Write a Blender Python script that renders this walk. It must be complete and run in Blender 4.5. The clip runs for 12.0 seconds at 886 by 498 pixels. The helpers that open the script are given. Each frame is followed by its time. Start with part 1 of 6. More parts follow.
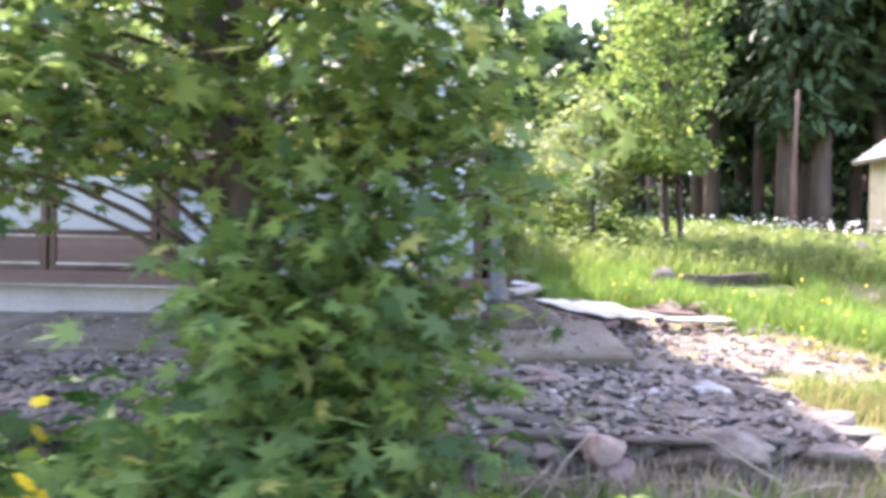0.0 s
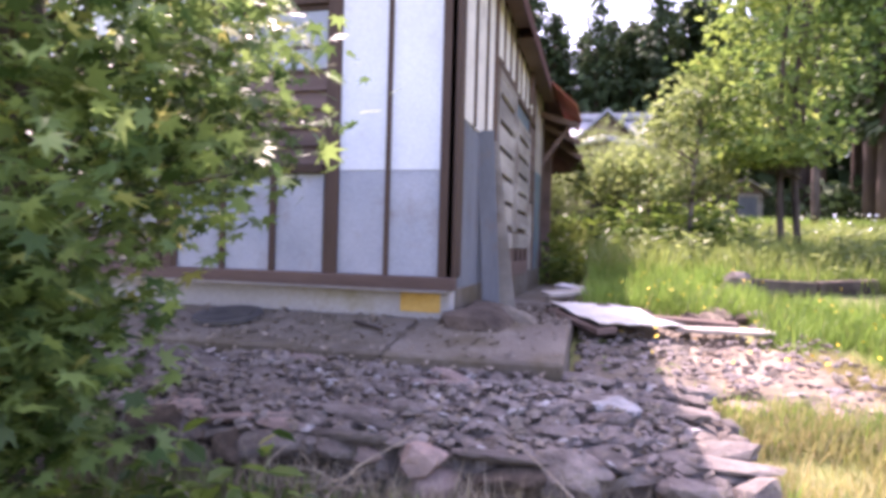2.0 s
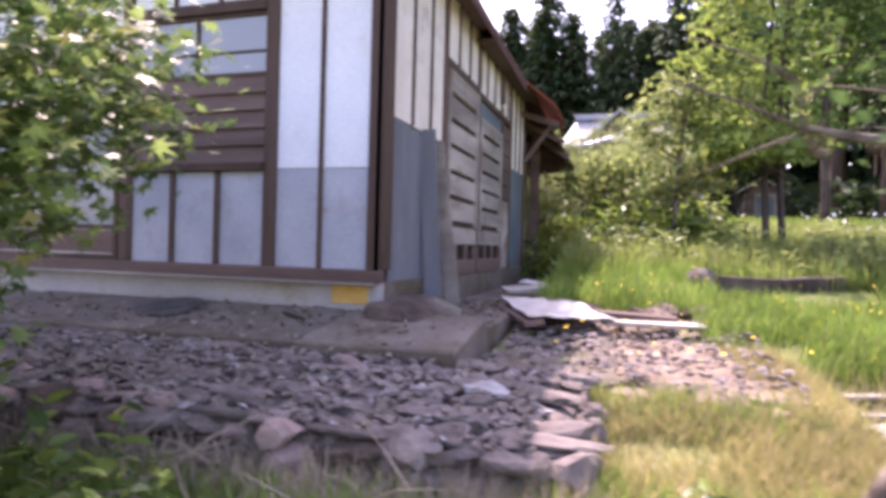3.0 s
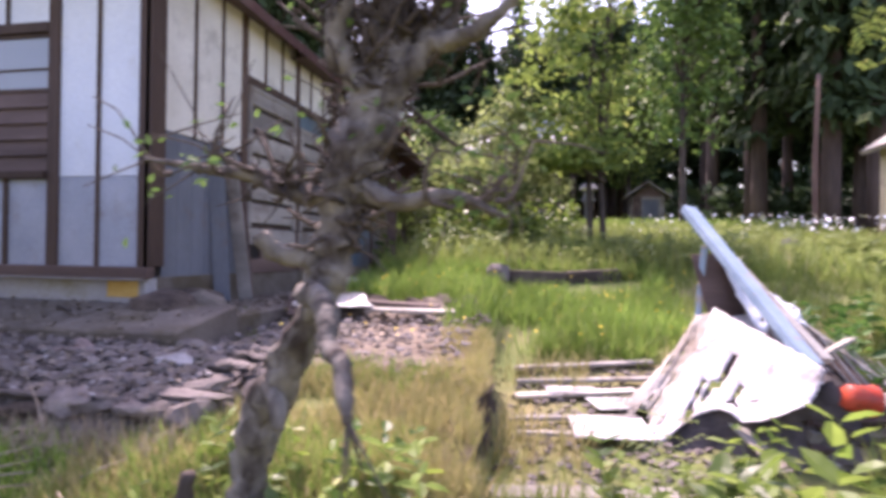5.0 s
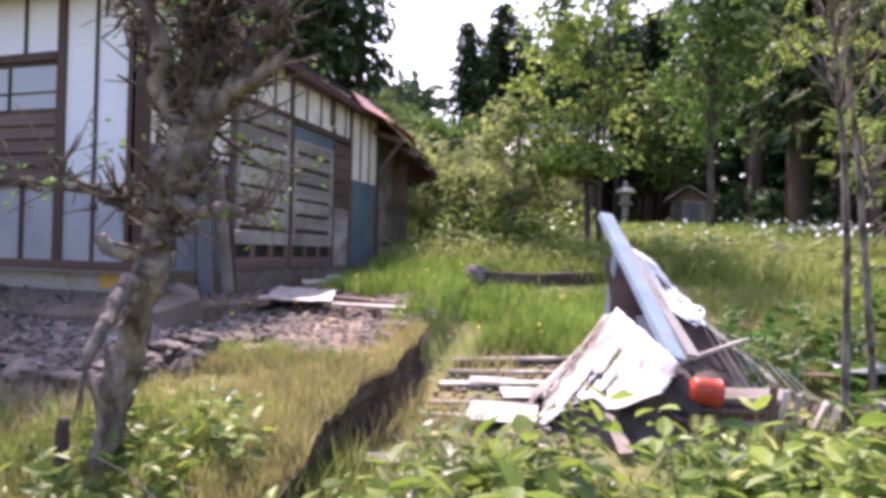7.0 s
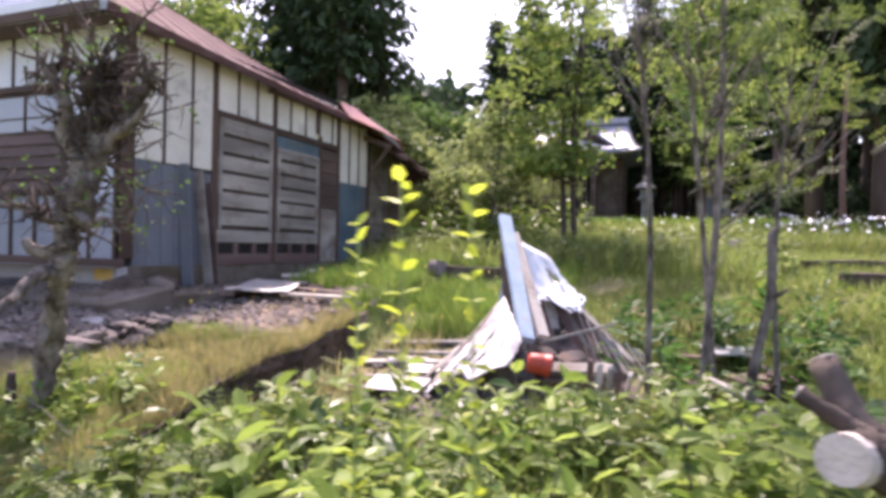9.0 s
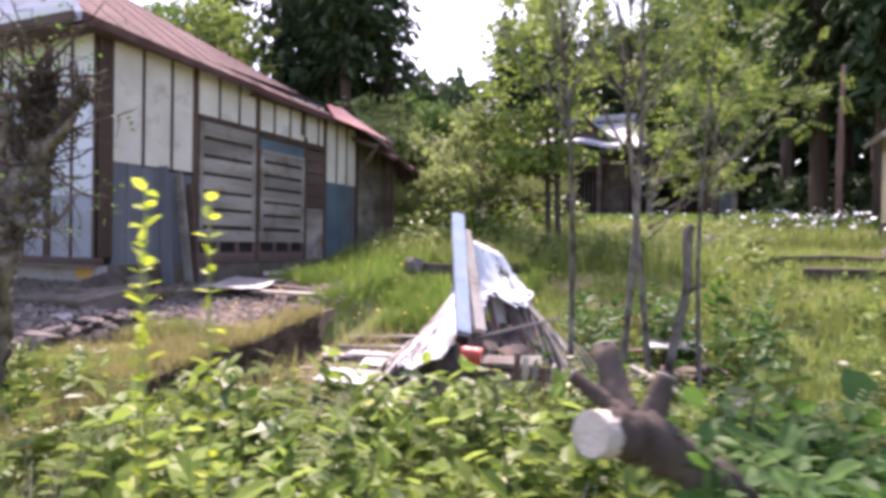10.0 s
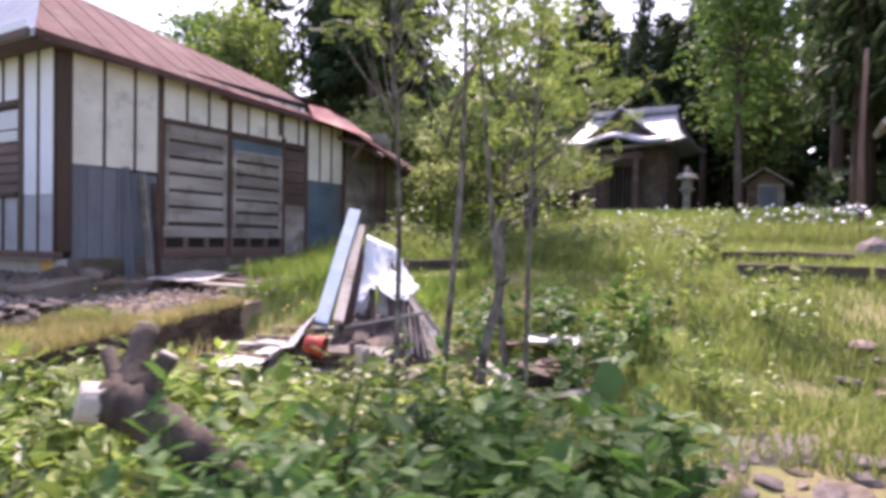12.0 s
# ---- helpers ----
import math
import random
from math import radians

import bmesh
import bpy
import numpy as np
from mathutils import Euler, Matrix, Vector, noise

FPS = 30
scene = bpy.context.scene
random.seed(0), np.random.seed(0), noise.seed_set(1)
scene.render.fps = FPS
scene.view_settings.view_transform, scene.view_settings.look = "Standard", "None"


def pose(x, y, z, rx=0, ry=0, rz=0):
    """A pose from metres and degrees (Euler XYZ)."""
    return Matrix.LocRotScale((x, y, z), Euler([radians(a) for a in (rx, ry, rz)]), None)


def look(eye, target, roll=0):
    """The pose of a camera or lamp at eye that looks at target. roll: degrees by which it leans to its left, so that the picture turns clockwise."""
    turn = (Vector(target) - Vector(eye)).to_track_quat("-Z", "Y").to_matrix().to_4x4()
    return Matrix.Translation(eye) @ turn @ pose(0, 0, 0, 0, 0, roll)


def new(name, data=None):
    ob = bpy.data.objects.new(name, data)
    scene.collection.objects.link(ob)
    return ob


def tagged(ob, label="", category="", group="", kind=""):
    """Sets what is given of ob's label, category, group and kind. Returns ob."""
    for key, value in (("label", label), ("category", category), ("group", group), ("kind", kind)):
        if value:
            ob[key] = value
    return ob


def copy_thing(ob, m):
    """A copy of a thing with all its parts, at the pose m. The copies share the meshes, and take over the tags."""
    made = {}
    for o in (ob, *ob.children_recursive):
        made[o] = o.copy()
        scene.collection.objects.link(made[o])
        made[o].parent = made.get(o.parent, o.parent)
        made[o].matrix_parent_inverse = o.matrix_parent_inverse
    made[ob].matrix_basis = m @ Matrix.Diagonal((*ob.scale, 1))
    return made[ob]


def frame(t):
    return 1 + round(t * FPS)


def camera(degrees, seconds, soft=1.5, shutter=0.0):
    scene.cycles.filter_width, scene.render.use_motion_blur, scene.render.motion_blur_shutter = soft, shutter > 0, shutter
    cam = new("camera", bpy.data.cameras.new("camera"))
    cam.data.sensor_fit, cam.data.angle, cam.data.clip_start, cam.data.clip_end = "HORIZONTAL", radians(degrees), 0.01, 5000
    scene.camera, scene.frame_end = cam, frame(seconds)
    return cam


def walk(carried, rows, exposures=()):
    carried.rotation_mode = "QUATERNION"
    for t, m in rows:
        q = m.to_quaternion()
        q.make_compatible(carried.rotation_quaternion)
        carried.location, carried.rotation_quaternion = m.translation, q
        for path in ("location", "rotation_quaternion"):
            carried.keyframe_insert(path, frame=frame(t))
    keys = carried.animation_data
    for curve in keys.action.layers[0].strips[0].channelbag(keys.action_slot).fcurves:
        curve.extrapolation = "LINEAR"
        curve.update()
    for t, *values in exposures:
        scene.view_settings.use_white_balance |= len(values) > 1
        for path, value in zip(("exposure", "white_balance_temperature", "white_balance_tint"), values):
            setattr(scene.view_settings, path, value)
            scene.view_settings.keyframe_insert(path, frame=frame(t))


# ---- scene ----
LENS = 71.0
cam = camera(LENS, 12.0, 3.9, 0.6)
# seconds, x, y, z, yaw, pitch, roll
PATH_ROWS = [
    (0.0, 0.246, 0.221, 1.515, 0.07, -0.21, -1.10),
    (0.5, 0.633, 0.303, 1.526, 3.39, -0.31, -1.37),
    (1.0, 0.941, 0.369, 1.532, 7.39, -0.39, -1.63),
    (1.5, 1.311, 0.458, 1.518, 11.32, -0.37, -1.57),
    (2.0, 1.643, 0.516, 1.514, 14.83, -0.34, -1.55),
    (2.5, 1.985, 0.593, 1.498, 17.49, -0.25, -1.55),
    (4.5, 3.727, 0.303, 1.442, 14.61, 0.09, -0.86),
    (5.0, 4.035, 0.231, 1.449, 11.67, 0.25, -0.80),
    (5.5, 4.327, 0.149, 1.472, 10.33, 0.27, -0.93),
    (6.0, 4.630, 0.002, 1.470, 11.36, 0.21, -1.21),
    (6.5, 4.906, -0.017, 1.458, 14.33, 0.30, -1.44),
    (8.5, 6.302, -0.294, 1.511, 21.45, -0.11, -1.38),
    (9.0, 6.687, -0.439, 1.514, 21.79, -0.25, -1.27),
    (9.5, 7.014, -0.417, 1.501, 22.96, -0.30, -1.21),
    (10.0, 7.378, -0.380, 1.528, 23.61, -0.50, -0.94),
    (10.5, 7.861, -0.358, 1.530, 24.37, -0.61, -0.83),
    (11.0, 8.281, -0.188, 1.512, 25.07, -0.68, -0.83),
    (11.5, 8.686, 0.028, 1.514, 27.20, -0.82, -0.88),
    (12.0, 9.097, 0.282, 1.537, 30.18, -0.90, -0.92),
]
# seconds, stops, kelvin, tint
EXPOSURES = [(0.0, 2.9, 6450, 26), (0.5, 2.9, 6500, 30), (1.0, 2.82, 6650, 48), (1.7, 2.55, 6650, 45), (2.5, 2.27, 6760, 44), (4.5, 1.78, 6550, 43), (5.5, 1.7, 6500, 42), (8.5, 1.58, 6650, 35), (12.0, 1.58, 6650, 38)]
walk(cam, [(t, pose(x, y, z, 90 + pitch, roll, yaw)) for t, x, y, z, yaw, pitch, roll in PATH_ROWS], EXPOSURES)

# ---- sky, sun ----
SUN_EL, SUN_AZ = 55.5, 32.0      # degrees above the horizon, degrees left of +y
world = bpy.data.worlds.new("sky")
scene.world = world
world.use_nodes = True
wn = world.node_tree.nodes
sky = wn.new("ShaderNodeTexSky")
sky.sky_type, sky.sun_disc = "NISHITA", False
sky.sun_elevation, sky.sun_rotation = radians(SUN_EL), radians(-SUN_AZ)
sky.dust_density, sky.air_density = 2.5, 1.2
wn["Background"].inputs["Strength"].default_value = 0.15
world.node_tree.links.new(sky.outputs["Color"], wn["Background"].inputs["Color"])
sun = new("sun", bpy.data.lights.new("sun", "SUN"))
sun.data.energy, sun.data.angle, sun.data.color = 3.1, radians(0.6), (1.0, 0.95, 0.86)
sd = Vector((-math.sin(radians(SUN_AZ)) * math.cos(radians(SUN_EL)), math.cos(radians(SUN_AZ)) * math.cos(radians(SUN_EL)), math.sin(radians(SUN_EL))))
sun.matrix_basis = look(sd * 60, (0, 0, 0))

# ---- materials ----
RNG = np.random.default_rng(7)


def mat(name, a, b, scale=3.0, rough=0.8, bump=0.3, fine=40.0, metal=0.0, stretch=(1, 1, 1), vary=0.25, dirt=None, dirt_scale=1.2, dirt_at=(0.52, 0.68), spec=0.3):
    """A surface of two colours, broken up at a large and a fine scale, with relief, and stains where dirt is given."""
    m = bpy.data.materials.new(name)
    m.use_nodes = True
    n, l = m.node_tree.nodes, m.node_tree.links
    bs = n["Principled BSDF"]
    co = n.new("ShaderNodeTexCoord")
    mp = n.new("ShaderNodeMapping")
    mp.inputs["Scale"].default_value = stretch
    l.new(co.outputs["Object"], mp.inputs["Vector"])
    big, small = n.new("ShaderNodeTexNoise"), n.new("ShaderNodeTexNoise")
    big.inputs["Scale"].default_value, small.inputs["Scale"].default_value = scale, fine
    big.inputs["Detail"].default_value, small.inputs["Detail"].default_value = 6, 4
    l.new(mp.outputs["Vector"], big.inputs["Vector"])
    l.new(mp.outputs["Vector"], small.inputs["Vector"])
    ramp = n.new("ShaderNodeValToRGB")
    ramp.color_ramp.elements[0].position, ramp.color_ramp.elements[1].position = 0.35, 0.66
    ramp.color_ramp.elements[0].color, ramp.color_ramp.elements[1].color = (*a, 1), (*b, 1)
    l.new(big.outputs["Fac"], ramp.inputs["Fac"])
    col = ramp.outputs["Color"]
    if dirt:
        dn, dr, mx = n.new("ShaderNodeTexNoise"), n.new("ShaderNodeValToRGB"), n.new("ShaderNodeMixRGB")
        dn.inputs["Scale"].default_value, dn.inputs["Detail"].default_value, dn.inputs["Roughness"].default_value = dirt_scale, 8, 0.65
        l.new(co.outputs["Object"], dn.inputs["Vector"])
        dr.color_ramp.elements[0].position, dr.color_ramp.elements[1].position = dirt_at
        l.new(dn.outputs["Fac"], dr.inputs["Fac"])
        l.new(dr.outputs["Color"], mx.inputs["Fac"])
        l.new(col, mx.inputs["Color1"])
        mx.inputs["Color2"].default_value = (*dirt, 1)
        col = mx.outputs["Color"]
    hsv, oi, mr = n.new("ShaderNodeHueSaturation"), n.new("ShaderNodeObjectInfo"), n.new("ShaderNodeMapRange")
    mr.inputs["To Min"].default_value, mr.inputs["To Max"].default_value = 1 - vary, 1 + vary
    l.new(oi.outputs["Random"], mr.inputs["Value"])
    mul = n.new("ShaderNodeMath")
    mul.operation = "MULTIPLY"
    fr = n.new("ShaderNodeMapRange")
    fr.inputs["To Min"].default_value, fr.inputs["To Max"].default_value = 0.8, 1.2
    l.new(small.outputs["Fac"], fr.inputs["Value"])
    l.new(mr.outputs["Result"], mul.inputs[0])
    l.new(fr.outputs["Result"], mul.inputs[1])
    l.new(mul.outputs["Value"], hsv.inputs["Value"])
    l.new(col, hsv.inputs["Color"])
    l.new(hsv.outputs["Color"], bs.inputs["Base Color"])
    bp = n.new("ShaderNodeBump")
    bp.inputs["Strength"].default_value, bp.inputs["Distance"].default_value = bump, 0.02
    l.new(small.outputs["Fac"], bp.inputs["Height"])
    l.new(bp.outputs["Normal"], bs.inputs["Normal"])
    bs.inputs["Roughness"].default_value, bs.inputs["Metallic"].default_value = rough, metal
    bs.inputs["Specular IOR Level"].default_value = spec
    return m


def leaf_mat(name, a, b, through_light=0.45, rough=0.55, tip=None):
    """Leaves: two greens mixed leaf by leaf, letting light through."""
    m = bpy.data.materials.new(name)
    m.use_nodes = True
    n, l = m.node_tree.nodes, m.node_tree.links
    bs, out = n["Principled BSDF"], n["Material Output"]
    geo, ramp = n.new("ShaderNodeNewGeometry"), n.new("ShaderNodeValToRGB")
    ramp.color_ramp.elements[0].color, ramp.color_ramp.elements[1].color = (*a, 1), (*b, 1)
    if tip:
        e = ramp.color_ramp.elements.new(0.93)
        e.color = (*b, 1)
        ramp.color_ramp.elements[-1].color = (*tip, 1)
    l.new(geo.outputs["Random Per Island"], ramp.inputs["Fac"])
    co, big, hsv, mr = n.new("ShaderNodeTexCoord"), n.new("ShaderNodeTexNoise"), n.new("ShaderNodeHueSaturation"), n.new("ShaderNodeMapRange")
    big.inputs["Scale"].default_value = 1.1
    l.new(co.outputs["Object"], big.inputs["Vector"])
    mr.inputs["From Min"].default_value, mr.inputs["From Max"].default_value = 0.3, 0.7
    mr.inputs["To Min"].default_value, mr.inputs["To Max"].default_value = 0.7, 1.3
    l.new(big.outputs["Fac"], mr.inputs["Value"])
    l.new(mr.outputs["Result"], hsv.inputs["Value"])
    l.new(ramp.outputs["Color"], hsv.inputs["Color"])
    tr, mix = n.new("ShaderNodeBsdfTranslucent"), n.new("ShaderNodeMixShader")
    mix.inputs["Fac"].default_value = through_light
    l.new(hsv.outputs["Color"], bs.inputs["Base Color"])
    l.new(hsv.outputs["Color"], tr.inputs["Color"])
    l.new(bs.outputs["BSDF"], mix.inputs[1])
    l.new(tr.outputs["BSDF"], mix.inputs[2])
    l.new(mix.outputs["Shader"], out.inputs["Surface"])
    bs.inputs["Roughness"].default_value = rough
    bs.inputs["Specular IOR Level"].default_value = 0.35
    return m


def glass_mat():
    m = bpy.data.materials.new("old_glass")
    m.use_nodes = True
    bs = m.node_tree.nodes["Principled BSDF"]
    bs.inputs["Base Color"].default_value = (0.55, 0.6, 0.65, 1)
    bs.inputs["Roughness"].default_value = 0.12
    bs.inputs["Transmission Weight"].default_value = 0.55
    return m


M_GROUND = mat("earth_and_turf", (0.10, 0.14, 0.03), (0.20, 0.17, 0.08), 0.9, 0.95, 0.8, 22, vary=0)
# Dark brown earth; the shade on upright faces is put into its colour.
M_DARKEARTH = mat("dark_earth_with_shade", (0.05, 0.037, 0.029), (0.115, 0.086, 0.066), 5, 0.95, 0.9, 26, vary=0.2)
M_DIRT = mat("dry_earth", (0.14, 0.105, 0.075), (0.27, 0.215, 0.16), 2.5, 0.95, 0.8, 30)
# White boards; the blue of sky light on the front is in the colour.
M_WHITE = mat("white_board_sky_tint", (0.62, 0.655, 0.71), (0.71, 0.735, 0.77), 1.4, 0.6, 0.08, 60, vary=0.03, dirt=(0.55, 0.54, 0.5), dirt_scale=2.2, dirt_at=(0.6, 0.8))
# Stained side boards; warm light bounced off the grass is in the colour.
M_CREAM = mat("weathered_board_warm_bounce", (0.60, 0.565, 0.48), (0.72, 0.685, 0.60), 1.6, 0.75, 0.15, 50, vary=0.05, dirt=(0.36, 0.33, 0.28), dirt_scale=1.9, dirt_at=(0.56, 0.75))
M_GREYPANEL = mat("grey_painted_panel", (0.29, 0.32, 0.37), (0.39, 0.41, 0.46), 2.2, 0.7, 0.12, 45, vary=0.06, dirt=(0.27, 0.24, 0.22), dirt_scale=2.4, dirt_at=(0.52, 0.75))
M_TIN = mat("grey_weathered_tin", (0.095, 0.105, 0.122), (0.165, 0.178, 0.197), 2.0, 0.6, 0.15, 40, vary=0.08, stretch=(1, 1, 0.3), dirt=(0.15, 0.11, 0.085), dirt_scale=1.8)
M_BLUETIN = mat("blue_green_tin", (0.06, 0.10, 0.125), (0.10, 0.145, 0.17), 2.0, 0.55, 0.15, 40, vary=0.1, dirt=(0.12, 0.1, 0.09))
M_BROWN = mat("dark_stained_timber", (0.05, 0.03, 0.022), (0.10, 0.062, 0.045), 2.0, 0.7, 0.35, 30, stretch=(1, 1, 0.2), vary=0.18)
M_BOARD = mat("brown_weatherboard", (0.085, 0.055, 0.045), (0.15, 0.10, 0.082), 2.0, 0.75, 0.35, 30, stretch=(0.25, 0.25, 2), vary=0.2)
M_GREYWOOD = mat("grey_weathered_wood", (0.20, 0.18, 0.155), (0.36, 0.33, 0.285), 2.0, 0.9, 0.5, 35, stretch=(0.4, 0.25, 2), vary=0.18, dirt=(0.16, 0.12, 0.09), dirt_scale=2.2)
M_PALEWOOD = mat("bleached_board", (0.30, 0.27, 0.235), (0.50, 0.46, 0.41), 2.4, 0.9, 0.45, 40, vary=0.25, dirt=(0.2, 0.16, 0.12), dirt_scale=3)
M_BLUEWOOD = mat("flaking_blue_grey_paint", (0.25, 0.35, 0.44), (0.38, 0.48, 0.56), 3.0, 0.75, 0.3, 40, vary=0.08, dirt=(0.42, 0.36, 0.3), dirt_scale=5, dirt_at=(0.6, 0.66))
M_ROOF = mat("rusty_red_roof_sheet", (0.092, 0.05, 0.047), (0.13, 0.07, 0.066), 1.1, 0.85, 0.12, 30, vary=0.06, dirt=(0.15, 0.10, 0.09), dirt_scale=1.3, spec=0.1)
# Brighter than M_ROOF: sunlight on the bent sheet is put into this red.
M_REDTIN = mat("red_sheet_painted_sun", (0.38, 0.10, 0.075), (0.46, 0.15, 0.11), 2.0, 0.5, 0.1, 30, vary=0.06)
M_CONC = mat("mossy_concrete", (0.118, 0.097, 0.078), (0.19, 0.162, 0.132), 1.5, 0.95, 0.5, 30, vary=0.1, dirt=(0.10, 0.08, 0.05), dirt_scale=1.6, dirt_at=(0.46, 0.62))
M_FOUND = mat("foundation_render", (0.29, 0.28, 0.27), (0.40, 0.385, 0.37), 1.5, 0.9, 0.25, 30, vary=0.05, dirt=(0.26, 0.24, 0.17), dirt_scale=1.5)
M_OCHRE = mat("ochre_stained_render", (0.48, 0.29, 0.07), (0.58, 0.38, 0.12), 5, 0.9, 0.3, 30)
M_IRON = mat("cast_iron_cover", (0.045, 0.045, 0.048), (0.09, 0.085, 0.08), 8, 0.6, 0.5, 60, metal=0.4)
M_STONE = mat("field_stone", (0.125, 0.104, 0.094), (0.235, 0.202, 0.186), 3.0, 0.95, 0.8, 24, vary=0.2, dirt=(0.13, 0.115, 0.085), dirt_scale=3.5)
M_STONEPALE = mat("pale_stone", (0.25, 0.24, 0.235), (0.38, 0.36, 0.35), 3.0, 0.85, 0.4, 24, vary=0.2)
M_STONERUST = mat("reddish_stone", (0.19, 0.14, 0.125), (0.28, 0.205, 0.18), 3.0, 0.9, 0.4, 24, vary=0.25)
M_BARK = mat("lichened_bark", (0.05, 0.037, 0.03), (0.24, 0.212, 0.18), 13, 0.95, 1.0, 30, stretch=(1, 1, 0.5), vary=0.1)
M_BARKDARK = mat("dark_bark", (0.045, 0.034, 0.028), (0.105, 0.082, 0.066), 5, 0.95, 0.8, 22, stretch=(1, 1, 0.35), vary=0.2)
M_CEDARBARK = mat("cedar_bark", (0.062, 0.044, 0.036), (0.125, 0.09, 0.074), 4, 0.95, 0.7, 18, stretch=(1, 1, 0.15), vary=0.3)
M_POLE = mat("reddish_pole_bark", (0.15, 0.09, 0.07), (0.22, 0.14, 0.11), 4, 0.9, 0.5, 20, stretch=(1, 1, 0.2))
M_CUT = mat("fresh_cut_wood", (0.38, 0.33, 0.28), (0.56, 0.50, 0.44), 9, 0.85, 0.4, 60, dirt=(0.34, 0.28, 0.22), dirt_scale=9)
M_SHEET = mat("white_vinyl_sheet", (0.44, 0.42, 0.42), (0.60, 0.575, 0.575), 2.0, 0.6, 0.25, 30, vary=0.08, dirt=(0.20, 0.165, 0.15), dirt_scale=4.5, dirt_at=(0.5, 0.64))
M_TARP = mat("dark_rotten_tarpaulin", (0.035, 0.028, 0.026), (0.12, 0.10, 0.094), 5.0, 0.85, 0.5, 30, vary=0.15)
M_BEDEARTH = mat("stony_earth", (0.085, 0.068, 0.058), (0.20, 0.172, 0.155), 9.0, 0.95, 1.0, 34, vary=0, dirt=(0.07, 0.06, 0.04), dirt_scale=2.2)
M_ZINC = mat("galvanised_sheet", (0.48, 0.49, 0.50), (0.62, 0.62, 0.62), 1.5, 0.38, 0.2, 30, metal=0.6, vary=0.06, dirt=(0.26, 0.22, 0.18), dirt_scale=3.5)
M_POT = mat("orange_enamel", (0.50, 0.055, 0.028), (0.60, 0.09, 0.042), 4, 0.4, 0.1, 40, dirt=(0.25, 0.07, 0.05), dirt_scale=7)
# Near black: the shade of unlit insides is put into the colour.
M_DARK = mat("interior_shade_black", (0.018, 0.015, 0.013), (0.035, 0.03, 0.026), 3, 0.9, 0.2, 20)
M_PLASTER = mat("yellowed_plaster", (0.62, 0.52, 0.33), (0.72, 0.62, 0.42), 1.2, 0.9, 0.15, 30, dirt=(0.45, 0.36, 0.24))
M_TILE = mat("grey_shrine_roof_metal", (0.27, 0.28, 0.31), (0.38, 0.39, 0.42), 0.8, 0.5, 0.1, 12, metal=0.35, vary=0.05)
M_SHRINEWOOD = mat("old_shrine_timber", (0.10, 0.075, 0.06), (0.19, 0.15, 0.12), 2, 0.85, 0.3, 20, vary=0.2)
# Granite grey, darkened: the trees' shade over the shrine ground is in the colour.
M_LANTERN = mat("lantern_granite_shaded", (0.17, 0.17, 0.16), (0.28, 0.275, 0.26), 4, 0.9, 0.4, 30, vary=0.1)
M_GLASS = glass_mat()
M_MAPLE = leaf_mat("maple_leaf", (0.042, 0.09, 0.026), (0.23, 0.32, 0.095), 0.5, 0.42, (0.42, 0.38, 0.12))
M_GRASS = leaf_mat("grass_blade", (0.15, 0.20, 0.045), (0.27, 0.33, 0.085), 0.45, 0.6, (0.46, 0.40, 0.22))
M_DRYGRASS = leaf_mat("dry_grass_blade", (0.24, 0.26, 0.07), (0.46, 0.38, 0.18), 0.4, 0.7, (0.52, 0.42, 0.26))
M_STRAW = leaf_mat("dead_straw", (0.22, 0.18, 0.13), (0.40, 0.34, 0.26), 0.3, 0.8)
M_LUSH = leaf_mat("lush_grass_blade", (0.12, 0.21, 0.035), (0.23, 0.34, 0.07), 0.5, 0.55, (0.36, 0.34, 0.13))
M_WEED = leaf_mat("nettle_leaf", (0.045, 0.095, 0.025), (0.25, 0.34, 0.06), 0.5, 0.4, (0.48, 0.48, 0.2))
M_YOUNGWEED = leaf_mat("pale_weed_leaf", (0.15, 0.24, 0.04), (0.29, 0.38, 0.08), 0.55, 0.5)
M_DOCK = leaf_mat("dark_broad_leaf", (0.04, 0.105, 0.024), (0.10, 0.20, 0.04), 0.45, 0.55)
M_YOUNG = leaf_mat("young_yellow_leaf", (0.30, 0.40, 0.035), (0.45, 0.52, 0.06), 0.55, 0.5)
M_TREE = leaf_mat("light_green_leaf", (0.10, 0.17, 0.04), (0.27, 0.35, 0.08), 0.55, 0.5, (0.40, 0.42, 0.12))
M_SHRUB = leaf_mat("yellow_green_leaf", (0.15, 0.20, 0.06), (0.28, 0.33, 0.115), 0.5, 0.55)
M_HILL = leaf_mat("hill_leaf", (0.07, 0.14, 0.035), (0.14, 0.23, 0.055), 0.4, 0.6)
M_CEDAR = leaf_mat("cedar_needles", (0.036, 0.065, 0.029), (0.078, 0.124, 0.046), 0.25, 0.7)
M_LITTER = mat("leaf_litter", (0.13, 0.10, 0.075), (0.30, 0.25, 0.20), 9, 0.95, 0.3, 40)
M_STRAWSTALK = mat("dead_stalk", (0.36, 0.30, 0.22), (0.55, 0.48, 0.38), 6, 0.9, 0.2, 40)
M_TWIG = mat("dry_twig", (0.28, 0.22, 0.16), (0.42, 0.35, 0.27), 6, 0.9, 0.3, 40)
M_STEM = mat("green_stem", (0.13, 0.19, 0.05), (0.22, 0.26, 0.09), 6, 0.7, 0.2, 40)
M_PETALW = mat("white_petal", (0.78, 0.76, 0.74), (0.85, 0.83, 0.80), 6, 0.7, 0.1, 40)
M_PETALY = mat("yellow_petal", (0.80, 0.52, 0.02), (0.85, 0.62, 0.04), 6, 0.6, 0.1, 40)


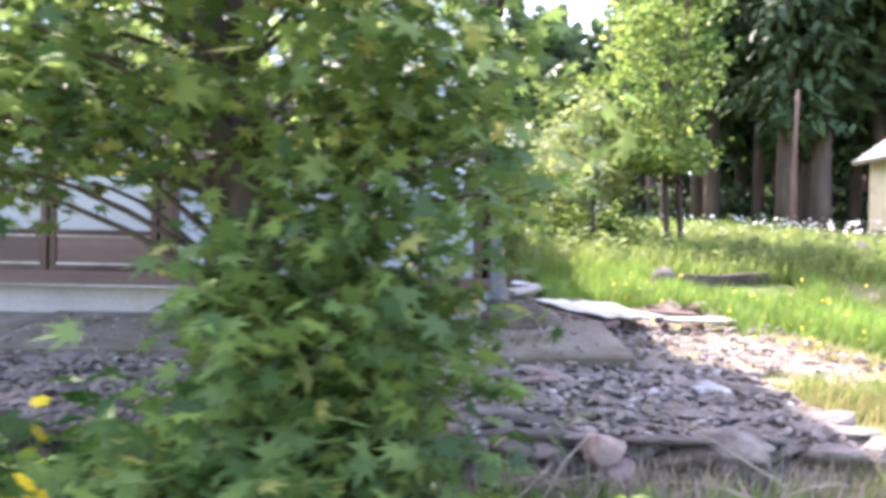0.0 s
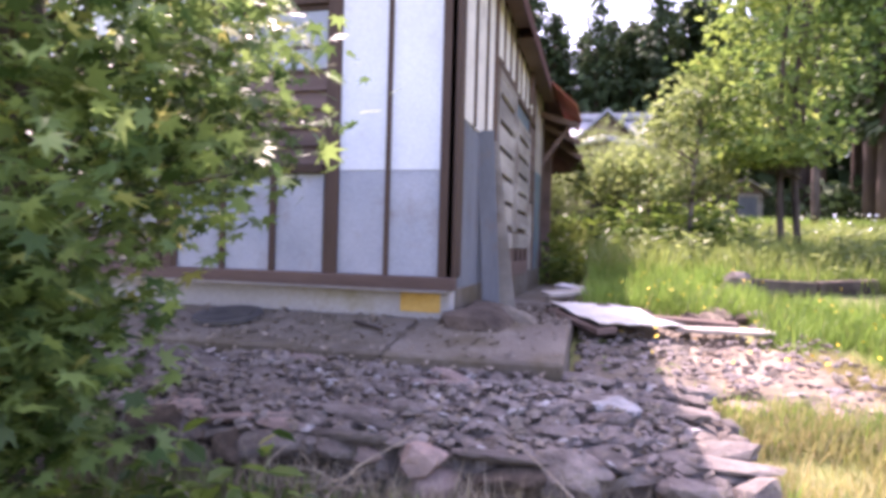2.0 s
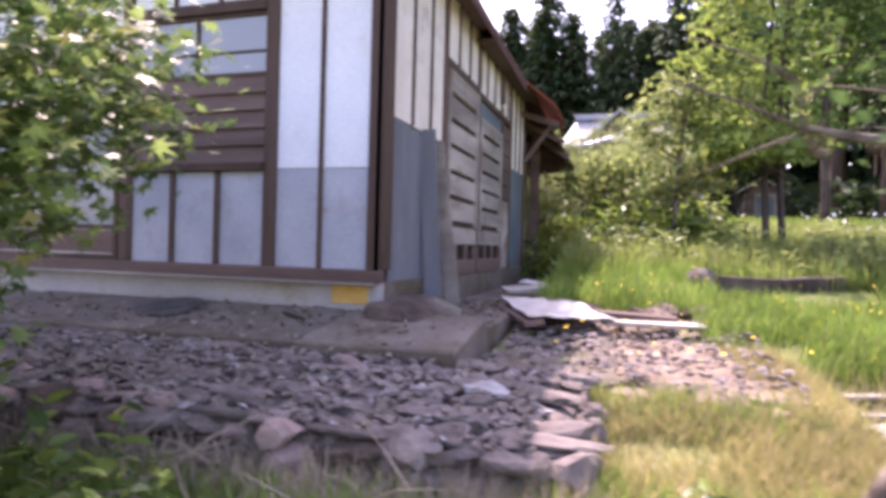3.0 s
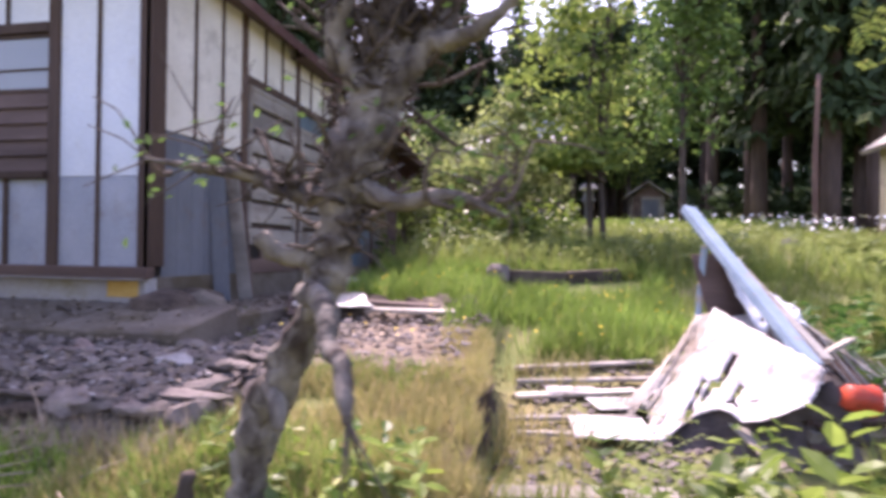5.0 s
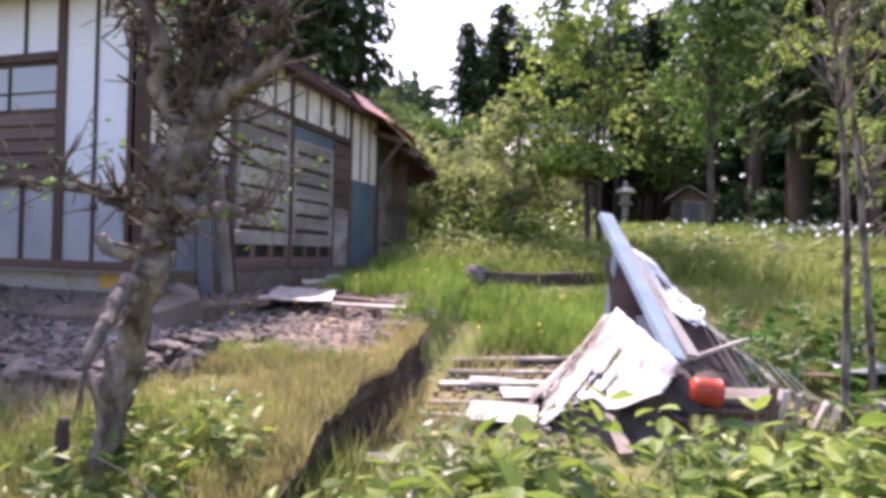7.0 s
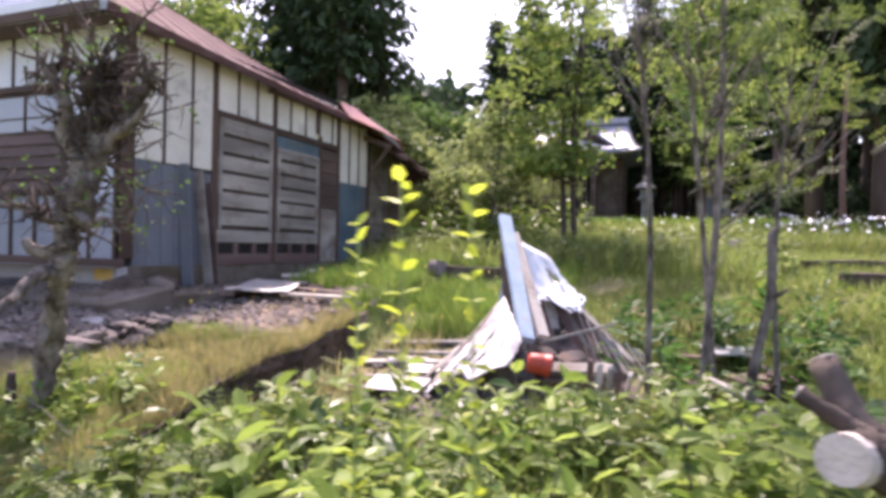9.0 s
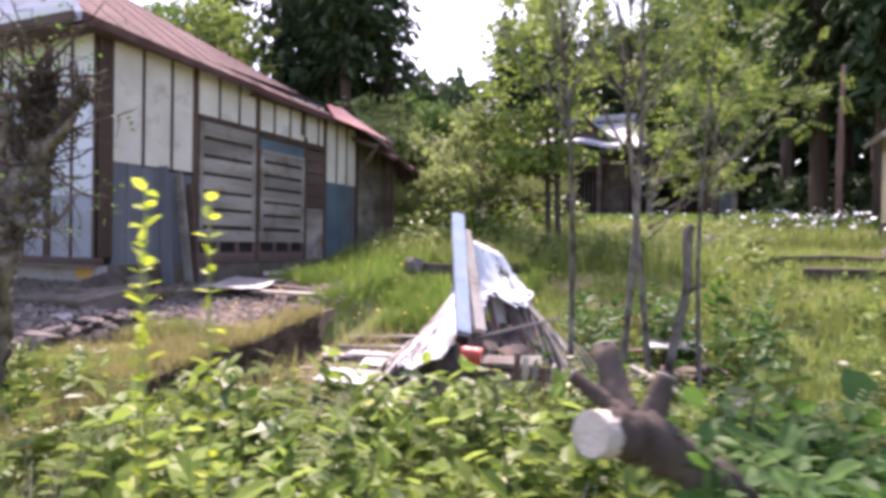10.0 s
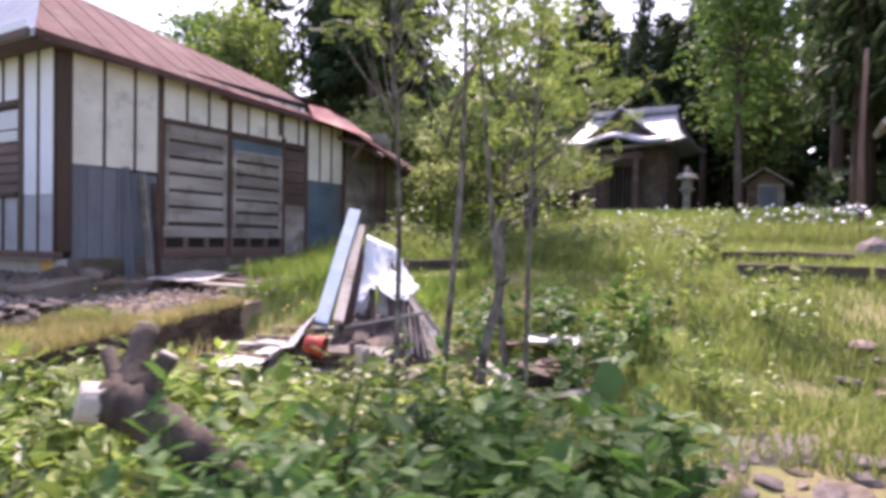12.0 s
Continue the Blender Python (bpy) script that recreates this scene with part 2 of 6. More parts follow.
# ---- building helpers ----
def thing(name, label, category, at=(0, 0, 0), group="", kind=""):
    ob = new(name)
    ob.empty_display_size = 0.2
    ob.matrix_basis = Matrix.Translation(at)
    return tagged(ob, label, category, group, kind)


def place_of(ob):
    m = ob.matrix_basis.copy()
    while ob.parent:
        m = ob.parent.matrix_basis @ ob.matrix_parent_inverse @ m
        ob = ob.parent
    return m


def under(ob, parent):
    if parent:
        ob.parent = parent
        ob.matrix_parent_inverse = place_of(parent).inverted()
    return ob


def part(name, bm, material, parent, label="", smooth=False):
    """One bmesh, in world places, as one mesh under a thing or a part."""
    me = bpy.data.meshes.new(name)
    bm.normal_update()
    bm.to_mesh(me)
    bm.free()
    me.materials.append(material)
    if smooth:
        me.shade_smooth()
    ob = under(new(name, me), parent)
    return tagged(ob, label) if label else ob


def solid(name, verts, faces, material, parent=None, label="", smooth=False):
    me = bpy.data.meshes.new(name)
    me.from_pydata([tuple(v) for v in verts] if not isinstance(verts, np.ndarray) else verts.tolist(), [], faces if isinstance(faces, list) else faces.tolist())
    me.materials.append(material)
    if smooth:
        me.shade_smooth()
    ob = under(new(name, me), parent)
    return tagged(ob, label) if label else ob


def box(bm, lo, hi, bevel=0.0, turn=None, wobble=0.0):
    """A box between two corners; turn: a matrix about its middle; wobble: corners out of true."""
    lo, hi = Vector(lo), Vector(hi)
    mid, half = (lo + hi) / 2, (hi - lo) / 2
    r = bmesh.ops.create_cube(bm, size=2)
    vs = r["verts"]
    for v in vs:
        v.co = Vector((v.co.x * half.x, v.co.y * half.y, v.co.z * half.z))
        if wobble:
            v.co += Vector(RNG.uniform(-wobble, wobble, 3))
    if bevel:
        es = list({e for v in vs for e in v.link_edges})
        b = bmesh.ops.bevel(bm, geom=es, offset=bevel, segments=1, affect="EDGES")
        vs = list({v for f in b["faces"] for v in f.verts} | {v for v in vs if v.is_valid})
    for v in vs:
        v.co = mid + (turn @ v.co if turn else v.co)
    return vs


def plank(bm, a, b, w, h, roll=0.0, bevel=0.004, wobble=0.0):
    """A board of width w and thickness h from a to b."""
    a, b = Vector(a), Vector(b)
    d = b - a
    q = d.to_track_quat("X", "Z").to_matrix().to_4x4() @ Matrix.Rotation(roll, 4, "X")
    L = d.length / 2
    m = (a + b) / 2
    return box(bm, m - Vector((L, w / 2, h / 2)), m + Vector((L, w / 2, h / 2)), bevel, q.to_3x3(), wobble)


def one_box(name, lo, hi, material, parent, label="", bevel=0.006, wobble=0.0):
    bm = bmesh.new()
    box(bm, lo, hi, bevel, None, wobble)
    return part(name, bm, material, parent, label)


def one_plank(name, a, b, w, h, material, parent, label="", roll=0.0, wobble=0.004):
    bm = bmesh.new()
    plank(bm, a, b, w, h, roll, 0.004, wobble)
    return part(name, bm, material, parent, label)


def tube_data(points, radii, seg=8, rough=0.0, seed=0):
    pts = np.array(points, float)
    n = len(pts)
    rng = np.random.default_rng(seed)
    tan = np.gradient(pts, axis=0)
    tan /= np.linalg.norm(tan, axis=1)[:, None] + 1e-9
    ref = np.array([0.31, 0.95, 0.05])
    verts, faces = [], []
    for i in range(n):
        u = np.cross(tan[i], ref)
        u /= np.linalg.norm(u) + 1e-9
        w = np.cross(tan[i], u)
        for k in range(seg):
            a = 2 * math.pi * k / seg
            r = radii[i] * (1 + rough * rng.uniform(-1, 1))
            verts.append(pts[i] + r * (math.cos(a) * u + math.sin(a) * w))
    for i in range(n - 1):
        for k in range(seg):
            faces.append([i * seg + k, i * seg + (k + 1) % seg, (i + 1) * seg + (k + 1) % seg, (i + 1) * seg + k])
    faces.append(list(range(seg))[::-1])
    faces.append([(n - 1) * seg + k for k in range(seg)])
    return np.array(verts), faces


def smooth_line(points, radii, n=14):
    """Points and radii along a soft curve through the given ones."""
    p, r = np.array(points, float), np.array(radii, float)
    s = np.arange(len(p))
    q = np.linspace(0, len(p) - 1, n)
    i = np.clip(q.astype(int), 0, len(p) - 2)
    f = (q - i)[:, None]
    pad = np.vstack([2 * p[0] - p[1], p, 2 * p[-1] - p[-2]])
    p0, p1, p2, p3 = pad[i], pad[i + 1], pad[i + 2], pad[i + 3]
    out = 0.5 * (2 * p1 + (p2 - p0) * f + (2 * p0 - 5 * p1 + 4 * p2 - p3) * f ** 2 + (3 * p1 - p0 - 3 * p2 + p3) * f ** 3)
    return out, np.interp(q, s, r)


def limb(name, points, radii, material, parent, seg=8, n=14, rough=0.12, seed=0, label=""):
    p, r = smooth_line(points, radii, n)
    v, f = tube_data(p, r, seg, rough, seed)
    return solid(name, v, f, material, parent, label, True)


def joined(data):
    """Several (verts, faces) as one."""
    vs, fs, k = [], [], 0
    for v, f in data:
        vs.append(np.asarray(v))
        fs += [[i + k for i in g] for g in f]
        k += len(v)
    return np.vstack(vs), fs


def rotations(n, rng, tilt=0.6, yaw=None, face=None):
    """Random turns: about the upright by yaw, and leaning by about tilt."""
    yaw = rng.uniform(0, 2 * math.pi, n) if yaw is None else yaw
    t = rng.normal(0, tilt, n) if face is None else face
    s = rng.normal(0, tilt, n)
    cy, sy, ct, st, cs, ss = np.cos(yaw), np.sin(yaw), np.cos(t), np.sin(t), np.cos(s), np.sin(s)
    o, z = np.ones(n), np.zeros(n)
    Z = np.array([[cy, -sy, z], [sy, cy, z], [z, z, o]]).transpose(2, 0, 1)
    X = np.array([[o, z, z], [z, ct, -st], [z, st, ct]]).transpose(2, 0, 1)
    Y = np.array([[cs, z, ss], [z, o, z], [-ss, z, cs]]).transpose(2, 0, 1)
    return Z @ Y @ X


def scatter(template, faces, places, turns, sizes):
    """Copies of one small shape as a single cloud of verts and faces."""
    t = np.asarray(template, float)
    v = np.einsum("nij,kj->nki", turns, t) * np.asarray(sizes)[:, None, None] + places[:, None, :]
    k, n = len(t), len(places)
    base = (np.arange(n) * k).tolist()
    fs = [[b + i for i in f] for b in base for f in faces]
    return v.reshape(-1, 3), fs


OVAL = [(0, 0, 0), (-0.26, 0.3, 0.05), (-0.2, 0.7, 0.03), (0, 1, -0.1), (0.2, 0.7, 0.03), (0.26, 0.3, 0.05), (0, 0.45, -0.03)]
OVAL_F = [[0, 6, 1], [1, 6, 2], [2, 6, 3], [3, 6, 4], [4, 6, 5], [5, 6, 0]]
SIMPLE = [(0, 0, 0), (-0.3, 0.45, 0.07), (0, 1, -0.08), (0.3, 0.45, 0.07)]
SIMPLE_F = [[0, 2, 1], [0, 3, 2]]
BLADE = [(-0.02, 0, 0), (0.02, 0, 0), (0.016, 0.08, 0.5), (-0.016, 0.08, 0.5), (0.0, 0.32, 0.95)]
BLADE_F = [[0, 1, 2, 3], [3, 2, 4]]


def star_leaf():
    """A palmate leaf with seven pointed lobes."""
    pts = [(0, 0, 0)]
    reach = [0.45, 0.75, 0.95, 1.05, 0.95, 0.75, 0.45]
    for i, r in enumerate(reach):
        a = math.radians(-115 + 230 * i / 6)
        for da, k in ((-13, 0.55), (0, 1.0), (13, 0.55)):
            b = a + math.radians(da)
            rr = r * k if k == 1 else r * 0.42 + 0.06
            pts.append((0.5 * rr * math.sin(b), 0.5 * rr * math.cos(b), -0.12 * rr * rr + (0.05 if k == 1 else 0)))
    return pts, [[0, i, i + 1] for i in range(1, len(pts) - 1)]


# ---- lie of the land ----
def ramp_step(v):
    v = np.clip(v, 0, 1)
    return v * v * (3 - 2 * v)


def terrace_edge(y):
    """Where the terrace breaks off towards the lower ground."""
    y = np.asarray(y, float)
    return 3.38 + 0.11 * np.clip(4.4 - y, -0.6, 3) + 0.035 * np.sin(3.1 * y) + 0.025 * np.sin(7.7 * y + 1)


def land(x, y):
    """Height of the ground."""
    x, y = np.asarray(x, float), np.asarray(y, float)
    low = np.interp(y, [-400, -2, 0, 2, 4, 5.5, 6.5, 8, 8.6, 9.5, 13, 18, 31, 60, 400], [-2, 0, 0.03, 0.12, 0.2, 0.32, 0.6, 0.92, 1.1, 1.25, 1.55, 1.95, 2.65, 5, 40])
    high = np.interp(y, [-400, 1.3, 2.0, 2.6, 4, 5, 6.5, 8, 8.6, 9.5, 13, 18, 31, 60, 400], [-2, 0.1, 0.3, 0.45, 0.58, 0.68, 0.85, 1.02, 1.12, 1.25, 1.55, 1.95, 2.65, 5, 40])
    w = ramp_step((terrace_edge(y) - 0.06 - x) / 0.2 + 0.5)
    h = low * (1 - w) + high * w
    right = ramp_step((x - 7.2) / 1.5) * ramp_step((y - 3) / 2) * ramp_step((9.5 - y) / 1.5)
    h = h + right * 0.08
    yard = ramp_step((1.5 - x) / 0.4) * ramp_step((y - 3.9) / 0.4) * ramp_step((16 - y) / 3)
    h = h * (1 - yard) + 0.74 * yard
    return h + 0.025 * np.sin(1.7 * x + 0.6) * np.sin(1.3 * y) + 0.012 * np.sin(5.1 * x + y) * np.sin(4.3 * y)


def ground_sheet():
    xs = np.concatenate([[-600, -250, -110, -60, -35, -20, -13], np.arange(-9, 15, 0.13), [17, 21, 28, 40, 70, 150, 300, 600]])
    ys = np.concatenate([[-400, -150, -60, -25, -12], np.arange(-5, 15, 0.13), [16, 17.5, 20, 23, 27, 31, 36, 42, 50, 60, 90, 160, 300, 600]])
    X, Y = np.meshgrid(xs, ys)
    Z = land(X, Y)
    near = (np.abs(X) < 15) & (Y > -5) & (Y < 15)
    Z = Z + near * RNG.normal(0, 0.007, Z.shape)
    n, k = len(xs), len(ys)
    v = np.stack([X, Y, Z], -1).reshape(-1, 3)
    i = (np.arange(k - 1)[:, None] * n + np.arange(n - 1)[None, :]).ravel()
    f = np.stack([i, i + 1, i + n + 1, i + n], 1)
    g = solid("ground", v, f, M_GROUND, None, "", True)
    tagged(g, "rough turf and bare earth rising towards the trees", "ground", kind="structure")


ground_sheet()

# ---- farmhouse ----
FY, SX = 4.85, 0.55        # front wall plane, side wall plane
house = thing("farmhouse", "old timber farmhouse with white boarded walls and rusty red roof", "house", (-3.5, 9, 0.75))
# Wall cores coloured as the shade behind gaps and vents.
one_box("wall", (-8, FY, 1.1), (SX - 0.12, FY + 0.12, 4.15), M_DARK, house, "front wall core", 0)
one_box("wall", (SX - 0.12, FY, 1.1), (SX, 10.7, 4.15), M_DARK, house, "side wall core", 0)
one_box("wall", (SX - 0.5, 10.7, 0.7), (SX - 0.38, 13, 4.0), M_GREYWOOD, house, "recessed side wall", 0)
one_box("wall", (-8, 12.9, 0.7), (SX - 0.5, 13.02, 4.15), M_GREYWOOD, house, "", 0)
one_box("wall", (-8.12, FY, 0.7), (-8, 13, 4.15), M_GREYWOOD, house, "", 0)
one_box("foundation", (-8, FY - 0.05, 0.6), (SX + 0.02, FY + 0.1, 1.19), M_FOUND, house, "concrete foundation strip", 0.01)
one_box("foundation", (SX - 0.1, FY + 0.1, 0.6), (SX + 0.03, 10.7, 1.2), M_CONC, house, "side foundation strip", 0.01)
one_box("render_patch", (0.2, FY - 0.056, 1.03), (0.5, FY - 0.045, 1.185), M_OCHRE, house, "ochre stained patch of render", 0.002)
one_box("sill_beam", (-8, FY - 0.09, 1.19), (SX + 0.05, FY + 0.02, 1.285), M_BOARD, house, "", 0.008)
one_box("sill_cap", (-8, FY - 0.13, 1.172), (SX + 0.02, FY - 0.03, 1.192), M_GREYWOOD, house, "", 0.003)


def front_post(x0, x1, z1=4.15):
    one_box("post", (x0, FY - 0.05, 1.285), (x1, FY + 0.02, z1), M_BROWN, house, "", 0.006)


def front_panel(x0, x1, z0, z1, material, name="panel"):
    one_box(name, (x0, FY - 0.022, z0), (x1, FY - 0.002, z1), material, house, "", 0.003)


def front_batten(x, z0, z1, w=0.036):
    one_box("batten", (x - w / 2, FY - 0.042, z0), (x + w / 2, FY - 0.02, z1), M_BROWN, house, "", 0.003)


# corner bay: two white panels above two grey ones
front_post(0.47, SX + 0.03)
front_post(-0.43, -0.32)
for x0, x1 in ((-0.32, 0.055), (0.085, 0.47)):
    front_panel(x0, x1, 2.055, 4.15, M_WHITE)
    front_panel(x0, x1, 1.285, 2.05, M_GREYPANEL)
front_batten(0.07, 1.285, 4.15)
# window bay and its likes
for k, xr in enumerate((-0.43, -3.55, -5.2)):
    xl = xr - 1.32
    front_post(xl - 0.1, xl)
    for j in range(3):
        a, b = xl + j * (xr - xl) / 3, xl + (j + 1) * (xr - xl) / 3
        front_panel(a + 0.012, b - 0.012, 3.4, 4.15, M_WHITE)
        if j:
            front_batten(a, 3.4, 4.15)
    one_box("lintel", (xl, FY - 0.06, 3.31), (xr, FY + 0.02, 3.4), M_BROWN, house, "", 0.006)
    win = one_box("window", (xl, FY - 0.03, 2.79), (xr, FY - 0.005, 2.83), M_BROWN, house, "brown framed window", 0.004)
    one_box("window_frame", (xl, FY - 0.03, 3.27), (xr, FY - 0.005, 3.31), M_BROWN, win)
    one_box("mullion", (xl + 0.64, FY - 0.03, 2.83), (xl + 0.68, FY - 0.005, 3.27), M_BROWN, win)
    one_box("glazing_bar", (xl, FY - 0.028, 2.985), (xr, FY - 0.008, 3.005), M_BROWN, win, "", 0.002)
    for a, b, c, d in ((xl, xl + 0.64, 2.83, 2.985), (xl + 0.68, xr, 2.83, 2.985), (xl, xl + 0.64, 3.005, 3.27), (xl + 0.68, xr, 3.005, 3.27)):
        one_box("pane", (a, FY - 0.016, c), (b, FY - 0.010, d), M_GLASS, win, "dusty pane", 0)
    for j in range(5):
        z = 2.1 + j * 0.14
        bm = bmesh.new()
        vs = box(bm, (xl, FY - 0.05, z), (xr, FY - 0.004, z + 0.145), 0)
        for v in vs:
            if v.co.y < FY - 0.03 and v.co.z > z + 0.1:
                v.co.y += 0.032
        part("weatherboard", bm, M_BOARD, house)
    one_box("rail", (xl, FY - 0.075, 2.035), (xr, FY + 0.01, 2.1), M_BROWN, house, "", 0.006, 0.004)
    for j in range(3):
        a, b = xl + j * (xr - xl) / 3, xl + (j + 1) * (xr - xl) / 3
        front_panel(a + 0.015, b - 0.015, 1.285, 2.035, M_GREYPANEL)
        front_batten(a + 0.005, 1.285, 2.035, 0.05)
# sliding glass doors between the bays
for k, x0 in enumerate((-3.5, -2.68)):
    door = one_box("sliding_door", (x0, FY - 0.03, 1.285), (x0 + 0.8, FY - 0.006, 1.33), M_BROWN, house, "brown sliding door with glass and a pale lower panel", 0.004)
    one_box("stile", (x0, FY - 0.03, 1.33), (x0 + 0.05, FY - 0.006, 2.95), M_BROWN, door)
    one_box("stile", (x0 + 0.75, FY - 0.03, 1.33), (x0 + 0.8, FY - 0.006, 2.95), M_BROWN, door)
    one_box("lower_panel", (x0 + 0.05, FY - 0.02, 1.33), (x0 + 0.75, FY - 0.01, 1.55), M_BOARD, door)
    for z in (1.33, 1.535):
        one_box("moulding", (x0 + 0.05, FY - 0.026, z), (x0 + 0.75, FY - 0.018, z + 0.015), M_PALEWOOD, door, "", 0.001)
    for z in (1.55, 2.0, 2.45, 2.9):
        one_box("rail", (x0 + 0.05, FY - 0.028, z), (x0 + 0.75, FY - 0.008, z + 0.04), M_BROWN, door, "", 0.003)
    for z in (1.59, 2.04, 2.49):
        one_box("pane", (x0 + 0.05, FY - 0.02, z), (x0 + 0.75, FY - 0.014, z + 0.41), M_GLASS, door, "dusty pane", 0)
one_box("lintel", (-3.5, FY - 0.05, 2.95), (-1.85, FY + 0.02, 3.05), M_BROWN, house)
for j in range(4):
    front_panel(-3.5 + j * 0.41 + 0.012, -3.5 + (j + 1) * 0.41 - 0.012, 3.05, 4.15, M_WHITE)


# side wall
def side_post(y0, y1, z0=1.2, z1=4.05, out=0.05):
    one_box("post", (SX - 0.02, y0, z0), (SX + out, y1, z1), M_BROWN, house, "", 0.006)


def side_panel(y0, y1, z0, z1, material):
    one_box("panel", (SX + 0.002, y0, z0), (SX + 0.022, y1, z1), material, house, "", 0.003)


def side_batten(y, z0, z1, w=0.034):
    one_box("batten", (SX + 0.02, y - w / 2, z0), (SX + 0.042, y + w / 2, z1), M_BROWN, house, "", 0.003)


side_post(FY - 0.05, 4.99, 1.285, 4.1)
for y0, y1 in ((4.99, 5.42), (5.45, 5.88), (5.91, 6.27)):
    side_panel(y0, y1, 2.48, 4.1, M_CREAM)
side_batten(5.435, 2.48, 4.1)
side_batten(5.895, 2.48, 4.1)
# ribbed tin dado
for k in range(6):
    y0 = 4.99 + k * 0.213
    one_box("tin_sheet", (SX + 0.002, y0 + 0.004, 1.18), (SX + 0.024, y0 + 0.209, 2.48 - 0.01 * k), M_TIN, house, "", 0.006)
side_post(6.27, 6.36)
for y0, y1, z1 in ((7.58, 7.67, 4.05), (8.87, 8.95, 3.4), (9.48, 9.56, 4.0), (10.62, 10.72, 3.95)):
    side_post(y0, y1, 1.2, z1)
one_box("lintel", (SX, 6.36, 3.25), (SX + 0.06, 7.58, 3.33), M_BROWN, house)
one_box("lintel", (SX, 7.67, 3.22), (SX + 0.06, 9.48, 3.3), M_BROWN, house)
y = 6.36
while y < 9.4:
    y1 = min(y + 0.42, 9.48)
    if not 7.5 < (y + y1) / 2 < 7.72:
        side_panel(y + 0.01, y1 - 0.01, 3.33, 4.05, M_CREAM)
        side_batten(y1, 3.33, 4.05)
    y = y1
one_box("brace", (SX + 0.05, 8.75, 3.42), (SX + 0.1, 8.82, 3.98), M_BOARD, house, "loose slanting brace")
one_box("sheathing", (SX, 7.67, 3.02), (SX + 0.03, 8.87, 3.22), M_BLUETIN, house, "faded blue tin strip")


def slatted_door(y0, y1, z0, z1, rows=6):
    """A plank door whose slots show a black backing, painted as inner shade."""
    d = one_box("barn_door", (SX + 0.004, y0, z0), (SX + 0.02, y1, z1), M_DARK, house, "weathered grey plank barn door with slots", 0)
    h = (z1 - z0) / rows
    for r in range(rows):
        bm = bmesh.new()
        box(bm, (SX + 0.022, y0 + 0.03, z0 + r * h + 0.05), (SX + 0.05, y1 - 0.03, z0 + (r + 1) * h), 0.006, None, 0.006)
        part("plank", bm, M_GREYWOOD, d)
        one_box("slat", (SX + 0.02, y0 + 0.03 + 0.1, z0 + r * h + 0.002), (SX + 0.034, y1 - 0.13, z0 + r * h + 0.024), M_BROWN, d, "", 0.002)
    for ya in (y0, y1 - 0.07):
        one_box("stile", (SX + 0.02, ya, z0), (SX + 0.064, ya + 0.07, z1), M_GREYWOOD, d)
    one_box("top_rail", (SX + 0.02, y0 + 0.07, z1 - 0.05), (SX + 0.06, y1 - 0.07, z1), M_GREYWOOD, d)
    return d


slatted_door(6.38, 7.56, 1.69, 3.24)
slatted_door(7.69, 8.85, 1.69, 3.02)
for k in range(5):
    one_box("plank", (SX + 0.004, 8.95, 2.15 + k * 0.21), (SX + 0.04, 9.48, 2.15 + k * 0.21 + 0.2), M_BOARD, house, "", 0.005, 0.004)
one_box("tin_sheet", (SX + 0.004, 8.95, 1.2), (SX + 0.03, 9.48, 2.14), M_GREYWOOD, house)
# kick boards with vents below the doors; the black core behind is painted shade
for y0, y1 in ((6.36, 7.58), (7.67, 8.87)):
    one_box("kick_board", (SX + 0.004, y0, 1.5), (SX + 0.05, y1, 1.68), M_GREYWOOD, house, "", 0.006, 0.004)
    one_box("kick_board", (SX + 0.004, y0, 1.18), (SX + 0.05, y1, 1.34), M_BOARD, house, "", 0.006, 0.004)
    for j in range(4):
        yy = y0 + j * (y1 - y0) / 3
        one_box("vent_post", (SX + 0.004, max(y0, yy - 0.05), 1.34), (SX + 0.045, min(y1, yy + 0.05), 1.5), M_BOARD, house)
# warm-tinted panels over blue-green tin further along
for k in range(3):
    y0 = 9.56 + k * 0.353
    side_panel(y0 + 0.01, y0 + 0.345, 2.67, 3.98, M_CREAM)
    one_box("tin_sheet", (SX + 0.002, y0 + 0.005, 1.15), (SX + 0.026, y0 + 0.348, 2.67), M_BLUETIN, house, "", 0.006)
    if k:
        side_batten(y0, 2.67, 3.98)
# recess with a slatted door and a corner post
rz = SX - 0.37
for k in range(7):
    one_box("plank", (rz, 10.75, 1.3 + k * 0.22), (rz + 0.03, 12.0, 1.3 + k * 0.22 + 0.2), M_GREYWOOD, house, "", 0.006, 0.005)
one_box("post", (SX - 0.1, 12.05, 0.75), (SX + 0.06, 12.2, 3.7), M_BOARD, house)
one_box("post", (rz, 12.2, 0.75), (rz + 0.05, 13, 3.6), M_GREYWOOD, house)


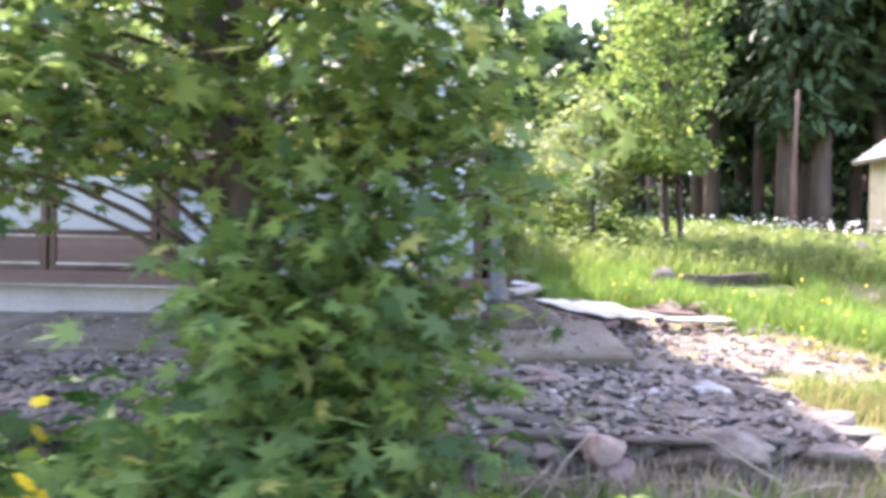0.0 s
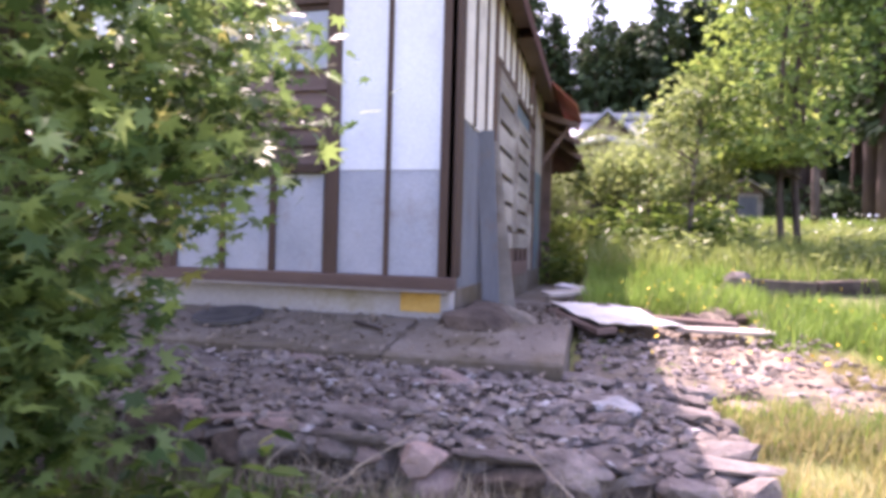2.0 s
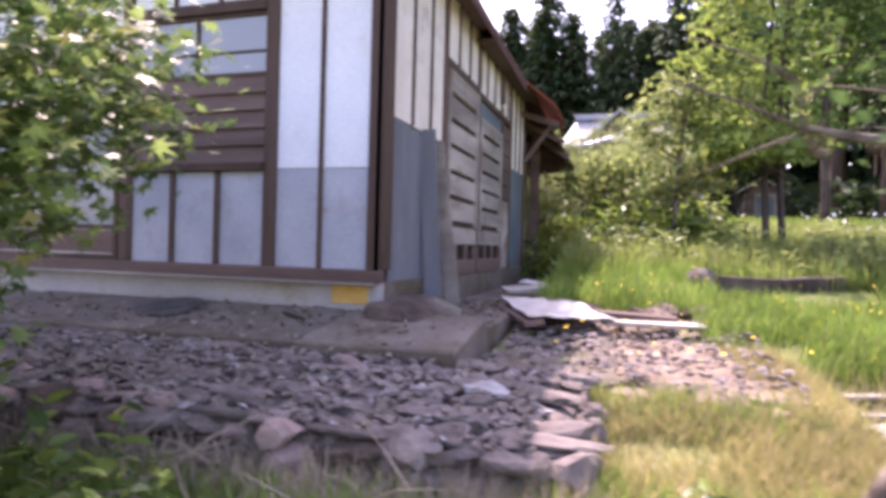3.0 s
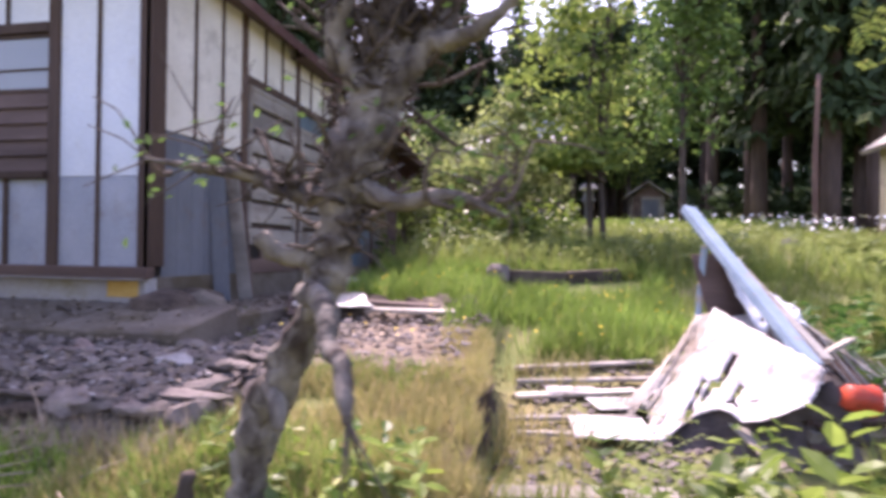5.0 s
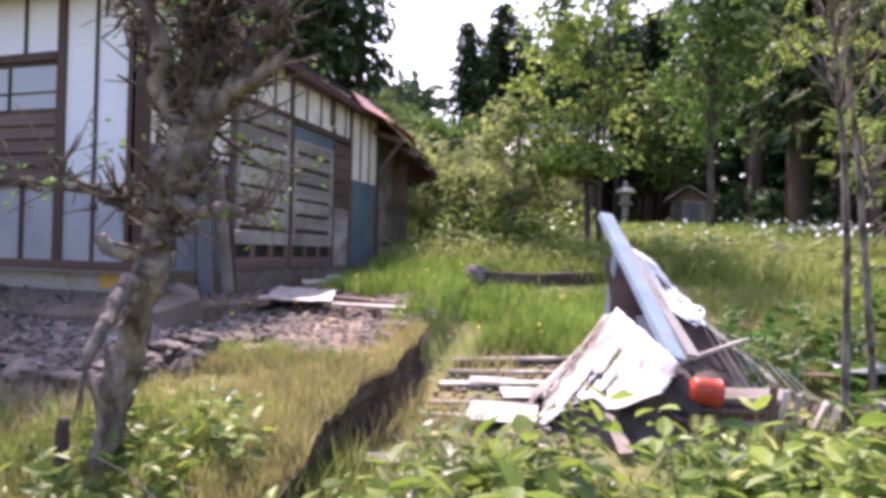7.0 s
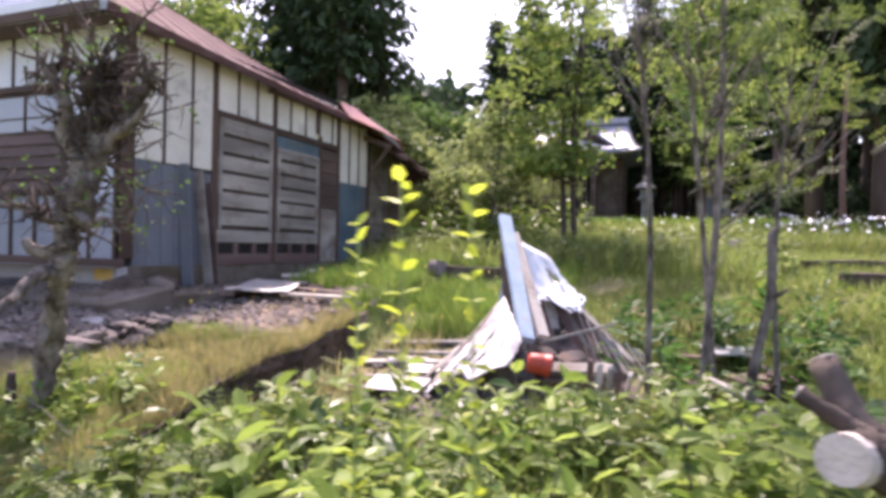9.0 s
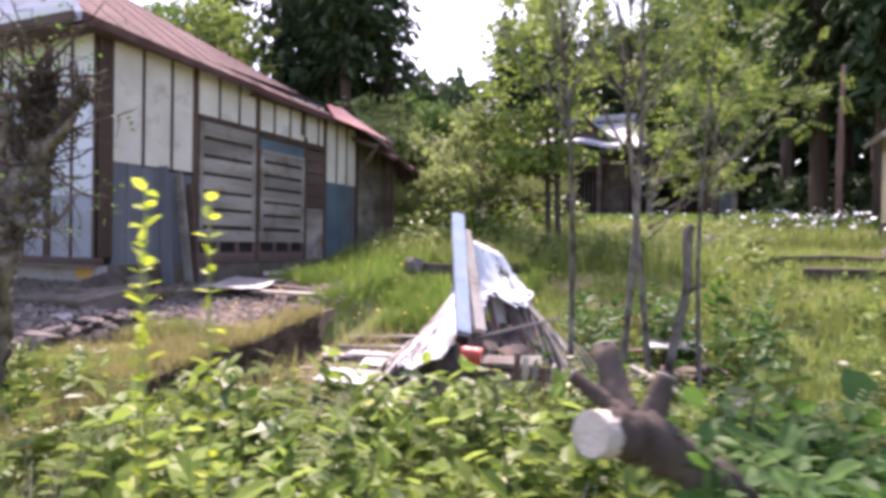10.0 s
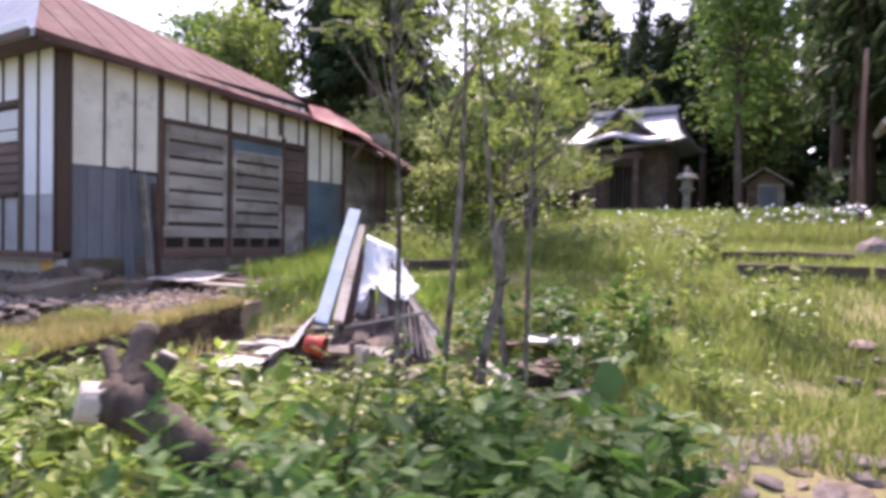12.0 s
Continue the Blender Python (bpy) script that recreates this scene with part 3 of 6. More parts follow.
def roof_of_house():
    """A hipped sheet-metal roof, its long eave sagging towards the far end."""
    def eave_z(x, y):
        return 4.08 - 0.042 * (y - 4.4) - 0.02 * math.sin((y - 4.4) * 0.6)
    nx, bm = 40, bmesh.new()
    ys = [4.4 + (10.4 - 4.4) * i / nx for i in range(nx + 1)]
    out, ridge, low = [], [], []
    for y in ys:
        z = eave_z(1.1, y)
        s = min(1.0, (y - 4.4) / 1.1)
        out.append(bm.verts.new((0.82, y, z)))
        ridge.append(bm.verts.new((0.82 - 2.0 * s, y, z + (1.42 - 0.075 * max(0, y - 5.5)) * s)))
        low.append(bm.verts.new((0.82 - 0.02, y, z - 0.1)))
    for i in range(nx):
        if i == 0:
            bm.faces.new((out[0], out[1], ridge[1]))
        else:
            bm.faces.new((out[i], out[i + 1], ridge[i + 1], ridge[i]))
        bm.faces.new((low[i], low[i + 1], out[i + 1], out[i]))
    roof = part("roof", bm, M_ROOF, house, "rusty red sheet-metal roof slope")
    z0 = eave_z(1.1, 4.4)
    zr = eave_z(1.1, 5.5) + 1.42
    v = [(0.82, 4.4, z0), (-8.6, 4.4, z0), (-8.6, 5.5, zr), (-1.18, 5.5, zr), (0.8, 4.4, z0 - 0.1), (-8.6, 4.4, z0 - 0.1)]
    solid("gable_cladding", v, [[0, 3, 2, 1], [0, 1, 5, 4]], M_GREYPANEL, roof, "grey clad gable end")
    v = [(-1.18, 5.5, zr), (-8.6, 5.5, zr), (-8.6, 13, zr - 0.5), (-1.18, 10.4, eave_z(1.1, 10.4) + 1.05), (-1.18, 13, zr - 0.7)]
    solid("roof_top", v, [[0, 3, 4, 2, 1]], M_ROOF, roof)
    # raised seams up the slope
    for k in range(15):
        y = 4.5 + k * 0.42
        z = eave_z(1.1, y)
        s = min(1.0, (y - 4.4) / 1.1)
        sv, sf = tube_data([(0.82, y, z + 0.002), (0.82 - 2.0 * s, y, z + (1.42 - 0.075 * max(0, y - 5.5)) * s + 0.002)], [0.007, 0.007], 4)
        solid("roof_seam", sv, sf, M_ROOF, roof)
    bm = bmesh.new()
    box(bm, (SX + 0.05, 4.45, 3.95), (0.79, 7.4, 3.97), 0.0)
    box(bm, (SX + 0.05, 7.4, 3.82), (0.79, 10.4, 3.84), 0.0)
    box(bm, (-8.4, 4.45, 3.99), (SX, FY - 0.06, 4.01), 0.0)
    part("soffit", bm, M_BOARD, house, "brown boarded soffit")
    one_box("fascia", (-8.5, 4.37, 3.99), (0.7, 4.395, 4.1), M_BROWN, house, "dark front fascia", 0.002)
    one_box("verge_board", (-8.5, 4.375, 4.103), (0.62, 4.4, 4.2), M_WHITE, house, "pale board over the fascia", 0.002)
    # lower hipped end with a bent red sheet
    a, b = (0.84, 10.35, 3.82), (1.15, 13.1, 3.05)
    v = [a, b, (-0.6, 13.4, 4.05), (-1.18, 10.35, 4.83), (0.84, 10.35, 3.74), (1.24, 13.1, 2.97), (0.1, 13.6, 3.0)]
    solid("roof_end", v, [[0, 1, 2, 3], [4, 5, 1, 0], [1, 6, 2]], M_ROOF, house, "sagging hipped roof end")
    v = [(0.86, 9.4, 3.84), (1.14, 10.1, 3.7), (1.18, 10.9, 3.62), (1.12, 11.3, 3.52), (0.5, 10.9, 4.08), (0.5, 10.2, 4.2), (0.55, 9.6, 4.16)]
    # The sheet's sunlit look comes from its brighter red colour.
    ob = solid("bent_sheet", v, [[0, 1, 5, 6], [1, 2, 4, 5], [2, 3, 4]], M_REDTIN, house, "bent red roof sheet with sunlight in its colour")
    s = ob.modifiers.new("thick", "SOLIDIFY")
    s.thickness = 0.02
    for y in (10.5, 11.3, 12.1):
        one_plank("rafter", (SX - 0.3, y, 3.75), (1.15, y, 3.45 - (y - 10.5) * 0.18), 0.07, 0.09, M_BOARD, house)
    one_plank("brace", (SX + 0.03, 10.7, 2.9), (1.05, 10.75, 3.55), 0.07, 0.07, M_BOARD, house)


roof_of_house()

# boards leaning on the side wall
for k, (y, h, w, lean, m) in enumerate(((5.72, 2.5, 0.15, 0.1, M_TIN), (5.98, 2.44, 0.14, 0.2, M_GREYWOOD), (6.18, 2.3, 0.1, 0.12, M_BOARD))):
    t = thing("leaning_board", "weathered board leaning against the farmhouse wall", "board", (SX + lean, y, 0.95), "boards leaning on the wall")
    one_plank("plank", (SX + 0.05 + lean, y + 0.03, 0.93), (SX + 0.06, y, h), w, 0.022, m, t, "", math.pi / 2)

# concrete apron along the front and side, with a drain cover
apron = thing("apron", "cracked mossy concrete apron round the farmhouse", "pavement", (0, 4.4, 0.7), kind="structure")
for k, (x0, x1, y0) in enumerate(((-8, -2.6, 4.0), (-2.59, 0.35, 4.03), (0.36, 1.42, 3.97))):
    bm = bmesh.new()
    for v in box(bm, (x0, y0, 0.62), (x1, FY - 0.052, 0.86 + 0.006 * k), 0.015, None, 0.01):
        if v.co.z > 0.8:
            v.co.z += 0.13 * (v.co.y - y0) / (FY - y0)
    part("slab", bm, M_CONC, apron)
one_box("slab", (SX + 0.04, FY - 0.05, 0.62), (1.38, 7.1, 0.915), M_CONC, apron, "", 0.015, 0.012)
one_box("slab", (SX + 0.04, 7.11, 0.62), (1.25, 10.6, 0.925), M_CONC, apron, "", 0.015, 0.012)
cover = thing("drain_cover", "round black iron cover lying on the concrete apron", "cover", (-1.02, 4.5, 0.94))
bm = bmesh.new()
bmesh.ops.create_cone(bm, cap_ends=True, segments=40, radius1=0.25, radius2=0.245, depth=0.028, matrix=Matrix.Translation((-1.02, 4.5, 0.965)) @ Matrix.Rotation(0.15, 4, "X"))
part("disc", bm, M_IRON, cover)
bm = bmesh.new()
bmesh.ops.create_cone(bm, cap_ends=True, segments=40, radius1=0.19, radius2=0.185, depth=0.01, matrix=Matrix.Translation((-1.02, 4.497, 0.982)) @ Matrix.Rotation(0.15, 4, "X"))
part("rim", bm, M_IRON, cover)
st = thing("stick", "short dark stick on the apron", "stick", (0.15, 4.45, 0.92))
one_plank("rod", (-0.05, 4.55, 0.968), (0.22, 4.38, 0.945), 0.022, 0.02, M_BARKDARK, st)
for k, (x, y, r) in enumerate(((0.78, 4.74, 0.23), (0.95, 5.02, 0.17), (0.76, 5.26, 0.2))):
    lumps = thing("rubble_heap", "low heap of dark rubble at the wall's corner", "rubble", (x, y, 0.915), "rubble at the corner")
    bm = bmesh.new()
    bmesh.ops.create_icosphere(bm, subdivisions=2, radius=r)
    for v in bm.verts:
        v.co *= 1 + 0.3 * noise.noise(v.co * 9 + Vector((k, 0, 0)))
        v.co = Vector((x + v.co.x * 1.2, y + v.co.y, 0.96 + max(-0.06, v.co.z * 0.7)))
    part("lump", bm, M_CONC if k == 1 else M_DARKEARTH, lumps)

# ---- trees ----
def clumped(rng, centre, radii, n_clumps, per, spread, hollow=0.45):
    """Places gathered in clumps inside an ellipsoid, most of them near its skin."""
    d = rng.normal(size=(n_clumps, 3))
    d /= np.linalg.norm(d, axis=1)[:, None]
    r = rng.uniform(hollow, 1.0, n_clumps) ** 0.6
    c = np.array(centre) + d * r[:, None] * np.array(radii)
    p = np.repeat(c, per, 0) + rng.normal(size=(n_clumps * per, 3)) * np.array(spread)
    return c, p


def broadleaf(name, label, base, height, r0, crowns, material, leaf=0.13, n_clumps=60, per=60, spread=(0.28, 0.28, 0.12), seed=1, lean=(0, 0), bark=None, stems=1, group="", template=None, hollow=0.45):
    """A tree: tapered trunks, limbs that reach the clumps, and a crown of single leaves. crowns: (middle, radii) from the base."""
    rng = np.random.default_rng(seed)
    bark = bark or M_BARKDARK
    base = np.array([base[0], base[1], float(land(base[0], base[1])) - 0.05])
    t = thing(name, label, "tree", tuple(base), group)
    allp, allc = [], []
    for c, r in crowns:
        cc, p = clumped(rng, base + np.array(c), r, max(4, n_clumps // len(crowns)), per, spread, hollow)
        allp.append(p)
        allc.append(cc)
    P, C = np.vstack(allp), np.vstack(allc)
    for s in range(stems):
        off = np.array([0.22 * s * (-1) ** s, 0.1 * s, 0])
        top = base + off + np.array([lean[0], lean[1], height])
        mid = base + off + np.array([lean[0] * 0.3 + rng.uniform(-0.12, 0.12), lean[1] * 0.3 + rng.uniform(-0.12, 0.12), height * 0.45])
        limb("trunk", [base + off, mid, top], [r0, r0 * 0.7, r0 * 0.18], bark, t, 9, 12, 0.1, seed + s)
    limbs = []
    for c in C[rng.permutation(len(C))[: min(26, len(C))]]:
        h = np.clip((c[2] - base[2]) / height * 0.75, 0.25, 0.92)
        a = base + np.array([lean[0] * h * h, lean[1] * h * h, height * h])
        m = (a + c) / 2 + np.array([0, 0, -0.05])
        p, r = smooth_line([a, m, c], [r0 * 0.38, r0 * 0.22, r0 * 0.06], 6)
        limbs.append(tube_data(p, r, 5, 0.05, 3))
    v, f = joined(limbs)
    solid("branchwork", v, f, bark, t, "", True)
    tv, tf = template or (SIMPLE, SIMPLE_F)
    v, f = scatter(tv, tf, P, rotations(len(P), rng, 0.7), leaf * rng.uniform(0.6, 1.25, len(P)))
    solid("crown", v, f, material, t)
    return t


def cedar_proto(seed, height, bare, width):
    """A tall conifer: straight trunk, bare below, drooping sprays above."""
    rng = np.random.default_rng(seed)
    t = thing("cedar_tree", "tall dark cedar with a bare reddish trunk and drooping sprays", "tree", (0, 0, 0), "cedars of the wood")
    limb("trunk", [(0, 0, -0.4), (0.05, 0.03, height * 0.5), (0, 0, height)], [0.24, 0.16, 0.02], M_CEDARBARK, t, 9, 10, 0.05, seed)
    P, yaw, size, pitch = [], [], [], []
    z = bare
    while z < height:
        k = (z - bare) / (height - bare)
        reach = width * (1 - k) ** 0.75 * min(1, 0.45 + 2.2 * k) + 0.12
        for b in range(6):
            a = rng.uniform(0, 2 * math.pi)
            L = reach * rng.uniform(0.55, 1.1)
            m = max(2, int(L / 0.28))
            for j in range(m):
                d = L * (j + 0.6) / m
                for q in range(3):
                    P.append((d * math.cos(a) + rng.normal(0, 0.12), d * math.sin(a) + rng.normal(0, 0.12), z + 0.15 * d - 0.22 * d * d / max(reach, 0.4) + rng.normal(0, 0.12)))
                    yaw.append(a - math.pi / 2 + rng.normal(0, 0.7))
                    pitch.append(rng.normal(-0.75, 0.4))
                    size.append(rng.uniform(0.3, 0.62))
        z += 0.30
    P = np.array(P)
    tv = [(0, 0, 0), (-0.2, 0.3, 0.0), (-0.12, 0.72, 0.0), (0, 1.1, -0.12), (0.17, 0.66, -0.02), (0.1, 0.3, 0.04)]
    tf = [[0, 1, 2, 3, 4, 5]]
    v, f = scatter(tv, tf, P, rotations(len(P), rng, 0.3, np.array(yaw), np.array(pitch)), np.array(size))
    solid("crown", v, f, M_CEDAR, t)
    return t


def wood():
    rng = np.random.default_rng(21)
    protos = [cedar_proto(31, 19.0, 5.0, 2.3), cedar_proto(32, 17.0, 3.2, 2.1), cedar_proto(33, 21.0, 6.5, 2.5)]
    spots = []
    # right-hand wood, thick and dark
    for row, y in enumerate(np.arange(21.5, 34.5, 3.0)):
        for x in np.arange(11.5 - 0.12 * (y - 21), 31, 2.6):
            spots.append((x + rng.uniform(-0.9, 0.9), y + rng.uniform(-1, 1), rng.uniform(0.9, 1.2)))
    # behind the shrine, lower and open to the sky
    for y in (38.5, 42.0):
        for x in np.arange(-5.5, 9.5, 1.9):
            spots.append((x + rng.uniform(-0.7, 0.7), y + rng.uniform(-1, 1), rng.uniform(0.62, 0.80)))
    # behind the farmhouse
    for x, y, s in ((-6.0, 20.5, 0.95), (-7.8, 22.0, 1.0), (-9.6, 23.0, 1.05), (-8.3, 25.0, 1.0), (-11.5, 24.0, 1.0), (-5.9, 23.6, 0.9), (-13.5, 22, 0.95)):
        spots.append((x, y, s))
    more = np.random.default_rng(22)
    for x in np.arange(-5.2, 7.0, 1.7):
        spots.append((x + more.uniform(-0.5, 0.5), 39.8 + more.uniform(-0.8, 0.8), more.uniform(0.68, 0.86)))
    for i, (x, y, s) in enumerate(spots):
        wide = 1.7 if y > 38 and x < 9.5 else 1.15
        k = int(rng.integers(0, 3)) if y < 38 or x > 9.5 else 1
        m = Matrix.Translation((x, y, float(land(x, y)))) @ Matrix.Rotation(rng.uniform(0, 6.28), 4, "Z") @ Matrix.Diagonal((s * wide, s * wide, s, 1))
        c = copy_thing(protos[k], m)
        c.matrix_basis = m
    for p in protos:
        for o in list(p.children):
            bpy.data.objects.remove(o)
        bpy.data.objects.remove(p)


wood()


def far_wood():
    """The closed depth of the wood behind its front rows."""
    rng = np.random.default_rng(23)
    n = 26000
    x = rng.uniform(-45, 60, n)
    y = rng.uniform(46, 54, n)
    top = np.where(x > 9, 15.0, np.where(x < -12, 12.0, 5.0 + 3 * np.sin(x * 0.9)))
    P = np.stack([x, y, land(x, y) - 0.5 + rng.uniform(0, 1, n) * top], 1)
    tv = [(0, 0, 0), (-0.3, 0.3, 0.0), (-0.2, 0.7, 0.03), (0, 1.05, -0.1), (0.25, 0.75, -0.04), (0.3, 0.3, 0)]
    v, f = scatter(tv, [[0, 1, 2, 3, 4, 5]], P, rotations(n, rng, 0.9), rng.uniform(0.9, 1.7, n))
    tagged(solid("far_wood", v, f, M_CEDAR), "dense dark conifer wood far behind the clearing", "wood", kind="stuff")
    n = 9000
    x, y = rng.uniform(9.5, 34, n), rng.uniform(27, 46, n)
    P = np.stack([x, y, land(x, y) + rng.uniform(0, 1.4, n) ** 2], 1)
    v, f = scatter(tv, [[0, 1, 2, 3, 4, 5]], P, rotations(n, rng, 0.8), rng.uniform(0.3, 0.8, n))
    tagged(solid("wood_undergrowth", v, f, M_CEDAR), "dark undergrowth between the cedar trunks", "undergrowth", kind="stuff")


far_wood()

COMPOUND = [(0, 0, 0)]
COMPOUND_F = []
for i in range(5):
    for sgn in (-1, 1):
        b = len(COMPOUND)
        y = 0.15 + 0.17 * i
        COMPOUND += [(0, y, 0), (sgn * 0.16, y + 0.02, 0.02), (sgn * 0.32, y + 0.14, -0.05), (sgn * 0.15, y + 0.11, 0.02)]
        COMPOUND_F.append([b, b + 1, b + 2, b + 3] if sgn > 0 else [b + 3, b + 2, b + 1, b])
FERN = (COMPOUND, COMPOUND_F)

broadleaf("broadleaf_tree", "large light-green broadleaf tree with twin trunks in the grass", (4.6, 11.6), 5.4, 0.06, [((-0.5, 0, 3.2), (1.1, 1.1, 1.2)), ((-0.55, 0, 4.8), (1.1, 1.1, 1.2)), ((-0.5, 0, 1.9), (0.85, 0.8, 0.5))], M_TREE, 0.17, 92, 46, (0.27, 0.27, 0.06), 41, (0.1, 0.1), stems=2, hollow=0.25)
for k, (x, y, h, w) in enumerate(((0.3, 14.2, 2.3, 0.75), (1.5, 15.2, 2.8, 0.85), (2.5, 14.3, 2.5, 0.8), (3.2, 16.0, 2.4, 0.9), (0.9, 17.5, 2.2, 0.9), (2.2, 18.5, 2.6, 1.0))):
    broadleaf("small_tree", "small yellow-green tree with thin stems in the grass", (x, y), h, 0.035, [((0, 0, h * 0.72), (w, w, h * 0.32))], M_SHRUB, 0.15, 34, 45, (0.22, 0.22, 0.07), 50 + k, (0.1, 0), stems=2, group="small trees before the shrine", template=FERN)
for k, (x, y, h, w) in enumerate(((-6.5, 31.5, 6.5, 2.3), (-9, 30, 7.5, 2.4), (-4.0, 33, 6.0, 2.0), (-11.5, 17.5, 8.5, 2.3), (-13.5, 19, 9.5, 2.5), (-3.2, 17.5, 4.0, 1.4), (-1.5, 16.0, 3.2, 1.3), (-9.0, 16.5, 8.0, 2.0), (7.0, 34.5, 8.0, 2.0), (7.4, 20.5, 9.5, 1.15))):
    broadleaf("hill_tree", "leafy green tree at the edge of the wood", (x, y), h, 0.11, [((0, 0, h * 0.65), (w, w, h * 0.38))], M_SHRUB if k in (5, 6) else M_HILL if k < 7 or k > 8 else M_TREE, 0.28, 80, 45, (0.45, 0.45, 0.2), 70 + k, group="trees at the wood's edge")
broadleaf("young_tree", "slender pale-barked young tree with bright leaf sprays", (6.42, 4.2), 4.2, 0.024, [((-0.1, 0.1, 3.3), (0.75, 0.7, 0.6))], M_TREE, 0.17, 22, 7, (0.17, 0.17, 0.06), 91, (-0.25, 0.1), M_BARK, group="young trees", template=FERN)
broadleaf("young_tree", "slender pale-barked young tree with bright leaf sprays", (6.75, 4.3), 4.8, 0.028, [((0.05, 0, 3.5), (0.8, 0.7, 0.9)), ((0.1, 0, 4.4), (0.6, 0.6, 0.5))], M_TREE, 0.2, 50, 7, (0.17, 0.17, 0.06), 92, (0.08, 0.1), M_BARK, group="young trees", template=FERN)
broadleaf("young_tree", "slender pale-barked young tree with bright leaf sprays", (6.9, 5.2), 4.6, 0.028, [((-0.2, 0, 3.3), (0.9, 0.8, 0.8)), ((0.3, 0.3, 2.3), (0.6, 0.5, 0.5))], M_TREE, 0.2, 50, 7, (0.18, 0.18, 0.06), 93, (-0.45, 0.0), M_BARK, group="young trees", template=FERN)

broadleaf("slim_tree", "slim yellow-green tree with an open crown in the grass", (2.94, 11.6), 3.2, 0.045, [((-0.05, 0, 2.3), (0.7, 0.7, 0.8)), ((0.1, 0.2, 1.3), (0.7, 0.7, 0.3))], M_SHRUB, 0.15, 46, 34, (0.22, 0.22, 0.05), 95, (0.25, 0.1), M_BARK, hollow=0.2)
broadleaf("slim_tree", "slim yellow-green tree with an open crown in the grass", (1.85, 12.6), 2.0, 0.035, [((0, 0, 1.35), (0.85, 0.8, 0.42))], M_SHRUB, 0.15, 36, 36, (0.22, 0.22, 0.05), 96, (-0.15, 0.1), M_BARK, hollow=0.2)

broadleaf("young_tree", "slender young tree with bright leaf sprays", (7.3, 4.65), 3.4, 0.022, [((0.15, 0, 2.7), (0.6, 0.55, 0.6))], M_TREE, 0.17, 16, 9, (0.16, 0.16, 0.05), 94, (0.1, 0.0), M_BARK, group="young trees", template=FERN)

# mossy dead stem among the young trees
ds = thing("dead_tree", "short mossy dead tree stem standing among weeds", "tree", (7.15, 4.35, float(land(7.15, 4.35))))
limb("trunk", [(7.08, 4.3, 0.1), (7.1, 4.34, 0.7), (7.2, 4.38, 1.2), (7.2, 4.36, 1.62), (7.24, 4.37, 1.68)], [0.036, 0.032, 0.03, 0.034, 0.02], M_BARK, ds, 8, 14, 0.2, 5)
limb("stub", [(7.2, 4.38, 1.2), (7.3, 4.33, 1.27)], [0.02, 0.012], M_BARKDARK, ds, 6, 4, 0.1, 6)

# red-barked dead pole at the wood's edge
pl = thing("dead_pole", "tall bare reddish dead trunk at the edge of the wood", "trunk", (10.25, 18.0, float(land(10.25, 18.0))))
limb("trunk", [(10.25, 18.0, 1.8), (10.22, 18.0, 4.0), (10.28, 18.0, 6.2)], [0.085, 0.07, 0.05], M_POLE, pl, 8, 12, 0.08, 8)


# ---- maple at the start ----
def maple():
    rng = np.random.default_rng(11)
    bx, by = -0.47, 2.3
    t = thing("maple_tree", "leafy green maple with a dark trunk beside the stones", "tree", (bx, by, float(land(bx, by))))
    limb("trunk", [(bx - 0.02, by, 0.2), (bx, by, 0.9), (bx + 0.03, by + 0.05, 1.6), (bx - 0.1, by + 0.1, 2.5), (bx, by + 0.1, 3.4)], [0.15, 0.13, 0.12, 0.08, 0.02], M_BARKDARK, t, 12, 24, 0.14, 3)
    c1, p1 = clumped(rng, (bx + 0.05, by + 0.1, 2.2), (0.98, 0.85, 0.72), 140, 36, (0.17, 0.17, 0.05), 0.35)
    c2, p2 = clumped(rng, (bx + 0.2, by - 0.68, 0.72), (0.42, 0.26, 0.48), 64, 30, (0.12, 0.12, 0.06), 0.2)
    c3, p3 = clumped(rng, (bx - 1.25, by + 0.2, 2.15), (0.95, 0.8, 0.65), 95, 30, (0.18, 0.18, 0.05), 0.3)
    c4, p4 = clumped(rng, (bx + 0.7, by - 0.3, 1.75), (0.36, 0.36, 0.3), 16, 16, (0.11, 0.11, 0.05), 0.2)
    c5, p5 = clumped(rng, (bx + 0.42, by - 0.45, 1.22), (0.38, 0.3, 0.42), 62, 30, (0.13, 0.13, 0.05), 0.25)
    P, C = np.vstack([p1, p2, p3, p4, p5]), np.vstack([c1, c2, c3, c4, c5])
    keep = (np.linalg.norm(P[:, :2] - np.array([0.25, 0.22]), axis=1) > 1.15) & (P[:, 1] < 4.2)
    edge = 0.09 * np.sin(9 * P[:, 0] + 4 * P[:, 1])
    keep &= ~((P[:, 0] < bx + 0.02 + edge) & (P[:, 2] > 0.98 + edge) & (P[:, 2] < 1.62 + edge) & (rng.uniform(size=len(P)) < 0.93))
    P = P[keep]
    limbs = []
    for c in C[::6]:
        h = np.clip(c[2] - 0.35, 0.7, 3.0)
        a = np.array([bx, by, h])
        p, r = smooth_line([a, (a + c) / 2 + np.array([0, 0, 0.08]), c], [0.014, 0.008, 0.003], 7)
        limbs.append(tube_data(p, r, 5, 0.05, 2))
    v, f = joined(limbs)
    solid("branchwork", v, f, M_BARKDARK, t, "", True)
    sv, sf = star_leaf()
    v, f = scatter(sv, sf, P, rotations(len(P), rng, 0.45, None, rng.normal(-0.38, 0.3, len(P))), rng.uniform(0.09, 0.18, len(P)))
    solid("crown", v, f, M_MAPLE, t, "lobed green maple leaves")


maple()


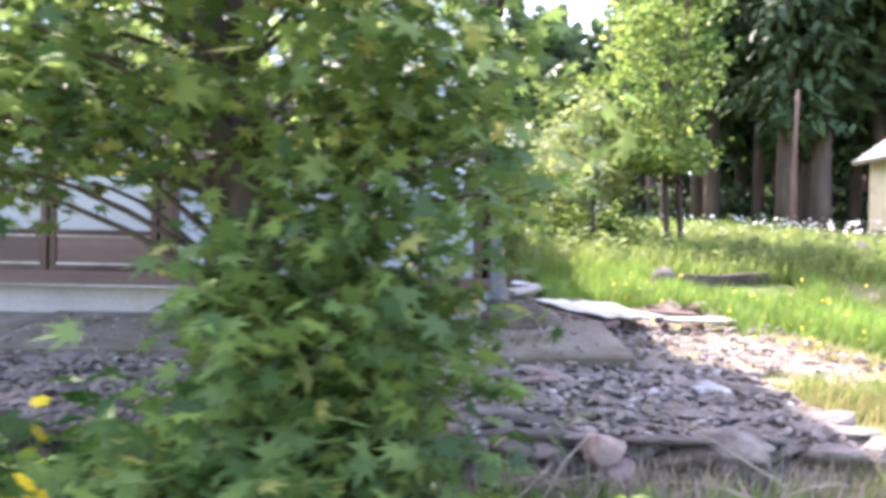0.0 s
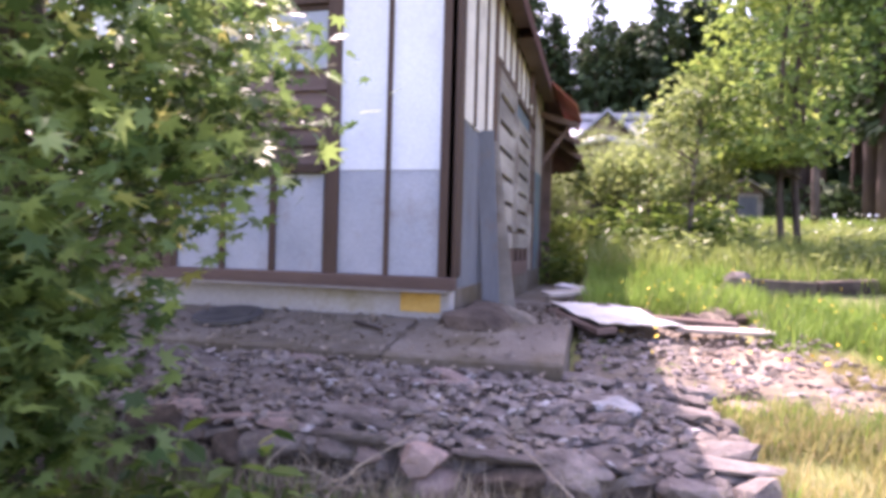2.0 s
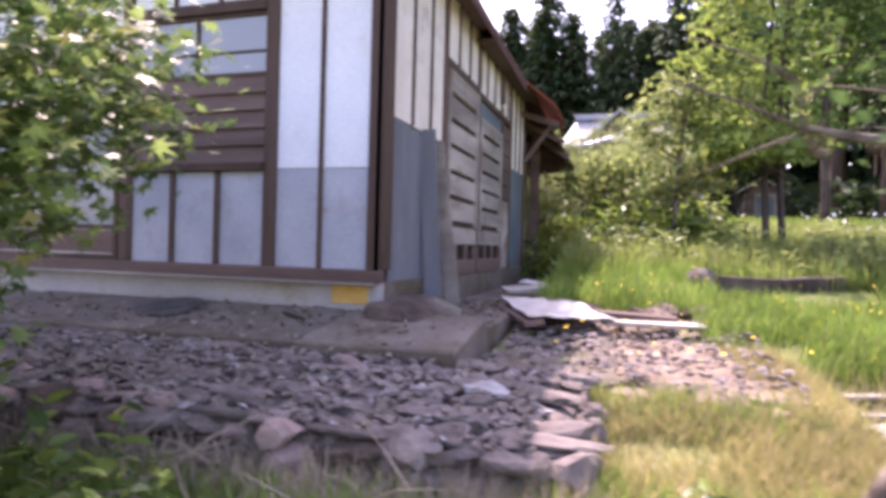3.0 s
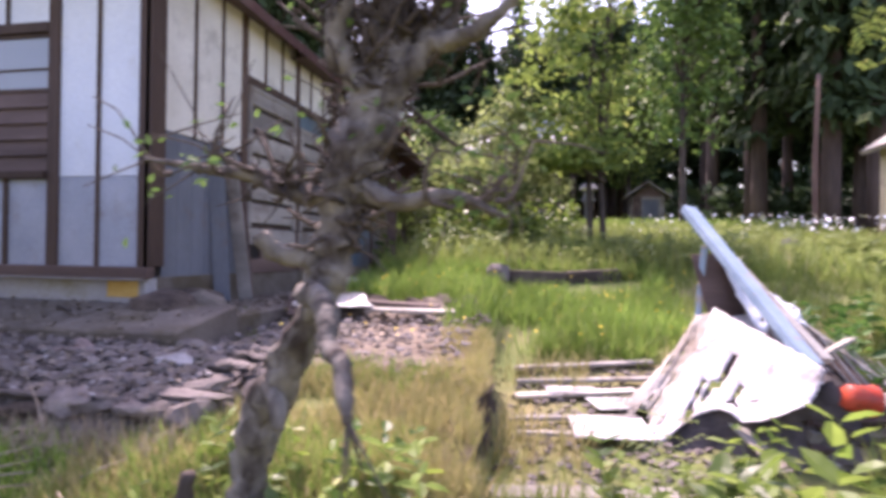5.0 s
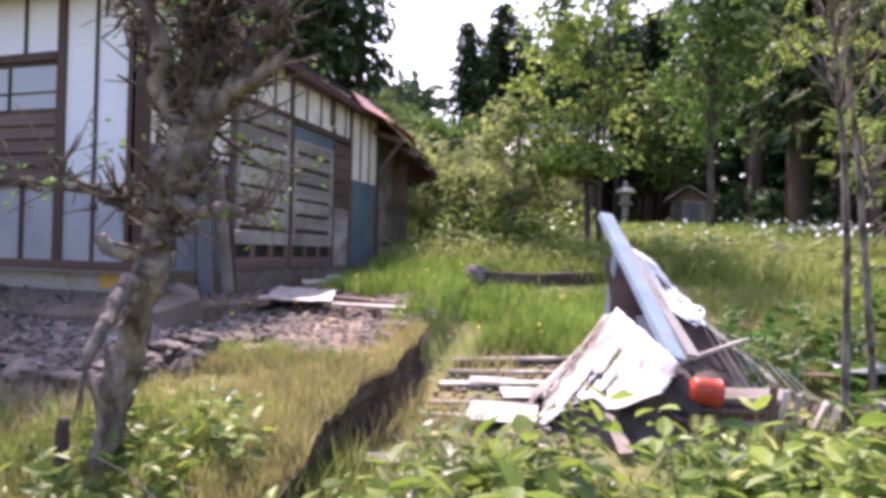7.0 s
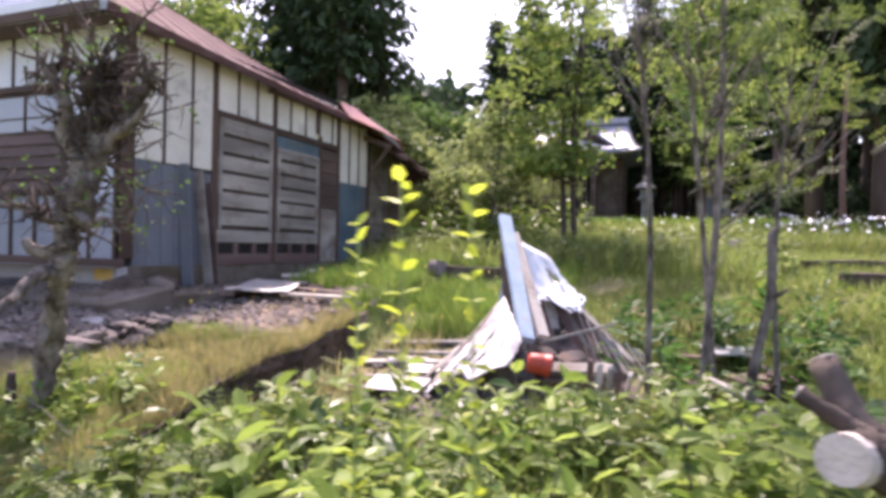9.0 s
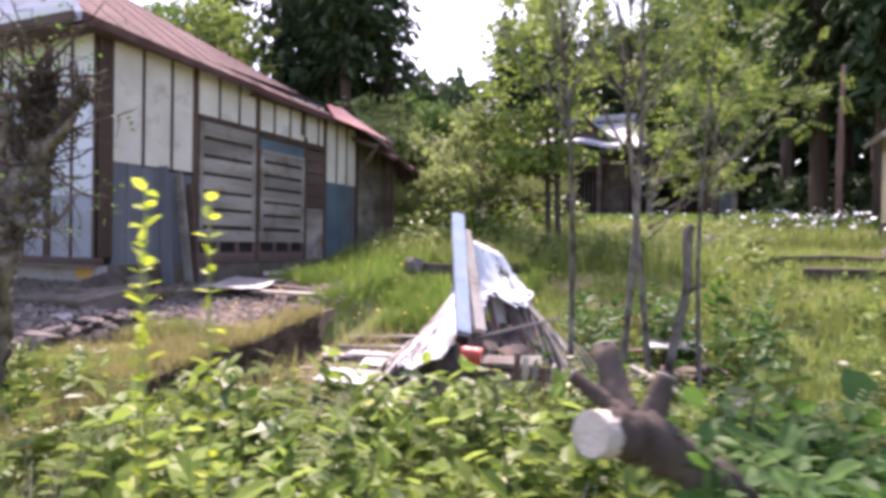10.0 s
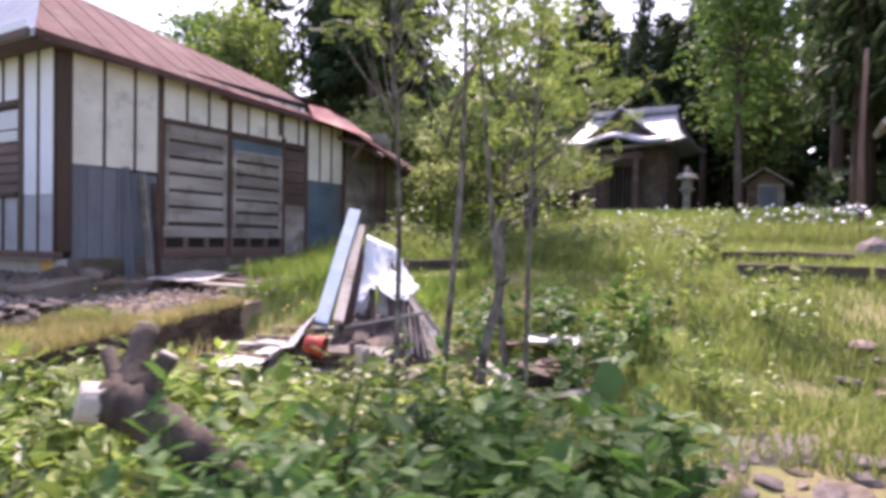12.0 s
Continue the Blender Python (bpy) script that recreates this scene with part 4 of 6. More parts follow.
# ---- gnarled pruned tree ----
def gnarled():
    rng = np.random.default_rng(4)
    t = thing("gnarled_tree", "gnarled pruned tree with lichened bark and cut stubs", "tree", (2.88, 2.3, 0.38))
    limb("trunk", [(2.84, 2.32, 0.25), (2.9, 2.28, 0.55), (3.0, 2.24, 0.9), (3.2, 2.14, 1.22), (3.28, 2.12, 1.4), (3.31, 2.12, 1.58), (3.36, 2.13, 1.78), (3.42, 2.18, 2.0), (3.44, 2.24, 2.3), (3.40, 2.3, 2.55)], [0.088, 0.062, 0.068, 0.05, 0.07, 0.057, 0.086, 0.068, 0.064, 0.04], M_BARK, t, 14, 80, 0.36, 12)
    limb("branch", [(3.2, 2.12, 1.3), (3.33, 1.92, 1.31), (3.4, 1.8, 1.25), (3.42, 1.74, 1.2), (3.5, 1.64, 1.18), (3.54, 1.56, 1.12), (3.56, 1.52, 1.07)], [0.045, 0.036, 0.032, 0.024, 0.024, 0.02, 0.012], M_BARK, t, 9, 22, 0.2, 13)
    limb("branch", [(3.31, 2.12, 1.62), (3.18, 2.08, 1.63), (3.05, 2.05, 1.68), (2.9, 2.0, 1.70), (2.72, 1.95, 1.73)], [0.045, 0.034, 0.028, 0.014, 0.006], M_BARK, t, 8, 18, 0.18, 14)
    limb("branch", [(3.36, 2.13, 1.66), (3.5, 2.1, 1.6), (3.68, 2.06, 1.62), (3.85, 2.0, 1.55)], [0.04, 0.03, 0.02, 0.008], M_BARK, t, 8, 14, 0.18, 15)
    limb("stub", [(3.24, 2.1, 1.42), (3.12, 2.04, 1.44), (3.08, 2.02, 1.5)], [0.04, 0.032, 0.025], M_BARK, t, 8, 8, 0.2, 16)
    limb("stub", [(3.02, 2.2, 1.0), (3.1, 2.12, 0.92), (3.11, 2.1, 0.86)], [0.04, 0.03, 0.02], M_BARK, t, 8, 8, 0.2, 17)
    for k, (pts, rad) in enumerate((([(3.42, 2.18, 1.95), (3.56, 2.2, 2.12), (3.62, 2.28, 2.3), (3.78, 2.3, 2.52)], [0.055, 0.042, 0.04, 0.018]), ([(3.4, 2.16, 1.9), (3.3, 2.1, 2.1), (3.32, 2.06, 2.3), (3.2, 2.0, 2.55)], [0.05, 0.04, 0.036, 0.016]), ([(3.56, 2.2, 2.12), (3.74, 2.14, 2.14), (3.9, 2.12, 2.26)], [0.035, 0.028, 0.012]))):
        limb("branch", pts, rad, M_BARK, t, 9, 20, 0.35, 60 + k)
    tw, tips = [], []
    # short knobby spurs crowding the upper trunk and limbs
    for k in range(420):
        u = rng.uniform()
        if k < 260:
            a = np.array([3.34 + 0.1 * u + rng.normal(0, 0.05), 2.14 + 0.1 * u + rng.normal(0, 0.05), 1.5 + 1.1 * u])
        elif k < 340:
            a = np.array([3.45 + 0.32 * u, 2.2 + 0.1 * u, 2.0 + 0.5 * u]) + rng.normal(0, 0.03, 3)
        elif k < 390:
            a = np.array([3.38 - 0.18 * u, 2.14 - 0.14 * u, 1.95 + 0.58 * u]) + rng.normal(0, 0.03, 3)
        else:
            a = np.array([3.0 + 0.25 * u, 2.06, 1.66]) + rng.normal(0, 0.015, 3)
        d = rng.normal(size=3)
        d /= np.linalg.norm(d)
        L = rng.uniform(0.04, 0.17)
        m = a + d * L * 0.5 + rng.normal(0, 0.015, 3)
        e = a + d * L + np.array([0, 0, 0.03])
        tw.append(tube_data([a, m, e], [0.011, 0.008, 0.005], 5))
        q = e + rng.normal(0, 0.05, 3)
        tw.append(tube_data([m, (m + q) / 2 + 0.01, q], [0.005, 0.004, 0.002], 4))
    for k in range(50):
        if k < 40:
            a = np.array([3.42, 2.22, rng.uniform(1.95, 2.6)])
        elif k < 44:
            a = np.array([rng.uniform(2.75, 3.1), 2.02, 1.69])
        else:
            a = np.array([rng.uniform(3.6, 3.85), 2.04, 1.6])
        d = rng.normal(size=3) * np.array([1, 0.8, 0.55]) + np.array([0, 0, 0.35])
        d /= np.linalg.norm(d)
        L = rng.uniform(0.25, 0.62) * (1.0 if k < 40 else 0.35)
        m, e = a + d * L * 0.5 + rng.normal(0, 0.03, 3), a + d * L + np.array([0, 0, 0.06])
        p, r = smooth_line([a, m, e], [0.022 if k < 16 else 0.011, 0.008, 0.003], 7)
        tw.append(tube_data(p, r, 5, 0.1, k))
        for s in range(5):
            b = p[rng.integers(2, 7)]
            q = b + rng.normal(0, 0.11, 3)
            tw.append(tube_data([b, (b + q) / 2 + 0.01, q], [0.004, 0.003, 0.002], 4))
            tips.append(q)
    for k in range(7):
        e = np.array([3.56, 1.52, 1.08])
        q = e + np.array([rng.normal(0.02, 0.05), rng.normal(0, 0.04), -rng.uniform(0.08, 0.2)])
        tw.append(tube_data([e, (e + q) / 2, q], [0.006, 0.004, 0.002], 4))
    v, f = joined(tw)
    tagged(solid("twigwork", v, f, M_BARKDARK, t, "dense pruned twigs", True), kind="stuff")
    T = np.array(tips)
    T = T[rng.permutation(len(T))[: int(len(T) * 0.3)]]
    P = np.repeat(T, 6, 0) + rng.normal(0, 0.05, (len(T) * 6, 3))
    v, f = scatter(SIMPLE, SIMPLE_F, P, rotations(len(P), rng, 0.8), rng.uniform(0.025, 0.05, len(P)))
    solid("foliage", v, f, M_HILL, t, "thin small green leaves")
    t2 = thing("root_stump", "short dead stub beside the gnarled tree", "stump", (2.72, 2.2, 0.35))
    limb("stub", [(2.72, 2.2, 0.3), (2.71, 2.2, 0.55), (2.73, 2.19, 0.66)], [0.035, 0.03, 0.024], M_BARKDARK, t2, 8, 8, 0.2, 19)


gnarled()


# ---- felled trunk with a white cut face ----
def felled():
    t = thing("felled_trunk", "felled leaning trunk with a pale sawn end and cut stubs", "log", (8.0, 2.05, 0.05))
    limb("trunk", [(7.09, 1.5, 0.98), (7.2, 1.55, 0.96), (7.37, 1.62, 0.85), (7.52, 1.72, 0.69), (7.76, 1.9, 0.4), (8.05, 2.1, 0.04)], [0.07, 0.08, 0.07, 0.06, 0.055, 0.065], M_BARKDARK, t, 14, 44, 0.2, 21)
    for k, (a, b, r) in enumerate((((7.14, 1.55, 1.0), (7.055, 1.68, 1.2), 0.044), ((7.2, 1.56, 0.98), (7.25, 1.63, 1.13), 0.036), ((7.18, 1.51, 1.0), (6.98, 1.58, 1.12), 0.026))):
        a, b = np.array(a), np.array(b)
        s = limb("stub", [a, (a + b) / 2, b], [r * 1.15, r, r * 0.95], M_BARKDARK, t, 10, 9, 0.18, 30 + k)
        d = Vector(b - a).normalized()
        bm = bmesh.new()
        bmesh.ops.create_cone(bm, cap_ends=True, segments=14, radius1=r * 0.9, radius2=r * 0.86, depth=0.006, matrix=Matrix.Translation(Vector(b) + d * 0.003) @ d.to_track_quat("Z", "Y").to_matrix().to_4x4())
        part("sawn_face", bm, M_CUT, s, "pale sawn face")
    d = (Vector((7.1, 1.47, 0.98)) - Vector((7.22, 1.5, 0.95))).normalized()
    n = (d * 0.6 + Vector((-0.05, -0.95, 0.12))).normalized()
    bm = bmesh.new()
    bmesh.ops.create_cone(bm, cap_ends=True, segments=22, radius1=0.072, radius2=0.067, depth=0.07, matrix=Matrix.Translation(Vector((7.076, 1.46, 0.98))) @ n.to_track_quat("Z", "Y").to_matrix().to_4x4())
    part("sawn_face", bm, M_CUT, t, "pale sawn end face")


felled()

# ---- collapsed heap of boards and sheeting ----
heap = thing("collapsed_heap", "collapsed heap of painted beams, bleached boards and white sheeting", "debris", (5.3, 5.0, 0.3))
one_plank("beam", (4.95, 5.54, 1.82), (5.49, 4.4, 0.78), 0.125, 0.065, M_BLUEWOOD, heap, "flaking blue-grey painted beam", -0.2)
one_plank("beam", (5.06, 5.5, 1.66), (5.6, 4.5, 0.8), 0.09, 0.05, M_PALEWOOD, heap, "bleached beam", -0.2)
one_plank("beam", (5.06, 5.43, 1.52), (4.93, 5.22, 0.28), 0.08, 0.045, M_BLUEWOOD, heap, "upright blue-grey painted post", 1.2)
one_plank("board", (5.1, 5.46, 1.46), (5.3, 5.1, 0.5), 0.32, 0.02, M_BOARD, heap, "brown board", 0.1)


def torn_sheet(tl, tr, bl, br, seed, folds=5.0, material=None, slit_count=6, label="torn white vinyl sheet", cuts=None):
    """A hanging sheet with pleats and a ragged hem."""
    rng = np.random.default_rng(seed)
    nu, nv = 22, 16
    tl, tr, bl, br = (np.array(p, float) for p in (tl, tr, bl, br))
    v = []
    for j in range(nv + 1):
        for i in range(nu + 1):
            a, b = i / nu, j / nv
            bb = b * (1 + 0.12 * math.sin(9 * a + seed) * (b > 0.8))
            p = (tl * (1 - a) + tr * a) * (1 - bb) + (bl * (1 - a) + br * a) * bb
            sag = 0.06 * math.sin(math.pi * b)
            q = math.sin(folds * 6.28 * (a + 0.06 * math.sin(4 * b + seed))) * 0.042 * b ** 0.6
            p = p + np.array([0.3 * q, -0.9 * q, -sag + 0.35 * q])
            v.append(p + rng.normal(0, 0.005, 3))
    slits = [(rng.uniform(2, nu - 2), rng.uniform(1, nv - 5), rng.uniform(3, 8), rng.normal(0, 0.35)) for _ in range(slit_count)]

    if cuts:
        slits = cuts

    def torn(i, j):
        return any(s0 <= j <= s0 + ln and abs(i - (c + sl * (j - s0))) < 0.55 for c, s0, ln, sl in slits) or (not cuts and j >= nv - 2 and rng.uniform() < 0.35)

    f = [[j * (nu + 1) + i, j * (nu + 1) + i + 1, (j + 1) * (nu + 1) + i + 1, (j + 1) * (nu + 1) + i] for j in range(nv) for i in range(nu) if not torn(i, j)]
    ob = solid("torn_sheet", np.array(v), f, material or M_SHEET, heap, label, True)
    s = ob.modifiers.new("thick", "SOLIDIFY")
    s.thickness = 0.006


torn_sheet((5.08, 5.16, 1.06), (5.5, 4.22, 0.8), (4.55, 4.56, 0.27), (5.34, 4.08, 0.6), 1, 2.7, None, 0, "torn white vinyl sheet", [(4, 8, 6, 0.1), (7, 4, 8, -0.12), (10, 8, 5, 0.1)])
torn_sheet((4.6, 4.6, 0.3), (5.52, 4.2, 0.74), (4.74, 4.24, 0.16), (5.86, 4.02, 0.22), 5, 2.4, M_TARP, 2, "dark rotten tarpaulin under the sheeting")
torn_sheet((4.98, 5.28, 0.98), (5.1, 5.16, 1.03), (4.42, 4.98, 0.36), (4.6, 4.58, 0.3), 6, 1.2, M_PALEWOOD, 3, "curled grey edge of the sheeting")
torn_sheet((5.14, 5.5, 1.57), (5.38, 5.72, 1.42), (5.36, 5.06, 0.93), (5.86, 5.48, 1.0), 2, 0.7, M_WHITE, 3)
for k, (a, b, w, m) in enumerate((((5.3, 5.28, 1.0), (5.36, 5.02, 0.55), 0.15, M_SHEET), ((5.46, 5.4, 1.02), (5.56, 5.12, 0.5), 0.13, M_PALEWOOD), ((5.6, 5.56, 1.05), (5.75, 5.3, 0.5), 0.16, M_SHEET), ((5.42, 5.0, 0.62), (5.8, 5.3, 0.66), 0.1, M_PALEWOOD), ((5.75, 5.52, 0.85), (6.2, 5.1, 0.42), 0.12, M_PALEWOOD), ((5.5, 4.7, 0.72), (6.05, 5.3, 0.85), 0.08, M_GREYWOOD))):
    one_plank("board", a, b, w, 0.022, m, heap, "pale broken board", 0.25 - 0.1 * k)
# splintered dark boards under the back of the heap
for k in range(10):
    u = k / 9
    a = np.array([5.2 + 0.34 * u, 5.5 + 0.05 * (k % 3), 1.38 - 0.3 * u + 0.06 * math.sin(5 * k)])
    b = np.array([5.62 + 0.62 * u, 5.0 + 0.16 * (k % 4), 0.55 - 0.08 * u + 0.08 * math.sin(3 * k)])
    one_plank("splintered_board", a, b, 0.05 + 0.035 * (k % 3), 0.016, (M_BOARD, M_GREYWOOD, M_TARP, M_PALEWOOD)[k % 4], heap, "splintered board", 0.5 + 0.35 * math.sin(2 * k), 0.014)
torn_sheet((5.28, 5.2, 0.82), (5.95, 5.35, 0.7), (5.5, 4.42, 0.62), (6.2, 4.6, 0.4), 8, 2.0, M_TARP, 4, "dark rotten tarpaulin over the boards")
for k in range(26):
    c = np.array([RNG.normal(5.6, 0.38), RNG.normal(4.8, 0.22), 0])
    c[2] = float(land(c[0], c[1])) + RNG.uniform(0.02, 0.26)
    a = RNG.normal(0.15, 0.55)
    L = RNG.uniform(0.2, 0.55)
    d = np.array([math.cos(a), math.sin(a), RNG.normal(0, 0.16)]) * L
    one_plank("board", c - d, c + d, RNG.uniform(0.05, 0.14), 0.02, (M_GREYWOOD, M_TARP, M_BOARD, M_BOARD)[k % 4], heap, "", RNG.normal(0, 0.3), 0.01)
# thin laths at the back
for k in range(9):
    one_plank("lath", (5.75 + 0.07 * k, 5.3 - 0.02 * k, 0.92 - 0.035 * k), (5.98 + 0.07 * k, 5.0, 0.5 - 0.01 * k), 0.012, 0.012, M_PALEWOOD, heap)


def flat_boards():
    """Boards lying on the lower ground."""
    rows = (((3.56, 5.72), (4.75, 5.95), 0.09), ((3.6, 5.45), (4.7, 5.6), 0.07), ((3.62, 5.1), (4.55, 5.35), 0.12), ((3.66, 4.65), (4.5, 4.75), 0.06), ((3.62, 3.42), (4.6, 3.6), 0.16), ((3.7, 4.35), (4.35, 4.42), 0.05))
    for k, (a, b, w) in enumerate(rows):
        za, zb = float(land(*a)) + 0.04, float(land(*b)) + 0.05
        t = thing("loose_board", "weathered board lying on bare earth", "board", (a[0], a[1], za - 0.02), "boards on the ground")
        one_plank("plank", (a[0], a[1], za), (b[0], b[1], zb), w, 0.03, M_PALEWOOD if k != 4 else M_GREYWOOD, t)
    for k, (x, y, a, w, d) in enumerate(((4.3, 4.5, 0.12, 0.5, 0.42), (4.42, 5.0, 0.3, 0.46, 0.3), (4.05, 5.28, 0.2, 0.4, 0.2))):
        z = float(land(x, y)) + 0.06
        t = thing("pale_panel", "pale fallen panel lying among boards", "panel", (x, y, z - 0.03), "fallen panels")
        bm = bmesh.new()
        box(bm, (x - w / 2, y - d / 2, z - 0.008), (x + w / 2, y + d / 2, z + 0.008), 0.003, (Matrix.Rotation(a, 3, "Z") @ Matrix.Rotation(0.06, 3, "X")), 0.01)
        part("sheet", bm, M_SHEET if k != 1 else M_ZINC, t)


flat_boards()


def side_debris():
    """A low rotten pile among the young trees."""
    rng = np.random.default_rng(55)
    t = thing("rotten_pile", "low pile of rotten boards and bark among weeds", "debris", (7.1, 5.3, 0.3))
    for k in range(16):
        x, y = rng.normal(7.1, 0.22), rng.normal(5.3, 0.35)
        z = float(land(x, y)) + rng.uniform(0.03, 0.22)
        a, L = rng.normal(0.6, 0.7), rng.uniform(0.15, 0.4)
        d = np.array([math.cos(a), math.sin(a), rng.normal(0, 0.2)]) * L
        one_plank("board", np.array([x, y, z]) - d, np.array([x, y, z]) + d, rng.uniform(0.06, 0.14), 0.025, (M_BOARD, M_GREYWOOD, M_BARKDARK)[k % 3], t, "", rng.normal(0, 0.4), 0.015)
    p = thing("bluish_panel", "faded bluish panel lying on the rotten pile", "panel", (7.05, 5.9, 0.6))
    bm = bmesh.new()
    box(bm, (6.8, 5.75, 0.6), (7.3, 6.05, 0.615), 0.003, Matrix.Rotation(0.3, 3, "Z") @ Matrix.Rotation(0.15, 3, "X"), 0.01)
    part("sheet", bm, M_ZINC, p)


side_debris()


def pot():
    x, y = 5.64, 4.16
    z = float(land(x, y))
    t = thing("orange_bucket", "orange-red bucket lying tipped beside the heap", "bucket", (x, y, z))
    m = Matrix.Translation((x, y, z + 0.43)) @ Matrix.Rotation(radians(-100), 4, Vector((0.35, -1, 0)))
    K = 0.62
    prof = [(0.0, -0.13), (0.10, -0.13), (0.118, -0.1), (0.13, 0.02), (0.142, 0.13), (0.15, 0.135), (0.146, 0.14), (0.134, 0.13), (0.12, 0.0), (0.1, -0.11), (0.0, -0.115)]
    v, f, s = [], [], 24
    for r, h in prof:
        for k in range(s):
            v.append(m @ Vector((K * r * math.cos(6.2832 * k / s), K * r * math.sin(6.2832 * k / s), K * h)))
    for i in range(len(prof) - 1):
        for k in range(s):
            f.append([i * s + k, i * s + (k + 1) % s, (i + 1) * s + (k + 1) % s, (i + 1) * s + k])
    solid("bowl", v, f, M_POT, t, "", True)
    p = [m @ Vector((K * 0.148 * math.cos(a), K * (0.148 * math.sin(a) * 0.25 - 0.1), K * (0.14 + 0.02 * math.sin(a)))) for a in np.linspace(0, math.pi, 12)]
    v, f = tube_data([tuple(q) for q in p], [0.004] * 12, 5)
    solid("bail_handle", v, f, M_IRON, t, "thin wire handle", True)
    b = thing("rotten_crate", "rotten dark crate of broken boards under the bucket", "crate", (5.8, 4.2, z))
    for k in range(5):
        one_plank("board", (5.4, 4.16 + 0.04 * k, z + 0.06 + 0.075 * k), (6.15, 4.22 + 0.05 * k, z + 0.05 + 0.085 * k), 0.14, 0.04, M_BOARD if k % 2 else M_GREYWOOD, b, "", 0.4, 0.012)
    for k in range(7):
        one_plank("splinter", (6.0 + 0.06 * k, 4.2 + 0.03 * k, z + 0.1), (6.03 + 0.07 * k, 4.15, z + 0.5 - 0.02 * k), 0.05, 0.02, M_PALEWOOD if k % 3 else M_BOARD, b, "", 0.3 * k, 0.01)


pot()

# zinc sheet and slabs by the apron's edge
zs = thing("metal_sheet", "bent galvanised sheet lying over stones", "sheet", (1.6, 6.2, 0.85))
bm = bmesh.new()
g = [(1.1, 6.62, 1.0), (1.6, 5.38, 0.95), (2.26, 5.72, 0.93), (1.72, 6.85, 0.97)]
vs = [bm.verts.new(p) for p in g]
bm.faces.new(vs)
bmesh.ops.subdivide_edges(bm, edges=list(bm.edges), cuts=9, use_grid_fill=True)
for v in bm.verts:
    v.co += Vector((0.012 * noise.noise(v.co * 7.0), 0.015 * noise.noise(v.co * 8.0 + Vector((3, 1, 2))), 0.012 * math.sin(v.co.x * 30) * 0.4 + 0.05 * noise.noise(Vector((v.co.x * 1.6, v.co.y * 1.6, 4.0)))))
r = bmesh.ops.extrude_face_region(bm, geom=list(bm.faces))
for v in r["geom"]:
    if isinstance(v, bmesh.types.BMVert):
        v.co.z += 0.012
part("sheet", bm, M_ZINC, zs)
# The first dark board is added as the shadow below the sheet's raised edge.
for k, (a, b, w) in enumerate((((1.18, 6.4, 0.935), (1.66, 5.36, 0.9), 0.16), ((2.15, 5.75, 0.9), (2.95, 6.05, 0.87), 0.16), ((1.9, 6.3, 0.93), (2.75, 6.35, 0.9), 0.14), ((1.0, 7.3, 1.02), (1.6, 7.75, 1.06), 0.2), ((1.1, 7.9, 1.08), (1.7, 7.6, 1.03), 0.16))):
    q = thing("loose_board", "weathered board by the bent metal sheet, the first added as its shadow", "board", (a[0], a[1], a[2] - 0.03), "boards by the metal sheet")
    one_plank("plank", a, b, w, 0.03, (M_BOARD, M_GREYWOOD, M_BOARD, M_PALEWOOD, M_SHEET)[k], q, "", 0.12, 0.008)


def rock_mesh(seed, flat=0.5):
    """A rough angular stone about one metre across, cut by chance planes."""
    rng = np.random.default_rng(500 + seed)
    planes = rng.normal(size=(11, 3))
    planes /= np.linalg.norm(planes, axis=1)[:, None]
    reach = rng.uniform(0.32, 0.5, 11)
    bm = bmesh.new()
    bmesh.ops.create_icosphere(bm, subdivisions=2, radius=1)
    s = Vector((seed * 3.1, seed * 1.7, seed))
    for v in bm.verts:
        d = np.array(v.co)
        k = min([0.56] + [float(r / max(d @ p, 1e-3)) for p, r in zip(planes, reach) if d @ p > 0.05])
        k *= 1 + 0.16 * noise.noise(v.co * 3.1 + s)
        v.co = Vector((v.co.x * k, v.co.y * k * 0.85, max(-0.5, v.co.z * k) * flat * 1.5))
    me = bpy.data.meshes.new("stone")
    bm.to_mesh(me)
    bm.free()
    return me


ROCKS = [rock_mesh(i, 0.45 + 0.12 * (i % 4)) for i in range(10)]
ROCKS_BY = {}


def rock(x, y, z, size, parent, material, name="stone", yaw=None):
    i = int(RNG.integers(0, 10))
    key = (i, material.name)
    if key not in ROCKS_BY:
        ROCKS_BY[key] = ROCKS[i].copy()
        ROCKS_BY[key].materials.append(material)
    ob = new(name, ROCKS_BY[key])
    under(ob, parent)
    sx, sy, sz = size
    ob.matrix_basis = Matrix.Translation((x, y, z)) @ Euler((RNG.normal(0, 0.12), RNG.normal(0, 0.12), RNG.uniform(0, 6.28) if yaw is None else yaw)).to_matrix().to_4x4() @ Matrix.Diagonal((sx, sy, sz, 1))
    return ob


def boulder(x, y, s, label, material=None):
    z = float(land(x, y))
    t = thing("boulder", label, "rock", (x, y, z))
    rock(x, y, z + 0.12 * s, (s, s, s), t, material or M_STONE)


boulder(7.37, 10.9, 0.55, "grey boulder half hidden in the grass")
boulder(9.95, 11.1, 0.5, "grey boulder beside the terrace steps")
boulder(3.1, 8.3, 0.45, "low grey rock at the terrace edge")


